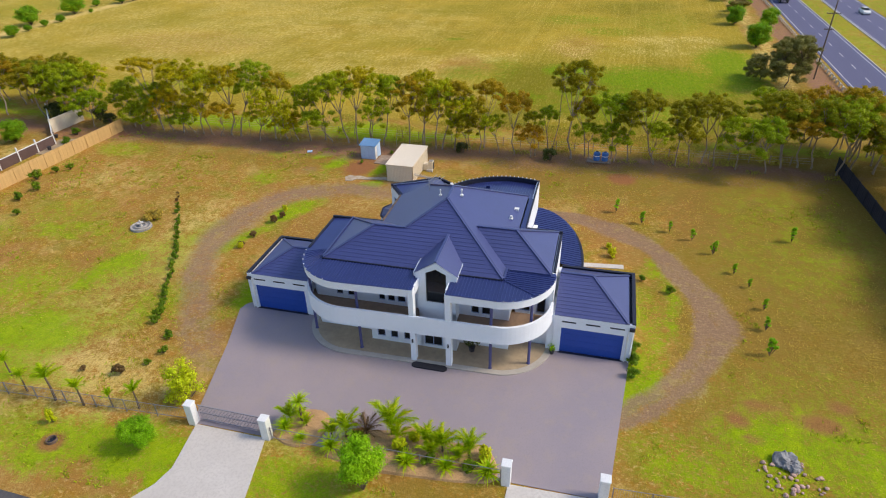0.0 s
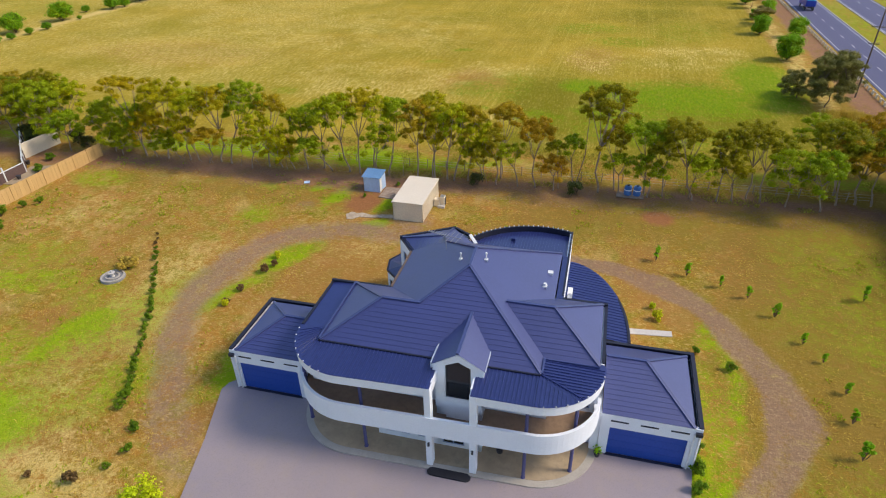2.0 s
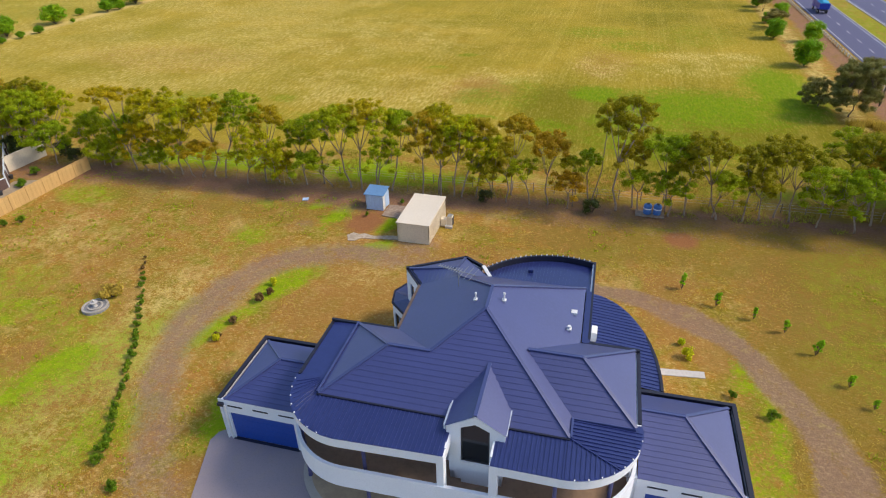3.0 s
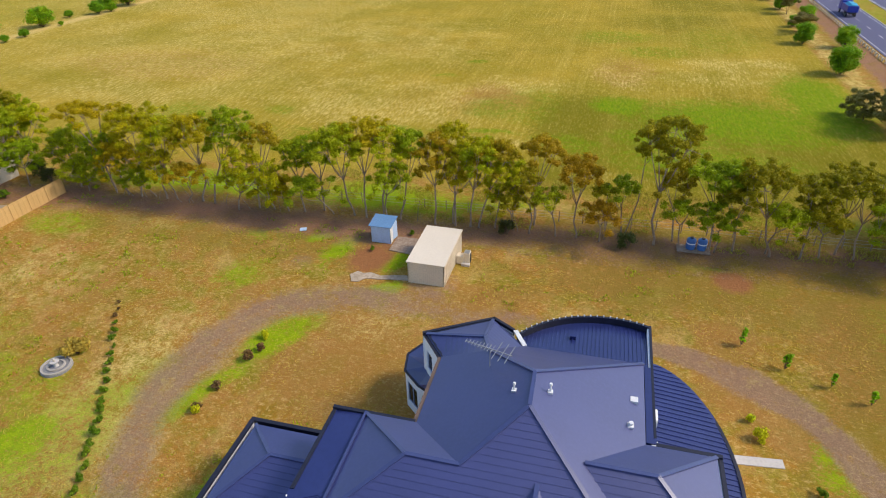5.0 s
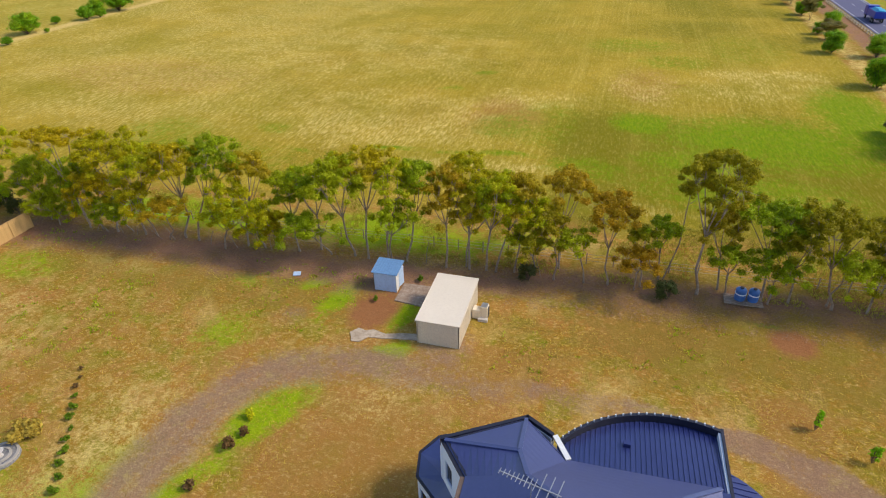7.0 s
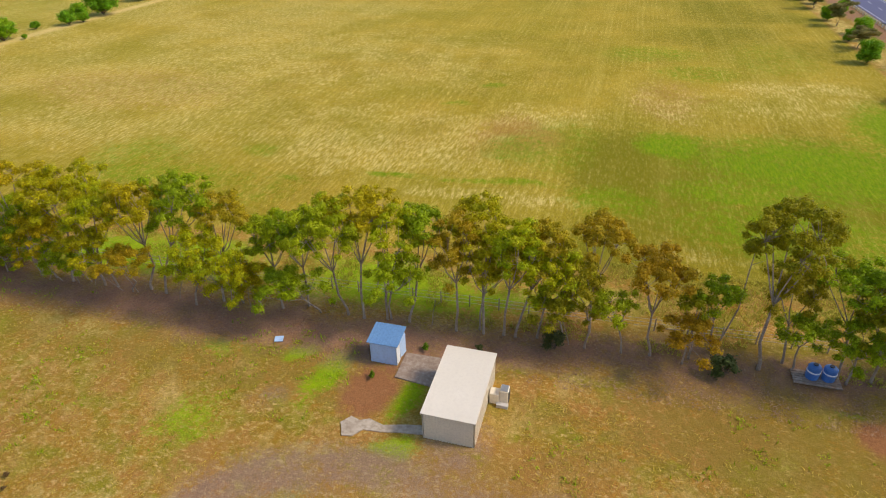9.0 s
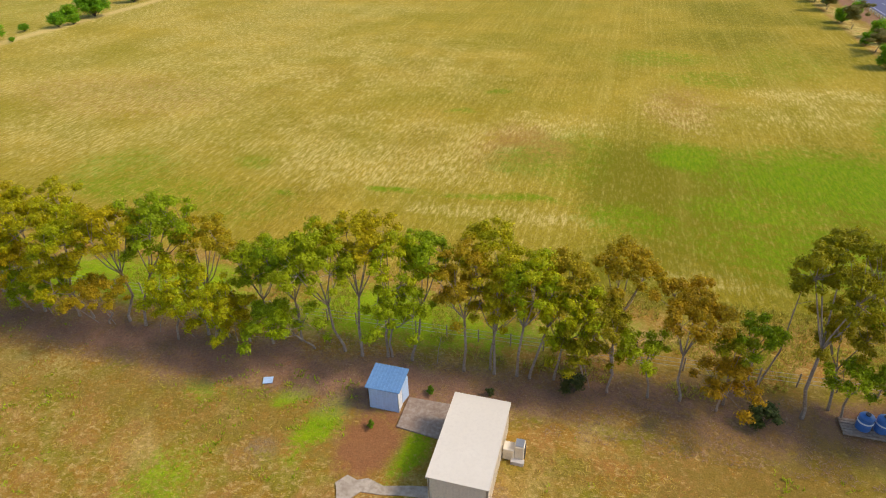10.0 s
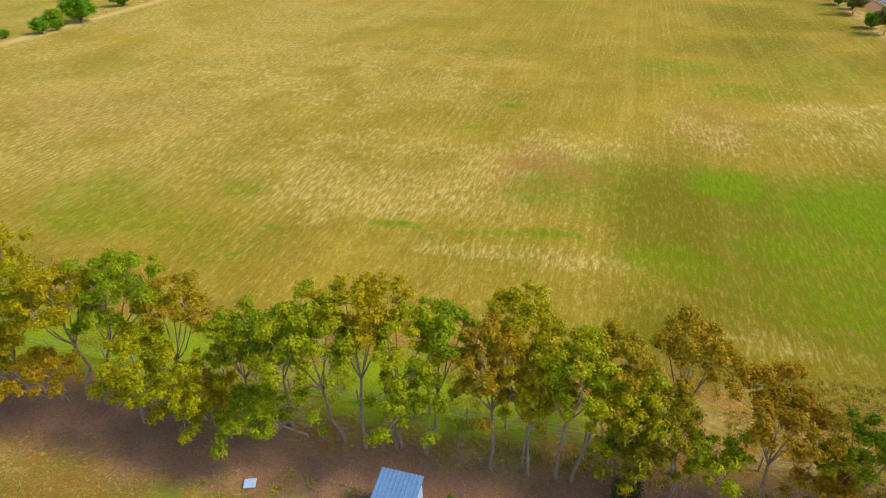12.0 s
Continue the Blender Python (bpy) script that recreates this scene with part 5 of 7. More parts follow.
def right_z(u):
    return ZP - (ZP - EAVE) / 5.9 * (u + 0.95)


roof_vent(-1.9, 9.9, left_z(-1.9) + 0.02, 0.45, 0.045, 0.12)
roof_vent(-0.1, 10.15, right_z(-0.1) + 0.02, 0.5, 0.05, 0.13)
roof_vent(4.1, 10.9, right_z(4.1) + 0.02, 0.18, 0.08, 0.16)
bm = bmesh.new()
box(bm, 4.1, 4.5, 12.7, 13.1, right_z(4.3) - 0.05, right_z(4.3) + 0.14)
part("roof_hatch", finish(bm), M_WHITE, roof, "small white roof cowl")
bm = bmesh.new()
box(bm, 0.5, 0.85, 18.3, 18.55, 6.7, 6.95)
part("roof_cowl", finish(bm), M_DECK, house)
AU, AV = -3.6, 12.3
ant = thing("antenna", HOUSE @ pose(AU, AV, left_z(AU), 0, 0, -14), "metal television aerial on a short mast above the roof", "antenna")
bm = bmesh.new()
tube(bm, [(0, 0, -0.05), (0, 0, 1.35)], [0.03, 0.025], 6)
part("mast", finish(bm), M_STEEL, ant)
bm = bmesh.new()
bar(bm, (-1.5, 0, 1.3), (1.3, 0, 1.3), 0.05, 0.05)
part("boom", finish(bm), M_STEEL, ant)
for k in range(12):
    x = -1.45 + 0.2 * k if k < 9 else 0.4 + 0.38 * (k - 9)
    half = 0.16 + 0.02 * k if k < 9 else 0.75
    bm = bmesh.new()
    bar(bm, (x, -half, 1.34), (x, half, 1.34), 0.035, 0.03)
    part("element", finish(bm), M_STEEL, ant)

ac = thing("air_conditioner", HOUSE @ pose(5.85, 14.9, 3.95), "white air conditioner unit on the low curved roof", "air conditioner")
bm = bmesh.new()
box(bm, -0.2, 0.2, -0.45, 0.45, 0.06, 0.85)
bmesh.ops.bevel(bm, geom=bm.edges, offset=0.03, segments=2, affect="EDGES")
part("casing", finish(bm), M_WHITE, ac)
bm = bmesh.new()
tube(bm, [(0.2, 0.12, 0.48), (0.225, 0.12, 0.48)], [0.27, 0.27], 20)
part("fan_grille", finish(bm), M_DARKSTEEL, ac)
bm = bmesh.new()
box(bm, -0.2, 0.2, -0.4, -0.34, -0.06, 0.06)
box(bm, -0.2, 0.2, 0.34, 0.4, -0.06, 0.06)
part("bracket", finish(bm), M_STEEL, ac)
jb = thing("meter_box", HOUSE @ pose(5.85, 13.1, 3.9), "small white box on the low curved roof", "box")
bm = bmesh.new()
box(bm, -0.2, 0.2, -0.22, 0.22, 0, 0.4)
bmesh.ops.bevel(bm, geom=bm.edges, offset=0.03, segments=1, affect="EDGES")
part("casing", finish(bm), M_WHITE, jb)
mat_ = thing("door_mat", HOUSE @ pose(-0.3, -0.72, 0.03), "long black rubber mat with rounded ends", "mat")
bm = bmesh.new()
prism(bm, arc(-1.15, 0, 0.3, 0.3, 90, 270, 10) + arc(1.15, 0, 0.3, 0.3, -90, 90, 10), 0, 0.12)
bmesh.ops.bevel(bm, geom=bm.edges, offset=0.03, segments=1, affect="EDGES")
part("rubber", finish(bm), M_MAT, mat_)


# ---- paving ----
def paving(name, pts, z0, z1, m, label, frame_m=None):
    bm = bmesh.new()
    prism(bm, pts, z0, z1)
    ob = part(name, finish(bm), m, None)
    if frame_m:
        ob.matrix_basis = frame_m
    return tagged(ob, label, "paving", kind="structure")


paving("driveway", [(-15.4, -10.1), (13.3, -9.75), (13.85, -8.0), (14.95, 3.6), (14.9, 4.2), (-18.2, 4.2), (-18.9, 3.6), (-19.1, 2.8), (-18.8, 1.9), (-17.6, -1.8)], -0.15, 0.02, M_DRIVE, "wide mauve-grey exposed aggregate driveway", HOUSE)
paving("driveway_apron", [(-26.0, 24.3), (-25.3, 20.6), (-25.6, 19.2), (-27.2, 16.6), (-18.4, 16.6), (-19.3, 19.6), (-20.5, 24.4)], -0.15, 0.035, M_CONC, "pale concrete driveway crossover")
paving("driveway_apron", [(-3.5, 25.0), (-3.6, 19.0), (-5.0, 16.6), (4.6, 16.6), (3.0, 19.5), (2.3, 25.3)], -0.15, 0.035, M_CONC, "pale concrete driveway crossover")
paving("path", [(-1.0, 51.5), (2.9, 52.0), (2.85, 52.7), (-1.0, 52.2)], -0.1, 0.05, M_CONC, "narrow concrete path beside the house")
paving("path", [(-32.4, 65.5), (-31.9, 66.2), (-31.2, 66.0), (-30.6, 66.3), (-29.5, 66.0), (-28.1, 66.4), (-26.7, 66.7), (-26.65, 65.9), (-28.2, 65.7), (-29.5, 65.4), (-30.7, 65.3), (-31.2, 64.6), (-31.9, 64.5), (-32.1, 65.0)], -0.1, 0.03, M_RUBBLE, "rough concrete strip in front of the shed")
paving("slab", [(-30.3, 70.5), (-27.2, 70.2), (-27.1, 73.3), (-30.3, 73.2)], -0.1, 0.05, M_DUSTY, "dusty concrete slab between hut and shed")
paving("road_near", [(-400, 4.0), (400, 14.0), (400, 21.0), (2, 16.3), (-36, 16.3), (-400, 9.0)], -0.2, 0.0, M_STREET, "dark asphalt street in front of the plot")

# ---- highway ----
for x0, x1 in ((38.9, 47.2), (53.0, 62.4)):
    paving("road", [(x0, -300), (x1, -300), (x1, 900), (x0, 900)], -0.3, -0.02, M_ASPHALT, "blue-grey asphalt carriageway of a divided road")
for x in (39.5, 46.7, 53.4, 61.9):
    bm = bmesh.new()
    box(bm, x - 0.09, x + 0.09, -300, 900, -0.019, -0.014)
    tagged(part("edge_line", finish(bm), M_LINE, None), "white painted edge line on the road", "road marking", kind="structure")
for x in (43.1, 57.7):
    for k in range(22):
        bm = bmesh.new()
        box(bm, x - 0.08, x + 0.08, 96 + k * 9, 99 + k * 9, -0.019, -0.014)
        tagged(part("lane_dash", finish(bm), M_LINE, None), "white lane dash on the road", "road marking", "lane dashes", "structure")
for x in (47.35, 52.85):
    bm = bmesh.new()
    box(bm, x - 0.1, x + 0.1, -300, 900, -0.3, 0.06)
    tagged(part("kerb", finish(bm), M_CONC, None), "pale concrete kerb of the median", "kerb", kind="structure")
rail = thing("guard_rail", pose(37.6, 0, 0), "white crash barrier along the road shoulder", "barrier")
bm = bmesh.new()
box(bm, -0.04, 0.04, 92, 330, 0.32, 0.5)
part("beam", finish(bm), M_EDGE, rail)
post_me = None
for k in range(110):
    if post_me is None:
        bm = bmesh.new()
        box(bm, -0.26, -0.04, -0.3, 0.3, -0.2, 0.5)
        bmesh.ops.bevel(bm, geom=bm.edges, offset=0.03, segments=1, affect="EDGES")
        o = part("barrier_block", finish(bm), M_CREAM, rail)
        post_me = o.data
    else:
        o = new("barrier_block", post_me)
        o.parent = rail
    o.matrix_basis = pose(0, 92.5 + k * 2.1, 0)
pole = thing("power_pole", pose(34.2, 123.5, 0, 0, 0.6, 0), "tall weathered timber power pole with cross arms", "power pole")
bm = bmesh.new()
tube(bm, [(0, 0, -0.3), (0, 0, 8), (0, 0, 16)], [0.14, 0.12, 0.09], 10)
part("pole", finish(bm), M_DARKBARK, pole)
for z, l in ((15.2, 1.3), (11.2, 1.1), (8.6, 0.8)):
    bm = bmesh.new()
    bar(bm, (-l, 0.1, z), (l, 0.1, z), 0.1, 0.12)
    part("cross_arm", finish(bm), M_DARKBARK, pole)
    for s in (-0.9, -0.4, 0.4, 0.9):
        bm = bmesh.new()
        tube(bm, [(s * l, 0.1, z + 0.06), (s * l, 0.1, z + 0.25)], [0.05, 0.04], 6)
        part("insulator", finish(bm), M_STONE, pole)


# ---- vehicles ----
def wheels(parent, xs, ys, r, w):
    for x in xs:
        for y in ys:
            wh = new("wheel")
            wh.parent = parent
            bm = bmesh.new()
            s = w / 2
            tube(bm, [(x - s, y, r), (x - s * 0.8, y, r), (x + s * 0.8, y, r), (x + s, y, r)], [r * 0.85, r, r, r * 0.85], 18)
            part("tyre", finish(bm), M_TYRE, wh)
            bm = bmesh.new()
            tube(bm, [(x - s - 0.01, y, r), (x + s + 0.01, y, r)], [r * 0.55, r * 0.55], 14)
            part("rim", finish(bm), M_STEEL, wh)


def loft(bm, sections):
    rings = [[bm.verts.new(p) for p in s] for s in sections]
    n = len(rings[0])
    for a, c in zip(rings, rings[1:]):
        for k in range(n):
            bm.faces.new((a[k], a[(k + 1) % n], c[(k + 1) % n], c[k]))
    bm.faces.new(rings[0][::-1])
    bm.faces.new(rings[-1])


car = thing("car", pose(58.9, 187.5, -0.02, 0, 0, 180), "white sedan on the far carriageway", "car")
bm = bmesh.new()
loft(bm, [[(-0.85 * a, y, 0.3), (0.85 * a, y, 0.3), (0.88 * a, y, z - 0.1), (0.8 * a, y, z), (-0.8 * a, y, z), (-0.88 * a, y, z - 0.1)] for y, z, a in ((-2.3, 0.7, 0.88), (-2.1, 0.95, 1), (-0.9, 1.0, 1), (0.9, 0.98, 1), (2.0, 0.85, 1), (2.3, 0.65, 0.85))])
part("body", finish(bm), M_WHITE, car)
bm = bmesh.new()
loft(bm, [[(-0.74 * a, y, z0), (0.74 * a, y, z0), (0.6 * a, y, z1), (-0.6 * a, y, z1)] for y, z0, z1, a in ((-1.7, 0.95, 1.0, 1), (-1.1, 0.97, 1.42, 0.95), (0.2, 0.97, 1.46, 0.95), (1.1, 0.95, 1.0, 1))])
part("cabin_glass", finish(bm), M_GLASS, car)
bm = bmesh.new()
loft(bm, [[(-0.55, y, z), (0.55, y, z), (0.5, y, z + 0.04), (-0.5, y, z + 0.04)] for y, z in ((-1.1, 1.42), (-0.4, 1.46), (0.25, 1.45))])
part("roof_panel", finish(bm), M_WHITE, car)
wheels(car, (-0.78, 0.78), (-1.4, 1.4), 0.32, 0.22)
for x in (-0.6, 0.6):
    bm = bmesh.new()
    box(bm, x - 0.18, x + 0.18, 2.25, 2.33, 0.55, 0.68)
    part("headlight", finish(bm), M_STEEL, car)

truck = thing("truck", pose(42.2, 203.0, -0.02), "bright blue tipper truck with a cyan tarpaulin over its load", "truck")
bm = bmesh.new()
loft(bm, [[(-1.2 * a, y, 0.9), (1.2 * a, y, 0.9), (1.2 * a, y, z), (-1.2 * a, y, z)] for y, z, a in ((1.9, 2.9, 0.96), (2.2, 3.0, 1), (3.6, 2.95, 1), (4.0, 2.0, 0.98))])
part("cab", finish(bm), M_TRUCK, truck)
bm = bmesh.new()
box(bm, -1.05, 1.05, 3.75, 3.9, 2.0, 2.75)
part("windscreen", finish(bm), M_GLASS, truck)
bm = bmesh.new()
prism(bm, [(-1.22, -4.0), (1.22, -4.0), (1.22, 1.6), (-1.22, 1.6)], 1.15, 2.6)
bmesh.ops.bevel(bm, geom=bm.edges, offset=0.06, segments=1, affect="EDGES")
part("tray", finish(bm), M_TRUCK, truck)
bm = bmesh.new()
loft(bm, [[(-1.1 * a, y, 2.58), (1.1 * a, y, 2.58), (0.7 * a, y, z), (-0.6 * a, y, z + 0.1)] for y, z, a in ((-3.9, 2.75, 0.9), (-2.8, 3.1, 1), (-1.5, 2.95, 1), (-0.3, 3.05, 1), (0.4, 2.8, 0.85))])
part("tarpaulin", finish(bm), M_TARP, truck, "crumpled cyan tarpaulin")
bm = bmesh.new()
box(bm, -0.5, 0.5, -3.8, 3.8, 0.7, 1.1)
part("chassis", finish(bm), M_DARKSTEEL, truck)
wheels(truck, (-1.0, 1.0), (-2.9, -1.7, 2.9), 0.5, 0.3)


# ---- sheds and yard things ----
def ribbed_wall(bm, p0, p1, z0, z1a, z1b, step=0.2, depth=0.03, th=0.05):
    """A sheet wall with upright ribs; its top runs from z1a to z1b."""
    p0, p1 = Vector((*p0, 0)), Vector((*p1, 0))
    d = (p1 - p0).normalized()
    n = Vector((d.y, -d.x, 0))
    ln = (p1 - p0).length
    q = [p0, p1, p1 - n * th, p0 - n * th]
    lo = [bm.verts.new((v.x, v.y, z0)) for v in q]
    hi = [bm.verts.new((v.x, v.y, z)) for v, z in zip(q, (z1a, z1b, z1b, z1a))]
    bm.faces.new(lo[::-1])
    bm.faces.new(hi)
    for i in range(4):
        bm.faces.new((lo[i], lo[(i + 1) % 4], hi[(i + 1) % 4], hi[i]))
    ribs = []
    k = step / 2
    while k < ln:
        a = p0 + d * k
        z = z1a + (z1b - z1a) * k / ln
        ribs.append(((a.x + n.x * depth / 2, a.y + n.y * depth / 2, z0), (a.x + n.x * depth / 2, a.y + n.y * depth / 2, z - 0.02), step * 0.45, depth, n))
        k += step
    return ribs


def sheet_wall(name, p0, p1, z0, z1a, z1b, m, parent, step=0.2, depth=0.03, th=0.05):
    bm = bmesh.new()
    ribs = ribbed_wall(bm, p0, p1, z0, z1a, z1b, step, depth, th)
    ob = part(name, finish(bm), m, parent)
    for r in ribs:
        bm = bmesh.new()
        bar(bm, *r)
        part("rib", finish(bm), m, ob)
    return ob


shed = thing("shed", pose(-24.9, 68.9, 0), "cream corrugated steel garden shed with a pale flat roof", "shed")
X0, X1, Y0, Y1 = -1.7, 1.7, -3.15, 3.15
for p0, p1, za, zb in (((X0, Y0), (X1, Y0), 2.2, 2.2), ((X1, Y0), (X1, Y1), 2.2, 2.4), ((X1, Y1), (X0, Y1), 2.4, 2.4), ((X0, Y1), (X0, Y0), 2.4, 2.2)):
    sheet_wall("wall_panel", p0, p1, -0.05, za, zb, M_CREAM, shed)
bm = bmesh.new()
bar(bm, (0, Y0 - 0.12, 2.24), (0, Y1 + 0.1, 2.45), X1 * 2 + 0.2, 0.05)
sr = part("roof", finish(bm), M_SHEDROOF, shed, "pale sheet roof, nearly flat")
k = X0 - 0.02
while k < X1 + 0.05:
    bm = bmesh.new()
    bar(bm, (k, Y0 - 0.12, 2.267), (k, Y1 + 0.1, 2.477), 0.05, 0.014)
    part("rib", finish(bm), M_SHEDROOF, sr)
    k += 0.2
for x in (X0, X1):
    bm = bmesh.new()
    bar(bm, (x * 1.06, Y0 - 0.12, 2.2), (x * 1.06, Y1 + 0.1, 2.41), 0.04, 0.16)
    part("barge_board", finish(bm), M_SHEDROOF, shed)

unit = thing("water_heater", pose(-22.35, 70.1, 0), "cream heater unit with a dark side vent beside the shed", "water heater")
bm = bmesh.new()
box(bm, -0.75, -0.05, -0.35, 0.35, 0, 0.9)
bmesh.ops.bevel(bm, geom=bm.edges, offset=0.03, segments=1, affect="EDGES")
part("base_box", finish(bm), M_CREAM, unit)
bm = bmesh.new()
box(bm, -0.05, 0.55, -0.3, 0.4, 0.05, 1.25)
bmesh.ops.bevel(bm, geom=bm.edges, offset=0.04, segments=1, affect="EDGES")
part("casing", finish(bm), M_CREAM, unit)
bm = bmesh.new()
box(bm, 0.552, 0.6, -0.2, 0.3, 0.2, 1.1)
part("side_vent", finish(bm), M_DARKSTEEL, unit)
bm = bmesh.new()
box(bm, 0.0, 0.5, -0.25, 0.35, 1.255, 1.3)
part("lid", finish(bm), M_STEEL, unit)
bm = bmesh.new()
box(bm, -0.2, 0.6, -0.6, -0.3, -0.05, 0.22)
part("plinth", finish(bm), M_CONC, unit)

hut = thing("garden_hut", pose(-31.6, 72.65, 0), "small pale blue tin hut with a blue sheet roof", "shed")
X0, X1, Y0, Y1 = -1.05, 1.05, -0.9, 0.95
for p0, p1, za, zb in (((X0, Y0), (X1, Y0), 1.85, 1.85), ((X1, Y1), (X0, Y1), 2.05, 2.05), ((X0, Y1), (X0, Y0), 2.05, 1.85)):
    sheet_wall("wall_panel", p0, p1, -0.05, za, zb, M_HUT, hut, 0.35, 0.015, 0.03)
sheet_wall("wall_panel", (X1, Y0), (X1, -0.15), -0.05, 1.85, 1.9, M_WHITE, hut, 0.35, 0.015, 0.03)
sheet_wall("wall_panel", (X1, 0.7), (X1, Y1), -0.05, 2.0, 2.05, M_WHITE, hut, 0.35, 0.015, 0.03)
bm = bmesh.new()
box(bm, -0.4, 0.4, -0.02, 0.02, 0.02, 1.85)
o = part("door", finish(bm), M_HUT, hut, "pale blue door, standing ajar")
o.matrix_basis = pose(X1 + 0.06, 0.32, 0, 0, 0, 78)
bm = bmesh.new()
bar(bm, (0, Y0 - 0.15, 1.88), (0, Y1 + 0.12, 2.16), X1 * 2 + 0.35, 0.04)
hr = part("roof", finish(bm), M_HUTROOF, hut, "blue ribbed sheet roof")
k = X0 - 0.1
while k < X1 + 0.15:
    bm = bmesh.new()
    bar(bm, (k, Y0 - 0.15, 1.91), (k, Y1 + 0.12, 2.19), 0.06, 0.035)
    part("rib", finish(bm), M_HUTROOF, hr)
    k += 0.24

for i, (x, y) in enumerate(((-1.35, 77.9), (-0.3, 77.95))):
    d = thing("water_drum", pose(x, y, 0.1), "blue plastic water drum with a pale band", "drum", "drums under the trees")
    bm = bmesh.new()
    tube(bm, [(0, 0, 0), (0, 0, 0.08), (0, 0, 0.5), (0, 0, 0.56), (0, 0, 1.0), (0, 0, 1.1), (0, 0, 1.18)], [0.40, 0.44, 0.45, 0.43, 0.45, 0.38, 0.2], 20)
    part("barrel", finish(bm), M_TANK, d)
    bm = bmesh.new()
    tube(bm, [(0, 0, 0.62), (0, 0, 0.72)], [0.465, 0.465], 20)
    part("band", finish(bm), M_WHITE, d)
    bm = bmesh.new()
    tube(bm, [(0, 0, 1.16), (0, 0, 1.26)], [0.16, 0.16], 14)
    part("cap", finish(bm), M_DARKSTEEL, d)
pal = thing("pallet", pose(-1.1, 77.8, 0), "weathered timber platform under the drums", "pallet")
for k in range(6):
    bm = bmesh.new()
    box(bm, -1.5, 1.6, -0.7 + k * 0.25, -0.5 + k * 0.25, 0.02, 0.1)
    part("board", finish(bm), M_DUSTY, pal)
sheet = thing("scrap_sheet", pose(-40.7, 72.2, 0.03, 4, 0, 20), "small pale blue scrap sheet lying on the grass", "scrap")
bm = bmesh.new()
box(bm, -0.35, 0.35, -0.3, 0.3, 0, 0.05)
part("sheet", finish(bm), M_HUT, sheet)

fount = thing("fountain", pose(-49.6, 47.9, 0), "round grey stone fountain with ringed basin and pale bowl, dry", "fountain")
bm = bmesh.new()
tube(bm, [(0, 0, -0.1), (0, 0, 0.1), (0, 0, 0.14)], [1.15, 1.15, 1.1], 32)
part("base", finish(bm), M_STONE, fount)
for r0, z0, z1, m in ((1.12, 0.14, 0.24, M_EDGE), (0.68, 0.14, 0.26, M_EDGE)):
    bm = bmesh.new()
    band(bm, arc(0, 0, r0, r0, 0, 360, 32), z0 + 0.002, z1, 0.15)
    part("basin_ring", finish(bm), m, fount)
bm = bmesh.new()
tube(bm, [(0, 0, 0.14), (0, 0, 0.45), (0, 0, 0.55), (0, 0, 0.6), (0, 0, 0.58)], [0.2, 0.12, 0.3, 0.34, 0.28], 20)
part("bowl", finish(bm), M_CONC, fount, "pale upper bowl")
bm = bmesh.new()
tube(bm, [(0, 0, 0.56), (0, 0, 0.8), (0, 0, 0.9)], [0.07, 0.1, 0.03], 12)
part("finial", finish(bm), M_CONC, fount)


# ---- fences and gates ----
def picket_fence(p0, p1, label, h=1.15, step=2.4, pickets=True):
    p0, p1 = Vector((*p0, 0)), Vector((*p1, 0))
    d = p1 - p0
    ln = d.length
    f = thing("fence", pose(p0.x, p0.y, 0, 0, 0, math.degrees(math.atan2(d.y, d.x))), label, "fence")
    n = max(1, round(ln / step))
    for k in range(n + 1):
        bm = bmesh.new()
        box(bm, ln * k / n - 0.03, ln * k / n + 0.03, -0.03, 0.03, -0.2, h + 0.05)
        part("post", finish(bm), M_GATE, f)
    for z in (0.2, h):
        bm = bmesh.new()
        box(bm, 0, ln, -0.015, 0.015, z - 0.018, z + 0.018)
        part("rail", finish(bm), M_GATE, f)
    if not pickets:
        return f
    bm = bmesh.new()
    box(bm, -0.006, 0.006, -0.006, 0.006, 0.1, h)
    first = part("picket", finish(bm), M_GATE, f)
    first.location.x = 0.15
    for k in range(2, int(ln / 0.15)):
        o = new("picket", first.data)
        o.parent = f
        o.location.x = 0.15 * k
    return f


picket_fence((-44.5, 23.1), (-26.7, 24.5), "grey tubular steel front fence")
picket_fence((-20.0, 24.45), (-4.0, 25.05), "grey post and rail front fence behind the garden bed", 1.15, 5.4, False)
picket_fence((2.9, 25.5), (26.0, 27.2), "grey tubular steel front fence")
for x, y in ((-26.25, 24.45), (-20.4, 24.55), (-3.65, 25.1), (2.35, 25.5)):
    g = thing("gate_pillar", pose(x, y, 0, 0, 0, 1.3), "white rendered gate pillar with a capped top", "pillar", "gate pillars")
    bm = bmesh.new()
    box(bm, -0.29, 0.29, -0.29, 0.29, -0.2, 1.84)
    bmesh.ops.bevel(bm, geom=bm.edges, offset=0.02, segments=1, affect="EDGES")
    part("shaft", finish(bm), M_WHITE, g)
    bm = bmesh.new()
    box(bm, -0.33, 0.33, -0.33, 0.33, 1.84, 1.93)
    bmesh.ops.bevel(bm, geom=bm.edges, offset=0.03, segments=1, affect="EDGES")
    part("cap", finish(bm), M_WHITE, g)
gate = thing("sliding_gate", pose(-25.85, 24.75, 0, 0, 0, 1.0), "grey steel sliding gate with upright bars, closed", "gate")
for z in (0.15, 0.8, 1.5):
    bm = bmesh.new()
    box(bm, 0, 5.1, -0.03, 0.03, z - 0.04, z + 0.04)
    part("rail", finish(bm), M_GATE, gate)
for k in range(44):
    bm = bmesh.new()
    box(bm, 0.05 + k * 0.116, 0.08 + k * 0.116, -0.012, 0.012, 0.19, 1.46)
    part("bar", finish(bm), M_GATE, gate)

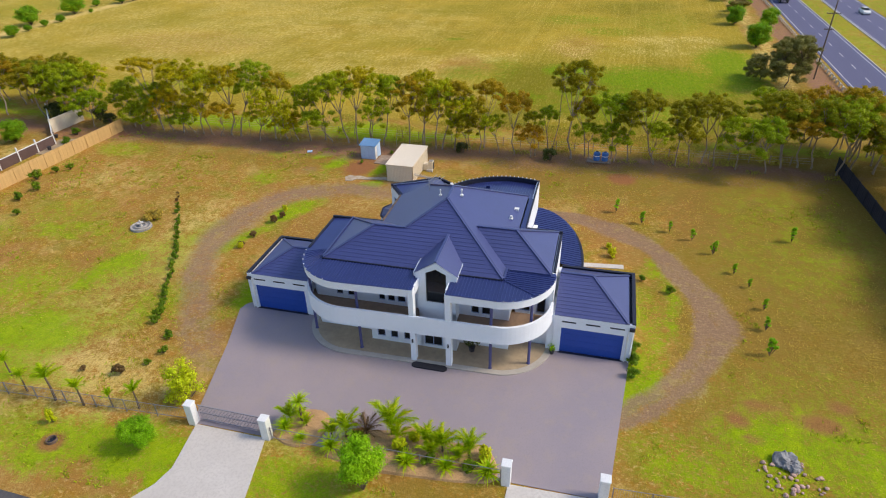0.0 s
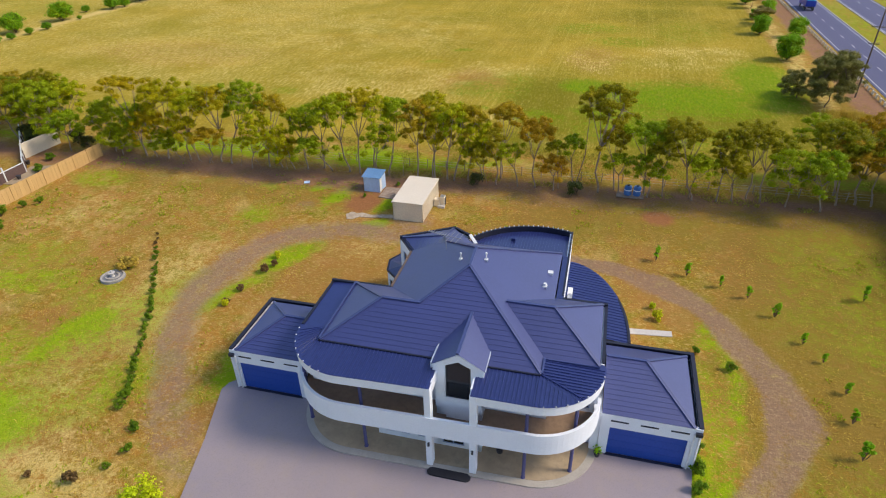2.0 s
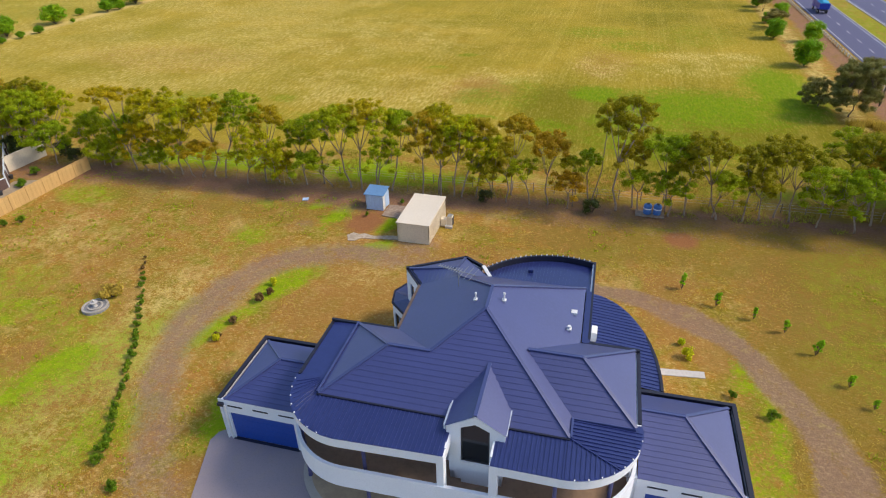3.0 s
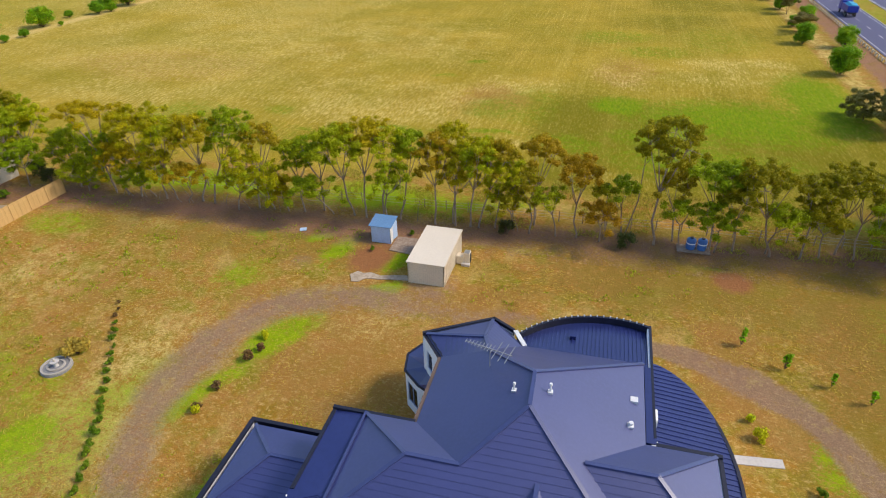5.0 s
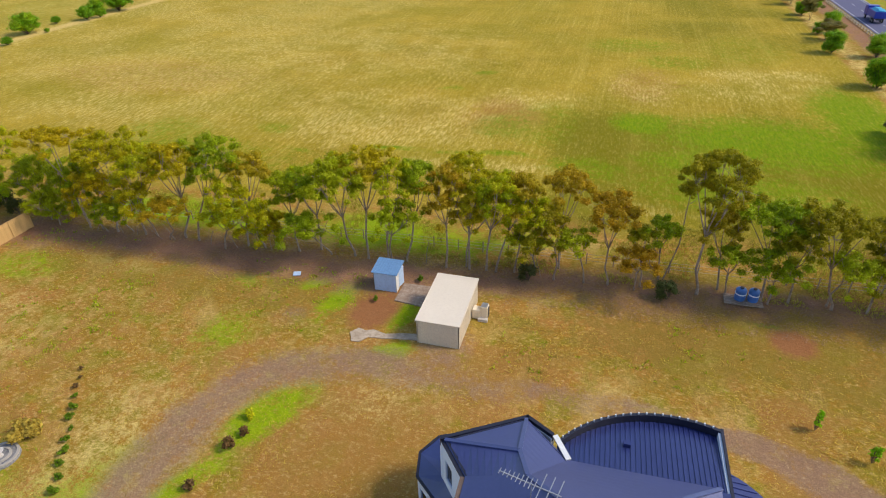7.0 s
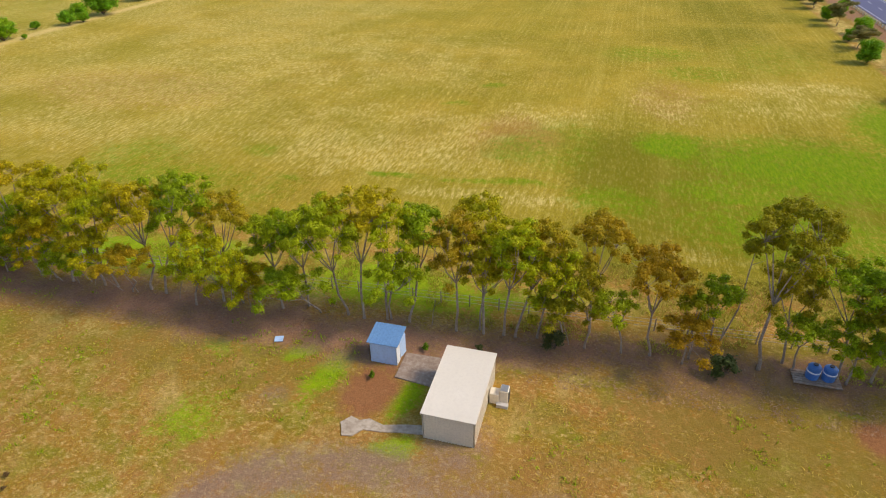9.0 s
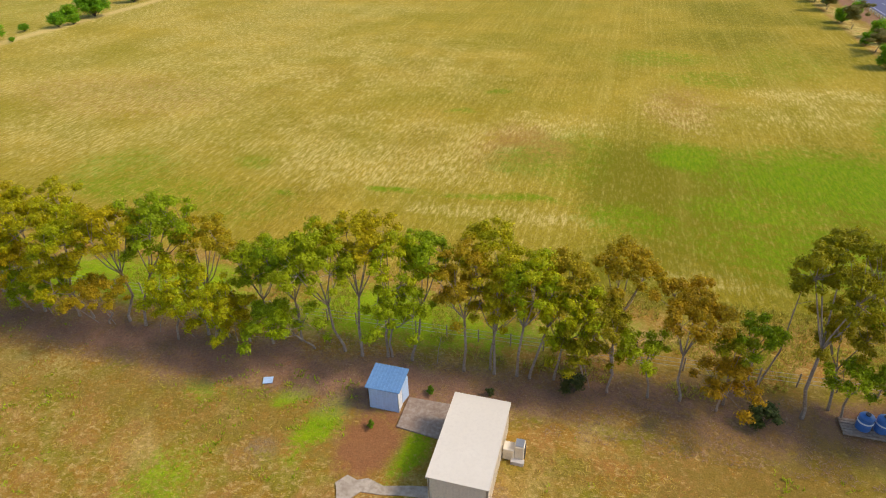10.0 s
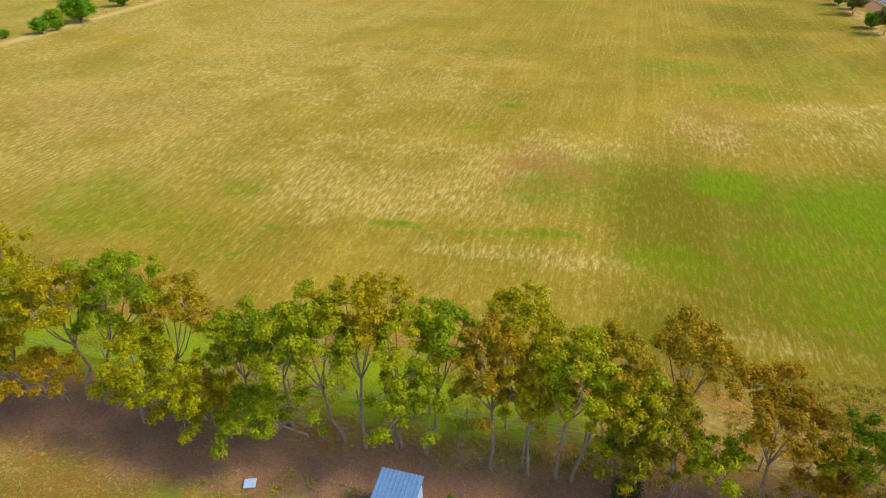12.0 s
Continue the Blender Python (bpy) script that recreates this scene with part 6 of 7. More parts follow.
pf = thing("paling_fence", pose(-74.5, 40.0, 0, 0, 0, 88.3), "new orange timber paling fence", "fence")
for z in (0.4, 1.45):
    bm = bmesh.new()
    box(bm, 0, 33.6, 0.03, 0.1, z - 0.05, z + 0.05)
    part("rail", finish(bm), M_PALING, pf)
pm = None
for k in range(168):
    if pm is None:
        bm = bmesh.new()
        box(bm, 0, 0.196, -0.02, 0.02, -0.1, 1.85)
        o = part("paling", finish(bm), M_PALING, pf)
        pm = o.data
    else:
        o = new("paling", pm)
        o.parent = pf
    o.matrix_basis = pose(k * 0.2, 0.006 * ((k * 7) % 3), 0.012 * ((k * 5) % 4))
for k in range(15):
    bm = bmesh.new()
    box(bm, k * 2.4 - 0.05, k * 2.4 + 0.05, -0.09, -0.03, -0.2, 1.9)
    part("post", finish(bm), M_PALING, pf)

df = thing("sheet_fence", pose(28.1, 81.4, 0, 0, 0, -86.5), "charcoal steel sheet fence with capped posts", "fence")
for k in range(20):
    sheet_wall("panel", (k * 2.4, 0), (k * 2.4 + 2.3, 0), -0.1, 1.75, 1.75, M_DARKFENCE, df, 0.38, 0.03, 0.03)
    bm = bmesh.new()
    box(bm, k * 2.4 - 0.09, k * 2.4 - 0.01, -0.05, 0.05, -0.1, 1.82)
    part("post", finish(bm), M_DARKFENCE, df)
wire = thing("wire_fence", pose(-72.0, 78.6, 0, 0, 0, 2.05), "old post and wire fence behind the trees", "fence")
pm = None
for k in range(40):
    if pm is None:
        bm = bmesh.new()
        tube(bm, [(0, 0, -0.2), (0, 0, 1.15)], [0.06, 0.05], 6)
        o = part("post", finish(bm), M_BARK, wire)
        pm = o.data
    else:
        o = new("post", pm)
        o.parent = wire
    o.matrix_basis = pose(k * 2.5, 0, 0)
for z in (0.3, 0.65, 1.0):
    bm = bmesh.new()
    box(bm, 0, 97.5, -0.008, 0.008, z - 0.008, z + 0.008)
    part("wire", finish(bm), M_STEEL, wire)

# neighbour's yard past the paling fence
paving("patio", [(-80.5, 62.5), (-75.2, 63.0), (-75.2, 70.0), (-80.5, 68.0)], -0.1, 0.04, M_TILEFLOOR, "tan paved patio next door")
nw = thing("garden_wall", pose(-83.9, 70.2, 0, 0, 0, 88), "cream rendered garden wall next door", "wall")
bm = bmesh.new()
box(bm, 0, 6.2, -0.1, 0.1, -0.1, 2.0)
part("wall_panel", finish(bm), M_CREAM, nw)
bm = bmesh.new()
box(bm, -0.05, 6.25, -0.15, 0.15, 2.0, 2.08)
part("coping", finish(bm), M_CREAM, nw)
ver = thing("verandah_wall", pose(-79.2, 44.0, 0, 0, 0, 91.0), "brown panelled wall with white posts and rail next door", "fence")
for k in range(7):
    bm = bmesh.new()
    box(bm, k * 3.2 + 0.1, k * 3.2 + 3.1, -0.05, 0.05, -0.1, 1.35)
    part("panel", finish(bm), M_BROWNBRICK, ver)
    bm = bmesh.new()
    box(bm, k * 3.2 - 0.08, k * 3.2 + 0.08, -0.09, 0.09, -0.1, 2.0)
    part("post", finish(bm), M_WHITE, ver)
bm = bmesh.new()
box(bm, 0, 22.4, -0.06, 0.06, 1.35, 1.45)
part("rail", finish(bm), M_WHITE, ver)
ver2 = thing("verandah_wall", pose(-79.6, 66.4, 0, 0, 0, 138), "brown panelled wall with white posts and rail next door", "fence")
for k in range(5):
    bm = bmesh.new()
    box(bm, k * 3.2 + 0.1, k * 3.2 + 3.1, -0.05, 0.05, -0.1, 1.2)
    part("panel", finish(bm), M_BROWNBRICK, ver2)
    bm = bmesh.new()
    box(bm, k * 3.2 - 0.08, k * 3.2 + 0.08, -0.09, 0.09, -0.1, 2.0)
    part("post", finish(bm), M_WHITE, ver2)
bm = bmesh.new()
box(bm, 0, 16, -0.06, 0.06, 1.9, 2.0)
part("rail", finish(bm), M_WHITE, ver2)
for x, y in ((-78.6, 64.3), (-81.6, 68.6)):
    p = thing("plant_pot", pose(x, y, 0.04), "dark pot with a small leafy plant", "plant pot")
    bm = bmesh.new()
    tube(bm, [(0, 0, 0), (0, 0, 0.45), (0, 0, 0.5)], [0.2, 0.3, 0.32], 14)
    part("pot", finish(bm), M_DARKSTEEL, p)


# ---- plants ----
RNG = np.random.RandomState(7)


def leaf_cloud(centres, radii, counts, size, rng, flat=0.7, up=0.35, wide=0.55):
    """Leaves as small folded blades in loose clumps: verts and faces."""
    vs, fs = [], []
    for c, r, n in zip(centres, radii, counts):
        d = rng.normal(size=(n, 3))
        d /= np.linalg.norm(d, axis=1, keepdims=True)
        rad = r * (0.3 + 0.82 * rng.rand(n, 1) ** 0.6) * (0.8 + 0.35 * np.sin(3.1 * d[:, :1] * 2 + c[0] * 5) * np.cos(4 * d[:, 1:2] + c[1] * 3))
        p = np.array(c) + d * rad * np.array([1, 1, flat])
        nrm = d * 1.1 + rng.normal(size=(n, 3)) * 0.42 + np.array([0, 0, up])
        nrm /= np.linalg.norm(nrm, axis=1, keepdims=True)
        a = np.cross(nrm, rng.normal(size=(n, 3)))
        a /= np.linalg.norm(a, axis=1, keepdims=True)
        b_ = np.cross(nrm, a)
        s = size * (0.6 + 0.8 * rng.rand(n, 1))
        base = sum(len(q) for q in vs)
        vs.append(np.stack([p - a * s, p - b_ * s * wide, p + a * s, p + b_ * s * wide], 1).reshape(-1, 3))
        fs.append(np.arange(4 * n).reshape(n, 4) + base)
    return np.concatenate(vs).tolist(), np.concatenate(fs).tolist()


def gum_variant(seed, height, spread, stems, clumps, leaf_n, low=False, material=None, bark=None, label="slender olive-green gum tree with a bare pale trunk", leaf=0.086, thick=0.85):
    """A gum tree: kinked pale stems, forking limbs, flattened leafy clumps at their ends with gaps between."""
    rng = np.random.RandomState(seed)
    t = thing("gum_tree", pose(0, 0, -200), label, "tree", "row of gum trees")
    bm = bmesh.new()
    ends = []
    r = (0.092 if stems == 1 else 0.075) * height / 8 * thick
    for s in range(stems):
        ang = rng.rand() * 6.28
        lean = 0.16 * height * (rng.rand() + 0.25)
        split = height * (0.30 + 0.16 * rng.rand())
        b0 = np.array([0.2 * math.cos(ang) * s, 0.2 * math.sin(ang) * s, -0.15])
        dirn = np.array([math.cos(ang), math.sin(ang), 0.0])
        b1 = b0 + dirn * lean * 0.25 + np.array([0, 0, split * 0.38]) + rng.normal(size=3) * 0.1
        b2 = b0 + dirn * lean * 0.5 + np.array([0, 0, split * 0.72]) + rng.normal(size=3) * 0.14
        b3 = b0 + dirn * lean + np.array([0, 0, split])
        tube(bm, [b0, b1, b2, b3], [r * 1.35, r * 1.05, r * 0.9, r * 0.8], 7)
        limbs = max(2, round(5 / stems))
        for k in range(limbs):
            a2 = ang + k * 6.28 / limbs + rng.uniform(-0.6, 0.6)
            out = spread * (0.30 + 0.50 * rng.rand())
            top = height * (0.62 + 0.30 * rng.rand())
            e = np.array([b3[0] + out * math.cos(a2), b3[1] + out * math.sin(a2), top])
            m1 = b3 + (e - b3) * 0.35 + np.array([0, 0, -0.03 * height]) + rng.normal(size=3) * 0.12
            m2 = b3 + (e - b3) * 0.68 + rng.normal(size=3) * 0.14
            tube(bm, [b3, m1, m2, e], [r * 0.62, r * 0.45, r * 0.32, r * 0.14], 5)
            ends.append(e)
            for m in (m1, m2):
                for j in range(2):
                    e2 = m + np.array([rng.normal() * spread * 0.32, rng.normal() * spread * 0.32, 0.16 * height * (0.15 + rng.rand())])
                    tube(bm, [m, (m + e2) / 2 + rng.normal(size=3) * 0.09, e2], [r * 0.3, r * 0.2, r * 0.08], 4)
                    ends.append(e2)
    cs, rs, ns = [], [], []
    order = sorted(range(len(ends)), key=lambda i: -ends[i][2])
    for i in range(clumps):
        e = ends[order[i % len(ends)]]
        c = e + rng.normal(size=3) * np.array([0.25, 0.25, 0.15]) * (1 if i < len(ends) else 2.2)
        c[2] = max(c[2], height * (0.25 if low else 0.40))
        rr = spread * (0.20 + 0.17 * rng.rand())
        cs.append(c)
        rs.append(rr)
        ns.append(int(1.7 * leaf_n * (0.7 + 0.6 * rng.rand()) * (rr / (spread * 0.27)) ** 2))
    v, f = leaf_cloud(cs, rs, ns, leaf, rng, 0.6, 0.35, 0.4)
    k = height / max(p[2] for p in v)
    v = [(p[0], p[1], p[2] * k) for p in v]
    for q in bm.verts:
        q.co.z *= k if q.co.z > 0 else 1
    part("trunk", finish(bm), bark or M_BARK, t)
    raw_part("crown", v, f, material or M_GUM, t)
    return t


def put(src, x, y, scale_xy, scale_z, turn):
    return copy_thing(src, Matrix.LocRotScale((x, y, 0), Euler((0, 0, radians(turn))), (scale_xy, scale_xy, scale_z)))


def row_gum(x, y, dx, dy, h, r, depth, kind, seed, z=0.0, leaves=None, bark=None, label=""):
    """A gum tree of the row. dx, dy: how far the crown leans from the foot; h: top; r: crown radius; depth: how far the leaves hang below the top.
    kind: 0 olive, 1 green, 2 rust-tinged."""
    rng = np.random.RandomState(seed)
    size = "small" if h < 6 else ("tall" if h > 9 else "slender")
    look_ = ("olive gum tree with umbrella crown and bare trunk", "green gum tree with dense clumps and thin trunk", "rust-tinged gum tree with open crown, bare trunk")[kind]
    t = thing("gum_tree", pose(x, y, z), label or size + " " + look_, "tree", "" if label else "row of gum trees")
    r, h = 1.17 * r + 0.12, h + 0.3
    n = int(7 + 5.4 * r * r * (0.75 + 0.14 * depth))
    cs = []
    lobes = rng.uniform(0, 6.28, 3)
    for i in range(n):
        th = i * 2.39996 + rng.normal() * 0.35
        q = math.sqrt((i + 0.5) / n) * (1 + 0.10 * rng.normal())
        edge = r * (0.86 + 0.16 * math.sin(2 * th + lobes[0]) + 0.12 * math.sin(3 * th + lobes[1]))
        zz = h - 0.35 - 0.55 * min(depth, 2.2) * q ** 2.2 - 0.10 * r * math.sin(2.3 * th + lobes[2]) - (1.15 * depth * rng.rand() ** (1.9 if i % 3 else 0.9))
        cs.append(np.array([dx + edge * q * math.cos(th), dy + edge * q * math.sin(th), max(zz, 0.22 * h)]))
    rs = [(0.36 + 0.30 * rng.rand()) * (0.75 + 0.1 * r) * (1.2 if leaves else 1.0) for _ in cs]
    ns = [int(330 * k * k / 0.4) for k in rs]
    v, f = leaf_cloud(cs, rs, ns, 0.095, rng, 0.62, 0.45, 0.45)
    bm = bmesh.new()
    w = 0.038 + 0.0055 * h
    top = min(p[2] for p in cs)
    fork = max(min(0.42 * h, top - 0.2), 0.25 * h)
    bend = rng.normal(size=2) * 0.03 * h
    foot, mid = np.array([0, 0, -0.15]), np.array([0.18 * dx + bend[0], 0.18 * dy + bend[1], 0.5 * fork])
    cro = np.array([0.5 * dx + 0.5 * bend[0], 0.5 * dy + 0.5 * bend[1], fork])
    tube(bm, [foot, np.array([0.03 * dx, 0.03 * dy, 0.12 * fork]), mid, cro], [w * 1.5, w * 1.15, w, w * 0.85], 7)
    limbs = 3 if r < 1.6 else (4 if r < 2.4 else 6)
    off = rng.rand() * 6.28
    groups = [[] for _ in range(limbs)]
    for p in cs:
        groups[int(((math.atan2(p[1] - dy, p[0] - dx) - off) % 6.2832) / 6.2832 * limbs) % limbs].append(p)
    for gset in groups:
        if not gset:
            continue
        tip = np.mean(gset, 0) - np.array([0, 0, 0.12 * h * 0.5])
        m1 = cro + (tip - cro) * 0.4 + rng.normal(size=3) * 0.12 - np.array([0, 0, 0.02 * h])
        tube(bm, [cro, m1, tip], [w * 0.62, w * 0.45, w * 0.28], 6)
        for p in gset:
            src = m1 if np.linalg.norm(p - m1) < np.linalg.norm(p - tip) else tip
            tube(bm, [src, (src + p) / 2 + rng.normal(size=3) * 0.08, p], [w * 0.24, w * 0.17, w * 0.07], 4)
    part("trunk", finish(bm), bark or M_BARK, t)
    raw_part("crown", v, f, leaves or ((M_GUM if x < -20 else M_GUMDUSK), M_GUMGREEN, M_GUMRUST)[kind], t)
    return t


GUMS = [row_gum(0, 0, *q, z=-200.0) for q in ((0.4, 0.5, 8.0, 2.6, 1.8, 0, 11), (-0.6, 0.2, 8.0, 2.3, 2.4, 0, 12), (0.8, -0.3, 8.0, 2.9, 1.4, 0, 13), (0.2, 0.3, 8.0, 2.2, 2.6, 1, 14),
                                              (-0.5, 0.6, 8.0, 2.5, 1.6, 2, 15), (0.3, -0.4, 8.0, 2.7, 3.2, 0, 16), (-0.3, -0.5, 8.0, 2.4, 2.2, 1, 17))]
# the row, from west to east: foot, lean of the crown, height, crown radius, leaf depth, kind
ROW_WEST = [(-86.6, 75.2, 0.3, 0.4, 8.8, 3.0, 3.0, 1), (-83.8, 75.2, 0.2, 0.6, 8.6, 2.9, 3.4, 1), (-82.0, 77.6, -0.8, 1.4, 8.3, 2.6, 1.8, 0), (-79.6, 74.2, 0.2, 0.2, 5.8, 2.2, 2.0, 1), (-72.7, 75.4, -0.8, 1.2, 7.2, 2.6, 4.2, 1),
            (-70.9, 74.7, 0.1, 0.2, 4.4, 1.9, 2.6, 1), (-67.6, 75.5, -1.0, -0.2, 10.6, 2.3, 0.5, 0), (-67.1, 75.0, -0.4, 0.9, 7.4, 2.1, 2.0, 1), (-65.4, 75.0, 0.2, -0.4, 6.9, 2.2, 2.2, 0), (-63.4, 74.9, -0.1, 2.2, 10.1, 3.1, 2.0, 0), (-61.7, 75.3, -0.9, -0.7, 4.4, 1.8, 1.6, 1)]
ROW_MIDWEST = [(-60.0, 75.1, 1.8, 0.1, 9.5, 2.3, 1.4, 0), (-58.6, 75.2, -0.5, -1.6, 6.7, 1.8, 1.4, 0), (-56.8, 74.9, 2.0, -2.0, 5.5, 1.7, 0.8, 2), (-55.4, 75.6, 0.6, 0.0, 10.5, 2.2, 1.8, 0), (-53.7, 75.4, 2.4, 2.0, 10.6, 2.6, 2.2, 1), (-50.0, 74.6, 1.4, 0.0, 7.7, 2.1, 3.0, 0), (-48.0, 75.7, 0.2, 2.2, 9.1, 1.9, 1.2, 2),
               (-46.2, 75.9, 0.8, -1.8, 6.5, 2.0, 3.0, 0), (-44.3, 75.8, -0.6, -0.4, 4.6, 1.2, 1.6, 0), (-42.4, 76.0, -1.3, 1.9, 7.9, 2.1, 2.2, 1), (-39.0, 76.3, -1.2, -2.4, 5.5, 2.0, 1.4, 1)]
ROW_MIDDLE = [(-40.4, 76.9, -0.4, 0.6, 8.4, 2.0, 1.4, 1), (-36.6, 76.6, -1.3, 0.0, 9.8, 2.7, 1.5, 1), (-35.1, 76.4, -0.6, 2.6, 10.3, 2.3, 1.6, 0), (-33.2, 76.8, 0.7, 1.1, 9.6, 2.0, 1.8, 0), (-32.9, 76.9, 0.9, -0.9, 6.8, 1.8, 1.8, 1), (-31.3, 76.9, 0.6, 2.4, 9.4, 1.7, 1.2, 1),
              (-27.3, 76.8, -0.5, 1.7, 9.6, 1.9, 3.2, 2), (-25.1, 77.0, -1.0, 3.5, 9.5, 2.4, 1.4, 0), (-25.5, 77.4, 0.6, 0.9, 7.6, 1.9, 2.2, 0), (-23.5, 77.2, 0.5, 1.2, 9.5, 2.2, 2.2, 0), (-22.6, 77.2, 1.7, 2.5, 9.0, 2.1, 1.6, 2), (-20.9, 77.5, 0.7, 1.0, 7.4, 2.1, 2.6, 0)]
ROW_MIDEAST = [(-17.0, 79.2, 0.1, 2.6, 8.5, 2.3, 1.0, 2), (-17.2, 77.2, -0.6, 0.8, 6.8, 1.8, 2.2, 0), (-19.0, 77.6, -0.6, -1.0, 5.2, 1.6, 1.4, 0), (-14.5, 77.4, -1.0, -0.7, 5.9, 1.5, 1.4, 1), (-12.4, 77.6, -0.3, 1.3, 7.8, 2.5, 0.8, 2), (-10.1, 77.3, -0.1, -1.0, 4.6, 1.8, 1.0, 2), (-9.6, 78.0, -0.6, -0.8, 6.2, 1.0, 0.7, 0), (-8.0, 79.6, -0.5, -0.8, 6.4, 1.5, 0.8, 1),
               (-4.8, 78.0, 0.1, 1.4, 12.7, 2.9, 2.8, 0), (-3.0, 79.2, -0.6, 0.6, 7.4, 1.9, 1.2, 0), (-2.4, 78.6, -0.4, -0.8, 5.3, 1.5, 1.2, 1)]
ROW_EAST = [(0.5, 78.6, -0.3, 1.3, 8.6, 2.5, 1.4, 1), (2.6, 78.5, -0.8, -0.4, 8.3, 1.9, 2.2, 0), (0.9, 77.9, -0.4, -0.5, 5.7, 1.9, 2.2, 1), (5.9, 78.3, -2.0, -0.4, 9.5, 2.5, 1.6, 0), (5.6, 78.8, 0.4, -1.7, 6.2, 1.9, 1.8, 1), (8.6, 78.5, 0.3, 0.9, 8.2, 2.2, 1.8, 0), (10.3, 79.0, -0.8, -1.2, 6.4, 1.9, 1.8, 0), (12.0, 80.2, -0.4, 0.6, 8.8, 2.5, 1.2, 0),
            (13.4, 79.6, 0.2, 1.4, 7.9, 2.1, 1.6, 0), (16.0, 79.0, -0.9, -1.8, 7.2, 2.2, 2.2, 1), (19.5, 78.6, -1.2, -1.0, 7.3, 2.4, 2.6, 1)]
for i, (x, y, dx, dy, h, r, depth, kind) in enumerate(ROW_WEST + ROW_MIDWEST + ROW_MIDDLE + ROW_MIDEAST + ROW_EAST):
    full = 1.09 if x < -19 else 1.0
    row_gum(x, y, dx, dy, h, r * full, depth * full, kind, 100 + i)
n_back = 0


def bare_sapling(x, y, h, lean, turn, label):
    """A dead sapling: a thin leaning pole with a few bare twigs."""
    rng = np.random.RandomState(int(abs(x) * 10))
    t = thing("dead_sapling", pose(x, y, 0, 0, 0, turn), label, "tree", "dead saplings in the row")
    bm = bmesh.new()
    tip = np.array([lean * h, 0.0, h])
    mid = tip * 0.5 + rng.normal(size=3) * 0.04 * h
    w = 0.03 + 0.005 * h
    tube(bm, [(0, 0, -0.1), mid, tip], [w, 0.75 * w, 0.35 * w], 6)
    part("trunk", finish(bm), M_BARK, t)
    for k in range(3):
        a = mid + (tip - mid) * (0.2 + 0.3 * k)
        bm = bmesh.new()
        tube(bm, [a, a + np.array([0.12 * h * rng.normal(), 0.12 * h * rng.normal(), 0.14 * h])], [0.35 * w, 0.12 * w], 4)
        part("twig", finish(bm), M_BARK, t)


for x, y, h, lean, turn in ((-65.9, 74.6, 1.6, 0.5, 30), (-64.4, 74.7, 1.9, -0.6, 10), (-62.6, 74.8, 1.7, 0.7, 160), (-61.0, 74.9, 1.4, 0.5, 20), (-57.8, 74.8, 1.8, -0.6, 40), (-56.2, 74.9, 2.0, 0.8, 170), (-52.0, 75.0, 1.5, 0.4, 60), (-49.0, 75.2, 1.6, 0.5, 200), (-47.2, 75.6, 1.8, 0.3, 80), (-45.3, 75.6, 1.4, 0.4, 120), (-29.4, 77.0, 2.6, 0.15, 0), (-18.4, 77.4, 2.2, 0.3, 180)):
    bare_sapling(x, y, h, lean, turn, "dead pale sapling leaning among the gum trees")
bare_sapling(-7.6, 79.6, 8.6, 0.1, 10, "tall bare dead trunk standing among the gum trees")
for x, y0, y1, n in ((33, 80.5, 90, 22), (-101, 74, 84, 22)):
    for i in range(n):
        xx = x + RNG.uniform(-15, 15)
        yy = RNG.uniform(y0, y1)
        if xx < -87 or xx > 20.5:
            put(GUMS[(i + n_back) % 7], xx, yy, 1.0 + 0.25 * RNG.rand(), (6.5 + 2.5 * RNG.rand()) / 8, RNG.uniform(0, 360))


# the row's far end, thick with trees, and the neighbour's trees past the dark fence
for i, x in enumerate(np.arange(21.0, 36, 2.3)):
    put(GUMS[(i * 3 + 1) % 7], x + RNG.uniform(-0.6, 0.6), 79.4 + 0.036 * (x + 35) - 1.2 + RNG.uniform(-0.8, 2.2), 1.05 + 0.25 * RNG.rand(), (7.2 + 2.0 * RNG.rand()) / 8, RNG.uniform(0, 360))
for i, y in enumerate(np.arange(58, 79, 3.3)):
    put(GUMS[(4, 5, 4, 2)[i % 4]], 32.6 + RNG.uniform(-0.4, 3.5), y, 1.15 + 0.25 * RNG.rand(), (6.5 + 2.0 * RNG.rand()) / 8, RNG.uniform(0, 360))


def bush(name, seed, w, h, clumps, leaf_n, material, label, leaf=0.09, group="", low=0.25):
    """A shrub: short stems and a loose leafy crown."""
    rng = np.random.RandomState(seed)
    t = thing(name, pose(0, 0, -200), label, "shrub", group)
    bm = bmesh.new()
    cs, rs, ns = [], [], []
    for i in range(clumps):
        a = rng.rand() * 6.28
        o = w * 0.5 * rng.rand() ** 0.6 * 0.75
        c = np.array([o * math.cos(a), o * math.sin(a), h * (low + (0.92 - low) * rng.rand()) * (1 - 0.25 * (o / w))])
        cs.append(c)
        rs.append(w * (0.16 + 0.10 * rng.rand()))
        ns.append(leaf_n)
        tube(bm, [(0, 0, -0.1), c * 0.5 + rng.normal(size=3) * 0.03, c], [0.03 + 0.012 * h, 0.02 + 0.006 * h, 0.008], 5)
    for q in bm.verts:
        if q.co.z < -0.05:
            q.co = (0, 0, -0.1)
    bmesh.ops.remove_doubles(bm, verts=bm.verts, dist=1e-4)
    part("stem", finish(bm), M_DARKBARK, t)
    v, f = leaf_cloud(cs, rs, ns, leaf, rng, 0.85)
    raw_part("crown", v, f, material, t)
    return t


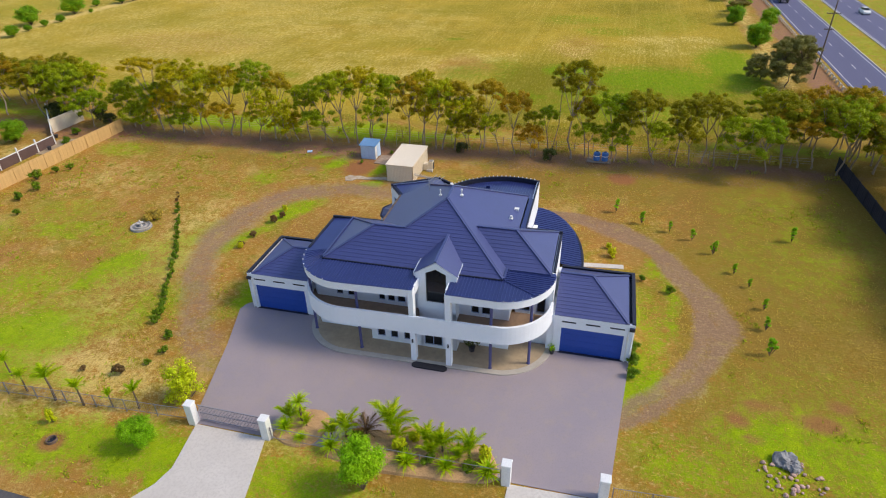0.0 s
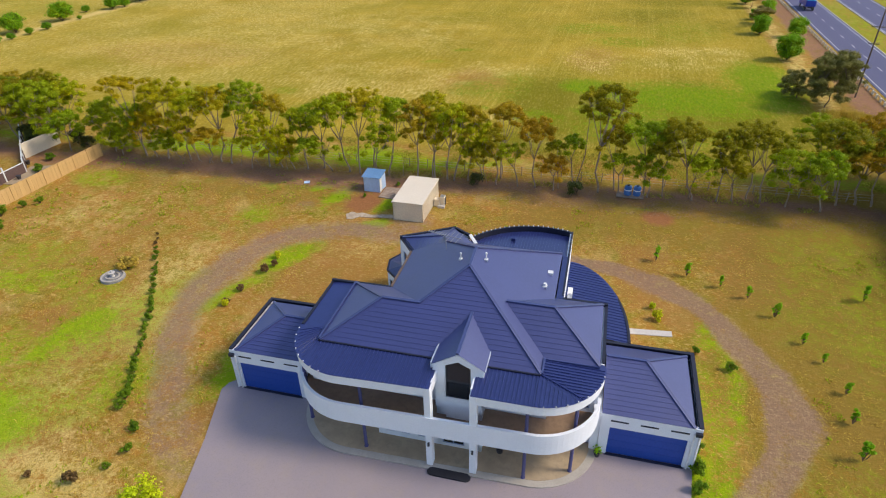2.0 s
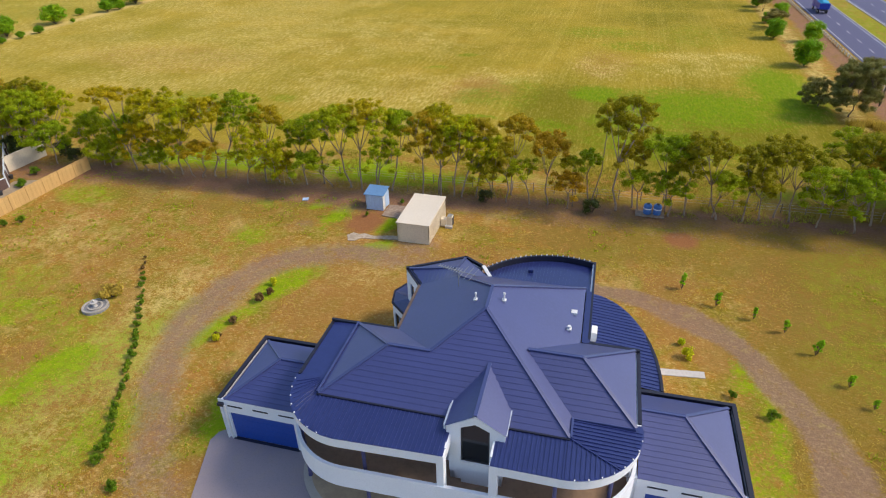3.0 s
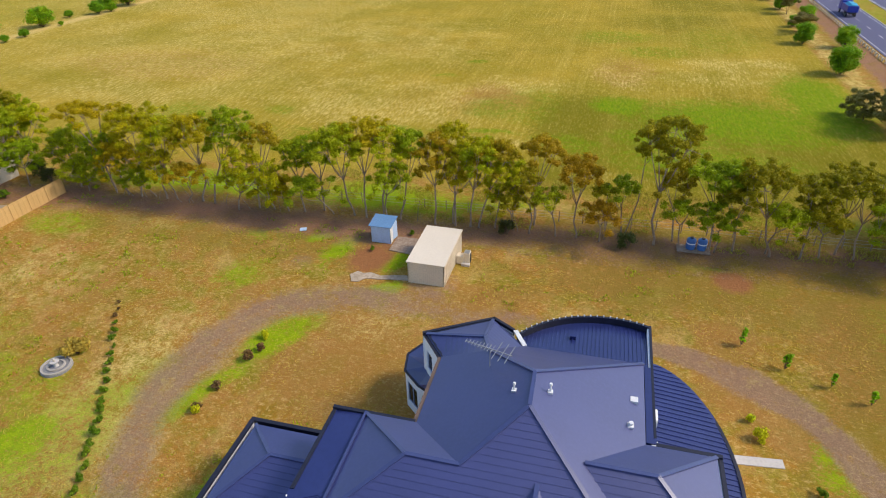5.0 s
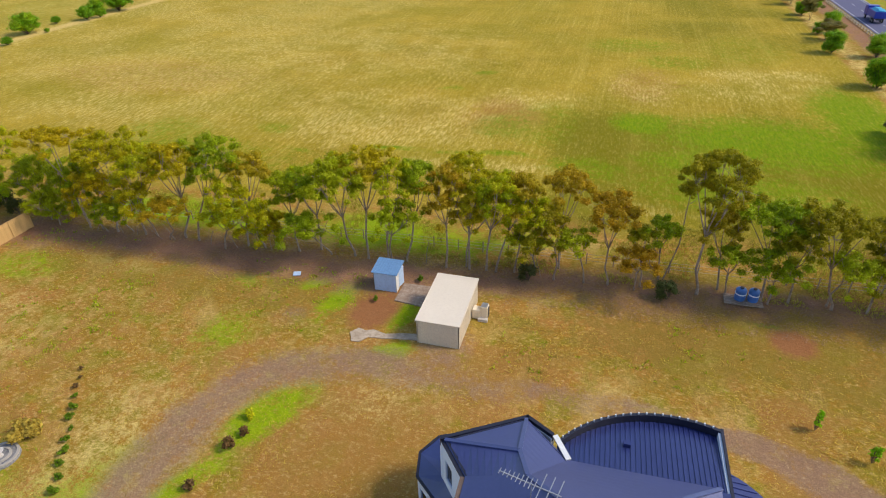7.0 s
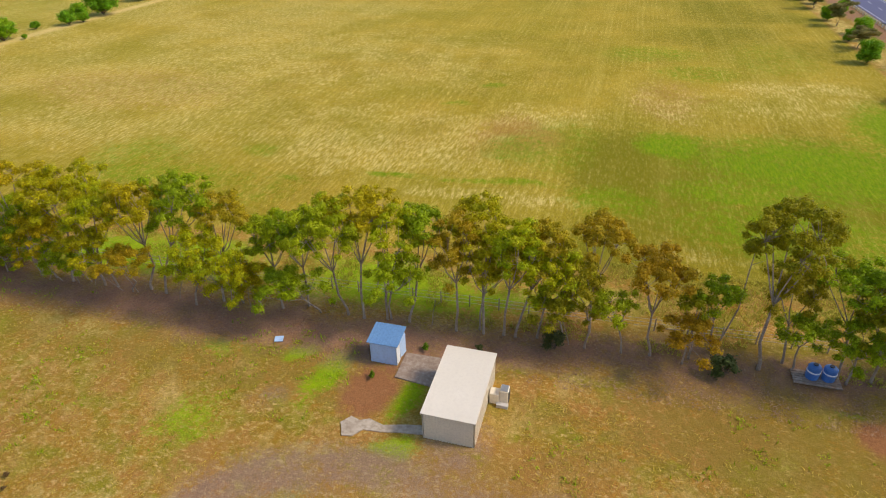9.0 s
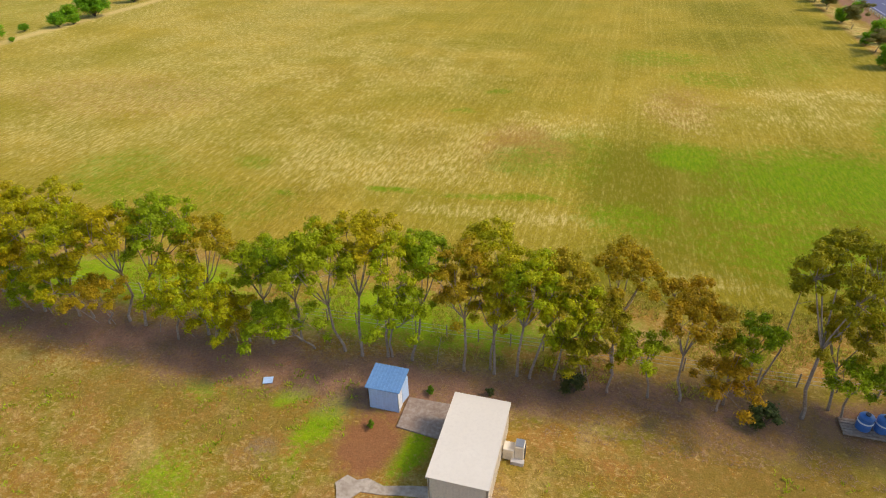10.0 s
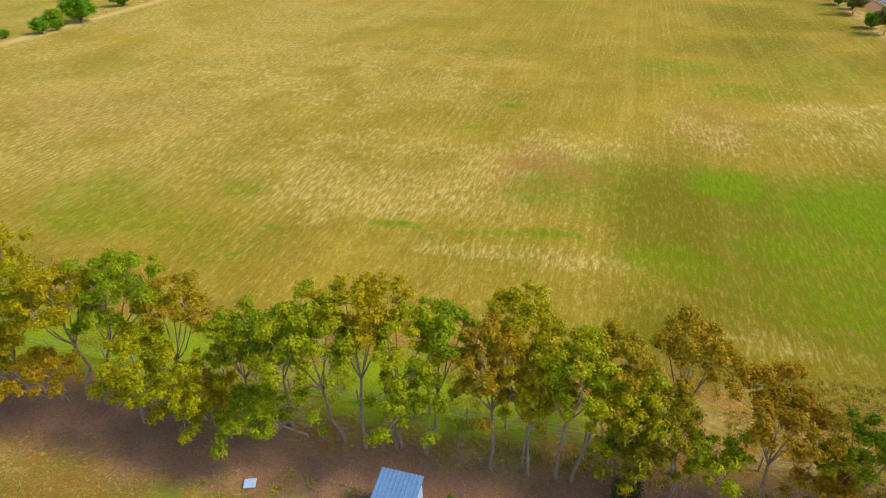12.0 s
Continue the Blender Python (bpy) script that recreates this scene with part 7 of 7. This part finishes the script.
def palm(name, seed, trunk_h, frond_n, frond_l, label, material, droop=0.9, strap=False, rise=40):
    """A feather palm, or a strap-leaved plant: trunk and fronds, each frond a part on one shared mesh."""
    rng = np.random.RandomState(seed)
    t = thing(name, pose(0, 0, -200), label, "palm")
    bm = bmesh.new()
    tube(bm, [(0, 0, -0.1), (0.03, 0.02, trunk_h * 0.5), (0, 0, trunk_h)], [0.085, 0.06, 0.055], 8)
    part("trunk", finish(bm), M_DARKBARK, t)
    v, f = [], []
    n = 7 if strap else 12
    spine = [(frond_l * s / n * (1 - 0.2 * (s / n) ** 2), frond_l * (0.12 * math.sin(s / n * 2.4) - droop * 0.30 * (s / n) ** 2.2)) for s in range(n + 1)]
    for s in range(n):
        (x0, z0), (x1, z1) = spine[s], spine[s + 1]
        w0, w1 = ((0.035 * (1 - 0.9 * s / n), 0.035 * (1 - 0.9 * (s + 1) / n)) if strap else (0.012, 0.01))
        b0 = len(v)
        v += [(x0, -w0, z0), (x0, w0, z0), (x1, w1, z1), (x1, -w1, z1)]
        f.append((b0, b0 + 1, b0 + 2, b0 + 3))
        if s > 0 and not strap:
            ll = 0.26 * frond_l * math.sin(math.pi * min(0.93, (s + 1.5) / (n + 2))) ** 0.6
            for sd in (-1, 1):
                for j in (0.0, 0.34, 0.67):
                    xa, za = x0 + (x1 - x0) * j, z0 + (z1 - z0) * j
                    b0 = len(v)
                    k = 0.8 + 0.3 * rng.rand()
                    v += [(xa, 0, za), (xa + 0.03, 0, za), (xa + 0.75 * ll * k, sd * ll * 0.62 * k, za - 0.35 * ll * k + 0.03 * rng.normal())]
                    f.append((b0, b0 + 1, b0 + 2))
    me = bpy.data.meshes.new("frond")
    me.from_pydata(v, [], f)
    me.materials.append(material)
    for k in range(frond_n):
        o = new("frond", me)
        o.parent = t
        s = 0.7 + 0.45 * rng.rand()
        o.matrix_basis = pose(0, 0, trunk_h - 0.05, rng.uniform(-12, 12), -rise + rng.uniform(-32, 38), k * 137.5 + rng.uniform(-15, 15)) @ Matrix.Diagonal((s, s, s, 1))
    return t


SHRUB = bush("shrub", 31, 1.0, 1.0, 11, 120, M_MIDLEAF, "small dark green shrub", 0.06)
LIME = bush("young_tree", 32, 3.0, 3.6, 30, 170, M_YELLOWLEAF, "lime-yellow young tree with airy branches", 0.085, low=0.2)
FENCEPALM = palm("palm", 45, 1.7, 22, 1.05, "young palm with green heart and yellowing fronds", M_PALM, 0.7, False, 58)
FRESH = bush("young_tree", 33, 2.6, 3.2, 40, 620, M_GREENLEAF, "bright green young leafy tree", 0.052, low=0.3)
DARKB = bush("dark_bush", 34, 2.0, 1.6, 14, 130, M_DARKLEAF, "dark green rounded bush", 0.09)
BROWNB = bush("dry_bush", 35, 1.0, 0.8, 9, 80, M_BROWNLEAF, "dry brown low bush", 0.07)
YELB = bush("yellow_bush", 36, 1.0, 0.7, 9, 80, M_YELLOWLEAF, "low yellow flowering bush", 0.07)
SAPL = bush("sapling", 37, 0.8, 1.9, 11, 60, M_GREENLEAF, "slim green sapling standing on the lawn", 0.08, "saplings along the dirt loop", 0.3)
GOLDB = bush("golden_bush", 38, 1.0, 0.7, 14, 130, M_STRAW, "low golden-brown dry bush beside the fountain", 0.07)
PALM = palm("palm", 41, 0.7, 30, 1.45, "green feather palm with arching fronds", M_PALM, 0.65, False, 56)
YUCCA = palm("cabbage_palm", 42, 1.6, 90, 0.85, "slender cabbage palm with a spiky head", M_PALM, 0.7, True, 25)
SPIKE = palm("spiky_shrub", 43, 0.15, 110, 0.78, "low spiky strap-leaved shrub", M_PALM, 0.6, True, 48)
BROWNPALM = palm("dry_palm", 44, 0.5, 20, 1.5, "spiky palm with dry brown leaves", M_BROWNLEAF, 0.5, False, 40)

put(GOLDB, -49.3, 49.7, 2.2, 1.5, 20)
# hedge of young shrubs in a line
for i in range(27):
    k = i / 26
    x, y = -36.4 - 14.6 * k, 33.6 + 22.6 * k
    x += 0.9 * math.sin(k * 3.0)
    s = 0.72 - 0.36 * k + 0.3 * RNG.rand() if k < 0.85 else 0.35 + 0.2 * RNG.rand()
    o = put(SHRUB if k < 0.9 else BROWNB, x + RNG.uniform(-0.15, 0.15), y, s, s * (1.1 if k < 0.5 else 0.9), RNG.uniform(0, 360))
    tagged(o, group="hedge line")
for x, y, s in ((-34.0, 32.0, 0.9), (-33.3, 30.3, 0.8), (-33.6, 28.8, 0.6), (-72.1, 55.5, 1.6), (-69.5, 53.2, 1.3), (-69.2, 50.1, 1.2), (-66.3, 47.0, 0.9), (-70.2, 59.3, 1.0), (-71.4, 58.1, 1.0), (3.9, 38.3, 1.2), (4.1, 40.2, 0.9), (4.0, 36.9, 1.0), (7.1, 48.9, 0.9), (4.6, 50.5, 0.7)):
    put(SHRUB, x, y, s, s, RNG.uniform(0, 360))
for x, y in ((7.4, 60.6), (9.6, 59.3), (14.1, 51.7), (14.9, 48.4), (14.4, 42.1), (11.4, 56.9), (13.0, 53.7), (19.4, 61.3), (1.7, 63.8), (14.6, 45.4), (4.5, 61.8)):
    s = 0.6 + 0.5 * RNG.rand()
    put(SAPL, x, y, s, s, RNG.uniform(0, 360))
for x, y, s in ((-35.3, 55.1, 1.1), (-36.1, 46.5, 1.0), (1.8, 54.0, 1.4), (1.2, 55.6, 0.9), (-21.8, 46.4, 0.7)):
    put(YELB, x, y, s, s, RNG.uniform(0, 360))
for x, y, s in ((-35.3, 52.5, 1.1), (-35.0, 53.6, 0.9), (-35.9, 49.0, 0.9), (-36.2, 46.9, 0.9), (-35.1, 27.4, 1.2), (-38.2, 26.9, 0.6)):
    put(BROWNB, x, y, s, s, RNG.uniform(0, 360))
for x, y, s in ((-19.4, 76.5, 1.0), (-7.3, 76.6, 1.1), (-19.9, 51.4, 0.7)):
    put(DARKB, x, y, s, s * 0.9, RNG.uniform(0, 360))
put(LIME, -28.0, 26.2, 1.0, 1.0, 0)
put(FRESH, -28.4, 21.6, 0.9, 0.85, 40)
put(FRESH, -12.3, 22.3, 1.2, 1.4, 120)
for x, y, s in ((-37.9, 23.7, 1.35), (-35.4, 23.8, 1.05), (-40.8, 23.9, 0.9), (-31.1, 24.6, 1.0), (-33.1, 24.2, 0.7), (-43.5, 25.0, 0.9)):
    o = put(FENCEPALM, x, y, s, s, RNG.uniform(0, 360))
put(YELB, -36.3, 21.9, 0.9, 1.8, 10)


# garden beds with mulch
def bed(pts, label):
    rng = np.random.RandomState(len(pts))
    b_ = thing("garden_bed", pose(0, 0, 0), label, "garden bed")
    edge = spline(list(pts) + [pts[0]], 5)[:-1]
    cx, cy = edge[:, 0].mean(), edge[:, 1].mean()
    vs, fs = [], []
    rings = ((1.0, 0.0), (0.95, 0.12), (0.7, 0.26), (0.4, 0.32))
    n = len(edge)
    for k, z in rings:
        for ex, ey, *_ in edge:
            vs.append((cx + (ex - cx) * k, cy + (ey - cy) * k, z + (0.05 * rng.rand() if z else -0.1)))
    vs.append((cx, cy, 0.34))
    for r in range(3):
        for i in range(n):
            fs.append((r * n + i, r * n + (i + 1) % n, (r + 1) * n + (i + 1) % n, (r + 1) * n + i))
    for i in range(n):
        fs.append((3 * n + i, 3 * n + (i + 1) % n, 4 * n))
    raw_part("mulch", vs, fs, M_MULCH, b_)
    return b_


bed([(-20.3, 24.8), (-18.8, 24.2), (-17.2, 24.6), (-16.6, 26.4), (-17.4, 27.7), (-19.4, 27.2)], "small mulched garden bed of tan bark chips")
bed([(-16.0, 24.0), (-13.0, 23.7), (-10.0, 23.9), (-6.5, 24.3), (-4.3, 25.0), (-4.5, 26.6), (-5.8, 27.6), (-8.0, 27.3), (-10.4, 28.2), (-12.5, 27.2), (-15.2, 26.4)], "long mulched garden bed of tan bark chips")
for src, x, y, s in ((YUCCA, -18.6, 26.3, 1.2), (SPIKE, -19.4, 25.3, 1.5), (PALM, -19.3, 26.0, 0.95), (PALM, -18.0, 25.9, 0.6), (SPIKE, -17.9, 24.8, 1.0), (SPIKE, -18.9, 26.8, 1.0), (SPIKE, -15.6, 24.6, 1.5), (PALM, -15.0, 25.9, 1.15), (PALM, -15.9, 25.5, 0.8),
                    (BROWNPALM, -13.6, 26.2, 1.05), (PALM, -12.0, 26.8, 1.5), (PALM, -11.4, 26.2, 1.0), (SPIKE, -10.2, 24.6, 1.6), (PALM, -9.3, 26.3, 1.1), (PALM, -8.2, 26.2, 1.15), (PALM, -8.8, 25.6, 0.9), (SPIKE, -7.6, 24.9, 1.5),
                    (PALM, -6.3, 26.2, 1.15), (PALM, -6.9, 25.7, 0.8), (SPIKE, -4.9, 25.2, 1.7), (YELB, -14.2, 24.7, 1.2), (YELB, -5.2, 26.2, 1.5), (YELB, -11.2, 25.6, 1.5), (YELB, -10.4, 26.6, 1.2), (SHRUB, -10.6, 25.0, 1.0), (SHRUB, -8.9, 25.1, 1.0), (SHRUB, -13.9, 25.6, 1.1), (SHRUB, -6.0, 25.3, 1.0)):
    put(src, x, y, s * 1.08, s * 1.05, RNG.uniform(0, 360)).location.z = 0.15
# potted plant by the garage
pp = thing("potted_plant", HOUSE @ pose(8.9, 3.1, 0.02), "small green potted plant by the garage wall", "plant")
bm = bmesh.new()
tube(bm, [(0, 0, 0), (0, 0, 0.32), (0, 0, 0.36)], [0.16, 0.22, 0.24], 12)
part("pot", finish(bm), M_DARKSTEEL, pp)
v, f = leaf_cloud([(0, 0, 0.6)], [0.35], [160], 0.06, np.random.RandomState(3))
raw_part("leaves", v, f, M_GREENLEAF, pp)
pv = thing("porch_plant", HOUSE @ pose(2.6, 1.8, 0.15), "tall leafy plant in the shade of the porch", "plant")
bm = bmesh.new()
tube(bm, [(0, 0, 0), (0, 0, 0.4), (0, 0, 0.45)], [0.2, 0.28, 0.3], 12)
part("pot", finish(bm), M_DARKSTEEL, pv)
v, f = leaf_cloud([(-0.3, 0, 1.0), (0.35, 0.1, 1.1), (0, 0.1, 1.6)], [0.6, 0.55, 0.5], [150, 150, 130], 0.09, np.random.RandomState(4))
raw_part("leaves", v, f, M_DARKLEAF, pv)

# rockery by the front lawn
rk = thing("rockery", pose(13.8, 30.6, 0), "dark grey boulders with pinkish rubble and weeds", "rocks")
for i in range(64):
    big = i < 9
    a, r = RNG.rand() * 6.28, (0.9 if big else 2.0) * RNG.rand() ** 0.5
    bm = bmesh.new()
    bmesh.ops.create_icosphere(bm, subdivisions=2, radius=0.38 + 0.22 * RNG.rand() if big else 0.09 + 0.13 * RNG.rand())
    sq = Vector((1.0, 0.7 + 0.5 * RNG.rand(), 0.5 + 0.4 * RNG.rand()))
    for v in bm.verts:
        v.co = v.co * (0.8 + 0.5 * noise.noise(v.co * 4 + Vector((i, 0, 0)))) * sq
    o = part("boulder" if big else "stone", bm, M_STONE if big else M_ROCK, rk)
    o.matrix_basis = pose(r * math.cos(a), (0.8 * r * math.sin(a)) + (0.3 if big else -0.7), 0.15 if big else 0.05, RNG.uniform(-30, 30), 0, RNG.uniform(0, 360))

ring = thing("fire_ring", pose(-35.0, 20.4, 0), "rusty steel fire ring lying on bare earth", "fire pit")
bm = bmesh.new()
band(bm, arc(0, 0, 0.36, 0.36, 0, 360, 24), -0.03, 0.2, 0.04)
part("band", finish(bm), M_RUST, ring)
bm = bmesh.new()
prism(bm, arc(0, 0, 0.3, 0.3, 0, 345, 23), -0.04, 0.03)
part("ash", finish(bm), M_FLASH, ring, "dark ash")

# roadside and far trees
ROADTREE = gum_variant(51, 6.0, 3.2, 2, 34, 420, low=True, material=M_OLIVELEAF, bark=M_DARKBARK, label="dense dark olive roadside tree", leaf=0.13)
BALLTREE = bush("roadside_tree", 52, 4.4, 4.4, 44, 260, M_LANELEAF, "rounded green roadside tree", 0.12)
for x, y, h in ((33.5, 56.0, 9.0), (33.0, 62.5, 9.5), (33.8, 69.0, 9.0), (33.0, 75.0, 8.5), (33.6, 49.5, 8.5)):
    put(GUMS[int(y) % 7], x, y, 1.25, h / 8, y * 31)
LANEBUSH = bush("lane_bush", 54, 4.4, 4.2, 44, 260, M_LANELEAF, "bright green rounded bush along the lane", 0.12)
row_gum(28.2, 117.0, 0.3, 0.4, 8.4, 3.7, 5.6, 0, 53, leaves=M_OLIVELEAF, bark=M_DARKBARK, label="spreading olive-grey roadside tree with a dark forked trunk")
row_gum(25.0, 121.5, -0.2, 0.2, 4.4, 2.5, 3.6, 0, 54, leaves=M_OLIVELEAF, bark=M_DARKBARK, label="low dark olive roadside tree beside a larger one")
for x, y, s in ((25.9, 169.0, 1.0), (27.7, 146.2, 1.2), (33.0, 166.8, 1.0), (27.0, 186.0, 0.6), (-88.0, 49.0, 1.4), (-86.5, 66.0, 0.8), (-90.0, 60.0, 1.5)):
    put(BALLTREE, x, y, s, s, RNG.uniform(0, 360))
for i in range(16):
    put(BALLTREE if i % 3 else ROADTREE, 28.5 + RNG.uniform(-2, 4), 180 + i * 7 + RNG.uniform(-2, 2), 0.6 + 0.4 * RNG.rand(), 0.6 + 0.4 * RNG.rand(), RNG.uniform(0, 360))
for x, y, s in ((-157.4, 137.6, 1.55), (-157.2, 153.0, 1.6), (-152.0, 142.4, 0.6), (-150.0, 124.6, 0.9), (-151.6, 131.0, 0.5), (-152.0, 136.8, 0.55), (-155.5, 171.0, 1.1), (-156.2, 184.0, 2.1), (-158.4, 178.0, 1.3), (-154.2, 174.5, 0.8), (-160.0, 165.0, 0.6), (-153.6, 155.5, 0.35), (-161.0, 205.0, 1.6), (-157.0, 218.0, 1.0)):
    put(LANEBUSH, x, y, s, s * 0.75, RNG.uniform(0, 360))
for x, y, q in ((-83.6, 54.6, 1.2), (-84.5, 58.6, 0.8)):
    put(LANEBUSH, x, y, q, q, x * 40)
for x, y, q in ((-84.5, 76.8, 1.7), (-86.0, 74.5, 1.4), (-80.5, 76.5, 1.3), (-77.5, 75.6, 1.1), (-88.5, 76.0, 1.6)):
    put(DARKB, x, y, q, q, x * 40)
put(SHRUB, -78.0, 66.8, 1.7, 1.2, 30)
put(SHRUB, -79.6, 70.6, 1.5, 1.1, 70)
put(DARKB, -25.0, 74.8, 0.35, 0.35, 0)
put(SHRUB, -29.0, 73.9, 0.7, 0.6, 0)
put(SHRUB, -31.9, 70.0, 0.6, 0.6, 0)


# ---- grass ----
def tufts(name, pts, h, m, label, rng):
    """Loose tufts of blades in one mesh."""
    n = len(pts)
    vs = np.zeros((n * 3, 3, 3))
    for k in range(3):
        a = rng.rand(n) * 6.28
        w = 0.02 + 0.025 * rng.rand(n)
        hh = h * (0.5 + rng.rand(n))
        lean = (rng.rand(n) - 0.5) * 0.5
        base = np.stack([pts[:, 0] + rng.normal(size=n) * 0.06, pts[:, 1] + rng.normal(size=n) * 0.06, np.full(n, -0.06)], 1)
        d = np.stack([np.cos(a), np.sin(a), np.zeros(n)], 1)
        e = np.stack([-np.sin(a), np.cos(a), np.zeros(n)], 1)
        vs[k::3, 0] = base - d * w[:, None]
        vs[k::3, 1] = base + d * w[:, None]
        vs[k::3, 2] = base + e * lean[:, None] + np.array([0, 0, 1.0]) * hh[:, None]
    v = vs.reshape(-1, 3)
    ob = raw_part(name, v.tolist(), np.arange(len(v)).reshape(-1, 3).tolist(), m)
    return tagged(ob, label, "grass", kind="stuff")


def open_ground(p):
    """Keeps points off paving, house, beds and tracks."""
    x, y = p[:, 0], p[:, 1]
    u = (x + 11.2) * math.cos(radians(1.3)) + (y - 34.8) * math.sin(radians(1.3))
    v = -(x + 11.2) * math.sin(radians(1.3)) + (y - 34.8) * math.cos(radians(1.3))
    ok = ~((u > -19.6) & (u < 15.4) & (v > -11.5) & (v < 10.8)) & ~((u > -11) & (u < 11) & (v > 3) & (v < 21))
    ok &= near_path(x, y, LEFT_TRACK, LEFT_WIDTH) < 0.25
    ok &= near_path(x, y, RIGHT_TRACK, RIGHT_WIDTH) < 0.25
    ok &= ~((x > -33) & (x < -21) & (y > 64) & (y < 74))
    ok &= ~((x > -28) & (x < -18) & (y < 25)) & ~((x > -5) & (x < 5) & (y < 26))
    return p[ok]


def straw(name, pts, length, m, label, rng, swing=None):
    """Fallen straw: narrow blades lying nearly flat, one mesh."""
    n = len(pts)
    a, tilt, ln = rng.rand(n) * 6.28, rng.uniform(0.05, 0.4, n), length * (0.5 + rng.rand(n))
    if swing:
        a = 1.571 + rng.normal(size=n) * swing + 3.1416 * rng.randint(0, 2, n)
        tilt = tilt * 0.5
    d = np.stack([np.cos(a), np.sin(a), tilt], 1)
    e = np.stack([-np.sin(a), np.cos(a), np.zeros(n)], 1) * 0.02
    base = np.stack([pts[:, 0], pts[:, 1], np.full(n, -0.03)], 1)
    v = np.stack([base - e, base + e, base + d * ln[:, None]], 1).reshape(-1, 3)
    ob = raw_part(name, v.tolist(), np.arange(3 * n).reshape(-1, 3).tolist(), m)
    return tagged(ob, label, "grass", kind="stuff")


g = np.random.RandomState(5)
pts = np.stack([g.uniform(-74, 29, 150000), g.uniform(17, 71, 150000)], 1)
clump = lattice(pts[:, 0] / 1.1, pts[:, 1] / 1.1, 9) * lattice(pts[:, 0] / 9, pts[:, 1] / 9, 10)
pts = open_ground(pts[clump > g.uniform(0.1, 0.6, len(pts))])
straw("dry_grass", pts[(pts[:, 1] > 24.5)], 0.27, M_STRAW, "fallen dry straw-coloured grass on the lawn", g)
pts = np.stack([g.uniform(-78, 26, 26000), g.uniform(-3.6, 3.2, 26000)], 1)
pts[:, 1] += 75.4 + 0.036 * (pts[:, 0] + 35)
pts = open_ground(pts)
straw("leaf_litter", pts[lattice(pts[:, 0] / 0.8, pts[:, 1] / 0.8, 14) > 0.35], 0.24, M_LITTER, "fallen bark strips and leaves under the gum trees", g)
pts = np.stack([g.uniform(-80, 28, 30000), g.uniform(78, 90, 30000)], 1)
tufts("long_grass", pts[lattice(pts[:, 0] / 3, pts[:, 1] / 3, 4) > np.where(pts[:, 0] < -14, 0.72, 0.5)], 0.2, M_LONGGRASS, "long yellow-green grass behind the tree row", g)

pts = np.stack([g.uniform(27, 35, 7000), g.uniform(98, 114, 7000)], 1)
tufts("tall_grass", pts[lattice(pts[:, 0] / 2, pts[:, 1] / 2, 6) > 0.45], 0.8, M_STRAW, "tall golden dry grass by the road embankment", g)

pts = np.stack([g.uniform(-73, 28, 60000), g.uniform(18, 74, 60000)], 1)
weedy = lattice(pts[:, 0] / 0.7, pts[:, 1] / 0.7, 31) * lattice(pts[:, 0] / 6, pts[:, 1] / 6, 32)
tufts("weeds", open_ground(pts[weedy > 0.58]), 0.16, M_WEED, "low green weeds in clumps on the dry lawn", g)

# cut stalks left in rows over the field
pts = np.stack([(1.571 + 6.283 * np.floor(g.uniform(-66, 24, 120000))) / 5.46 + g.normal(size=120000) * 0.42, 88 + 92 * g.rand(120000) ** 1.2], 1)
thin = lattice(pts[:, 0] / 14 + 7, pts[:, 1] / 9, 15) * (0.35 + 1.1 * lattice(pts[:, 0] / 0.9, pts[:, 1] / 14, 23)) * lattice(pts[:, 0] / 3.5, pts[:, 1] / 8, 16)
thin = thin * np.clip((-25 - pts[:, 0]) / 10 + 0.7 * (pts[:, 1] > 136), 0.0, 1.0)
pts = pts[thin > g.uniform(0.08, 0.5, len(pts))]
straw("stubble", pts, 0.5, M_STRAW, "pale cut stalks lying in rows across the mown field", g, 0.25)

spare = [o for o in scene.objects if o.parent is None and o.type == "EMPTY" and o.location.z < -100]
spare = [q for o in spare for q in (*o.children_recursive, o)]
for q in spare:
    bpy.data.objects.remove(q)
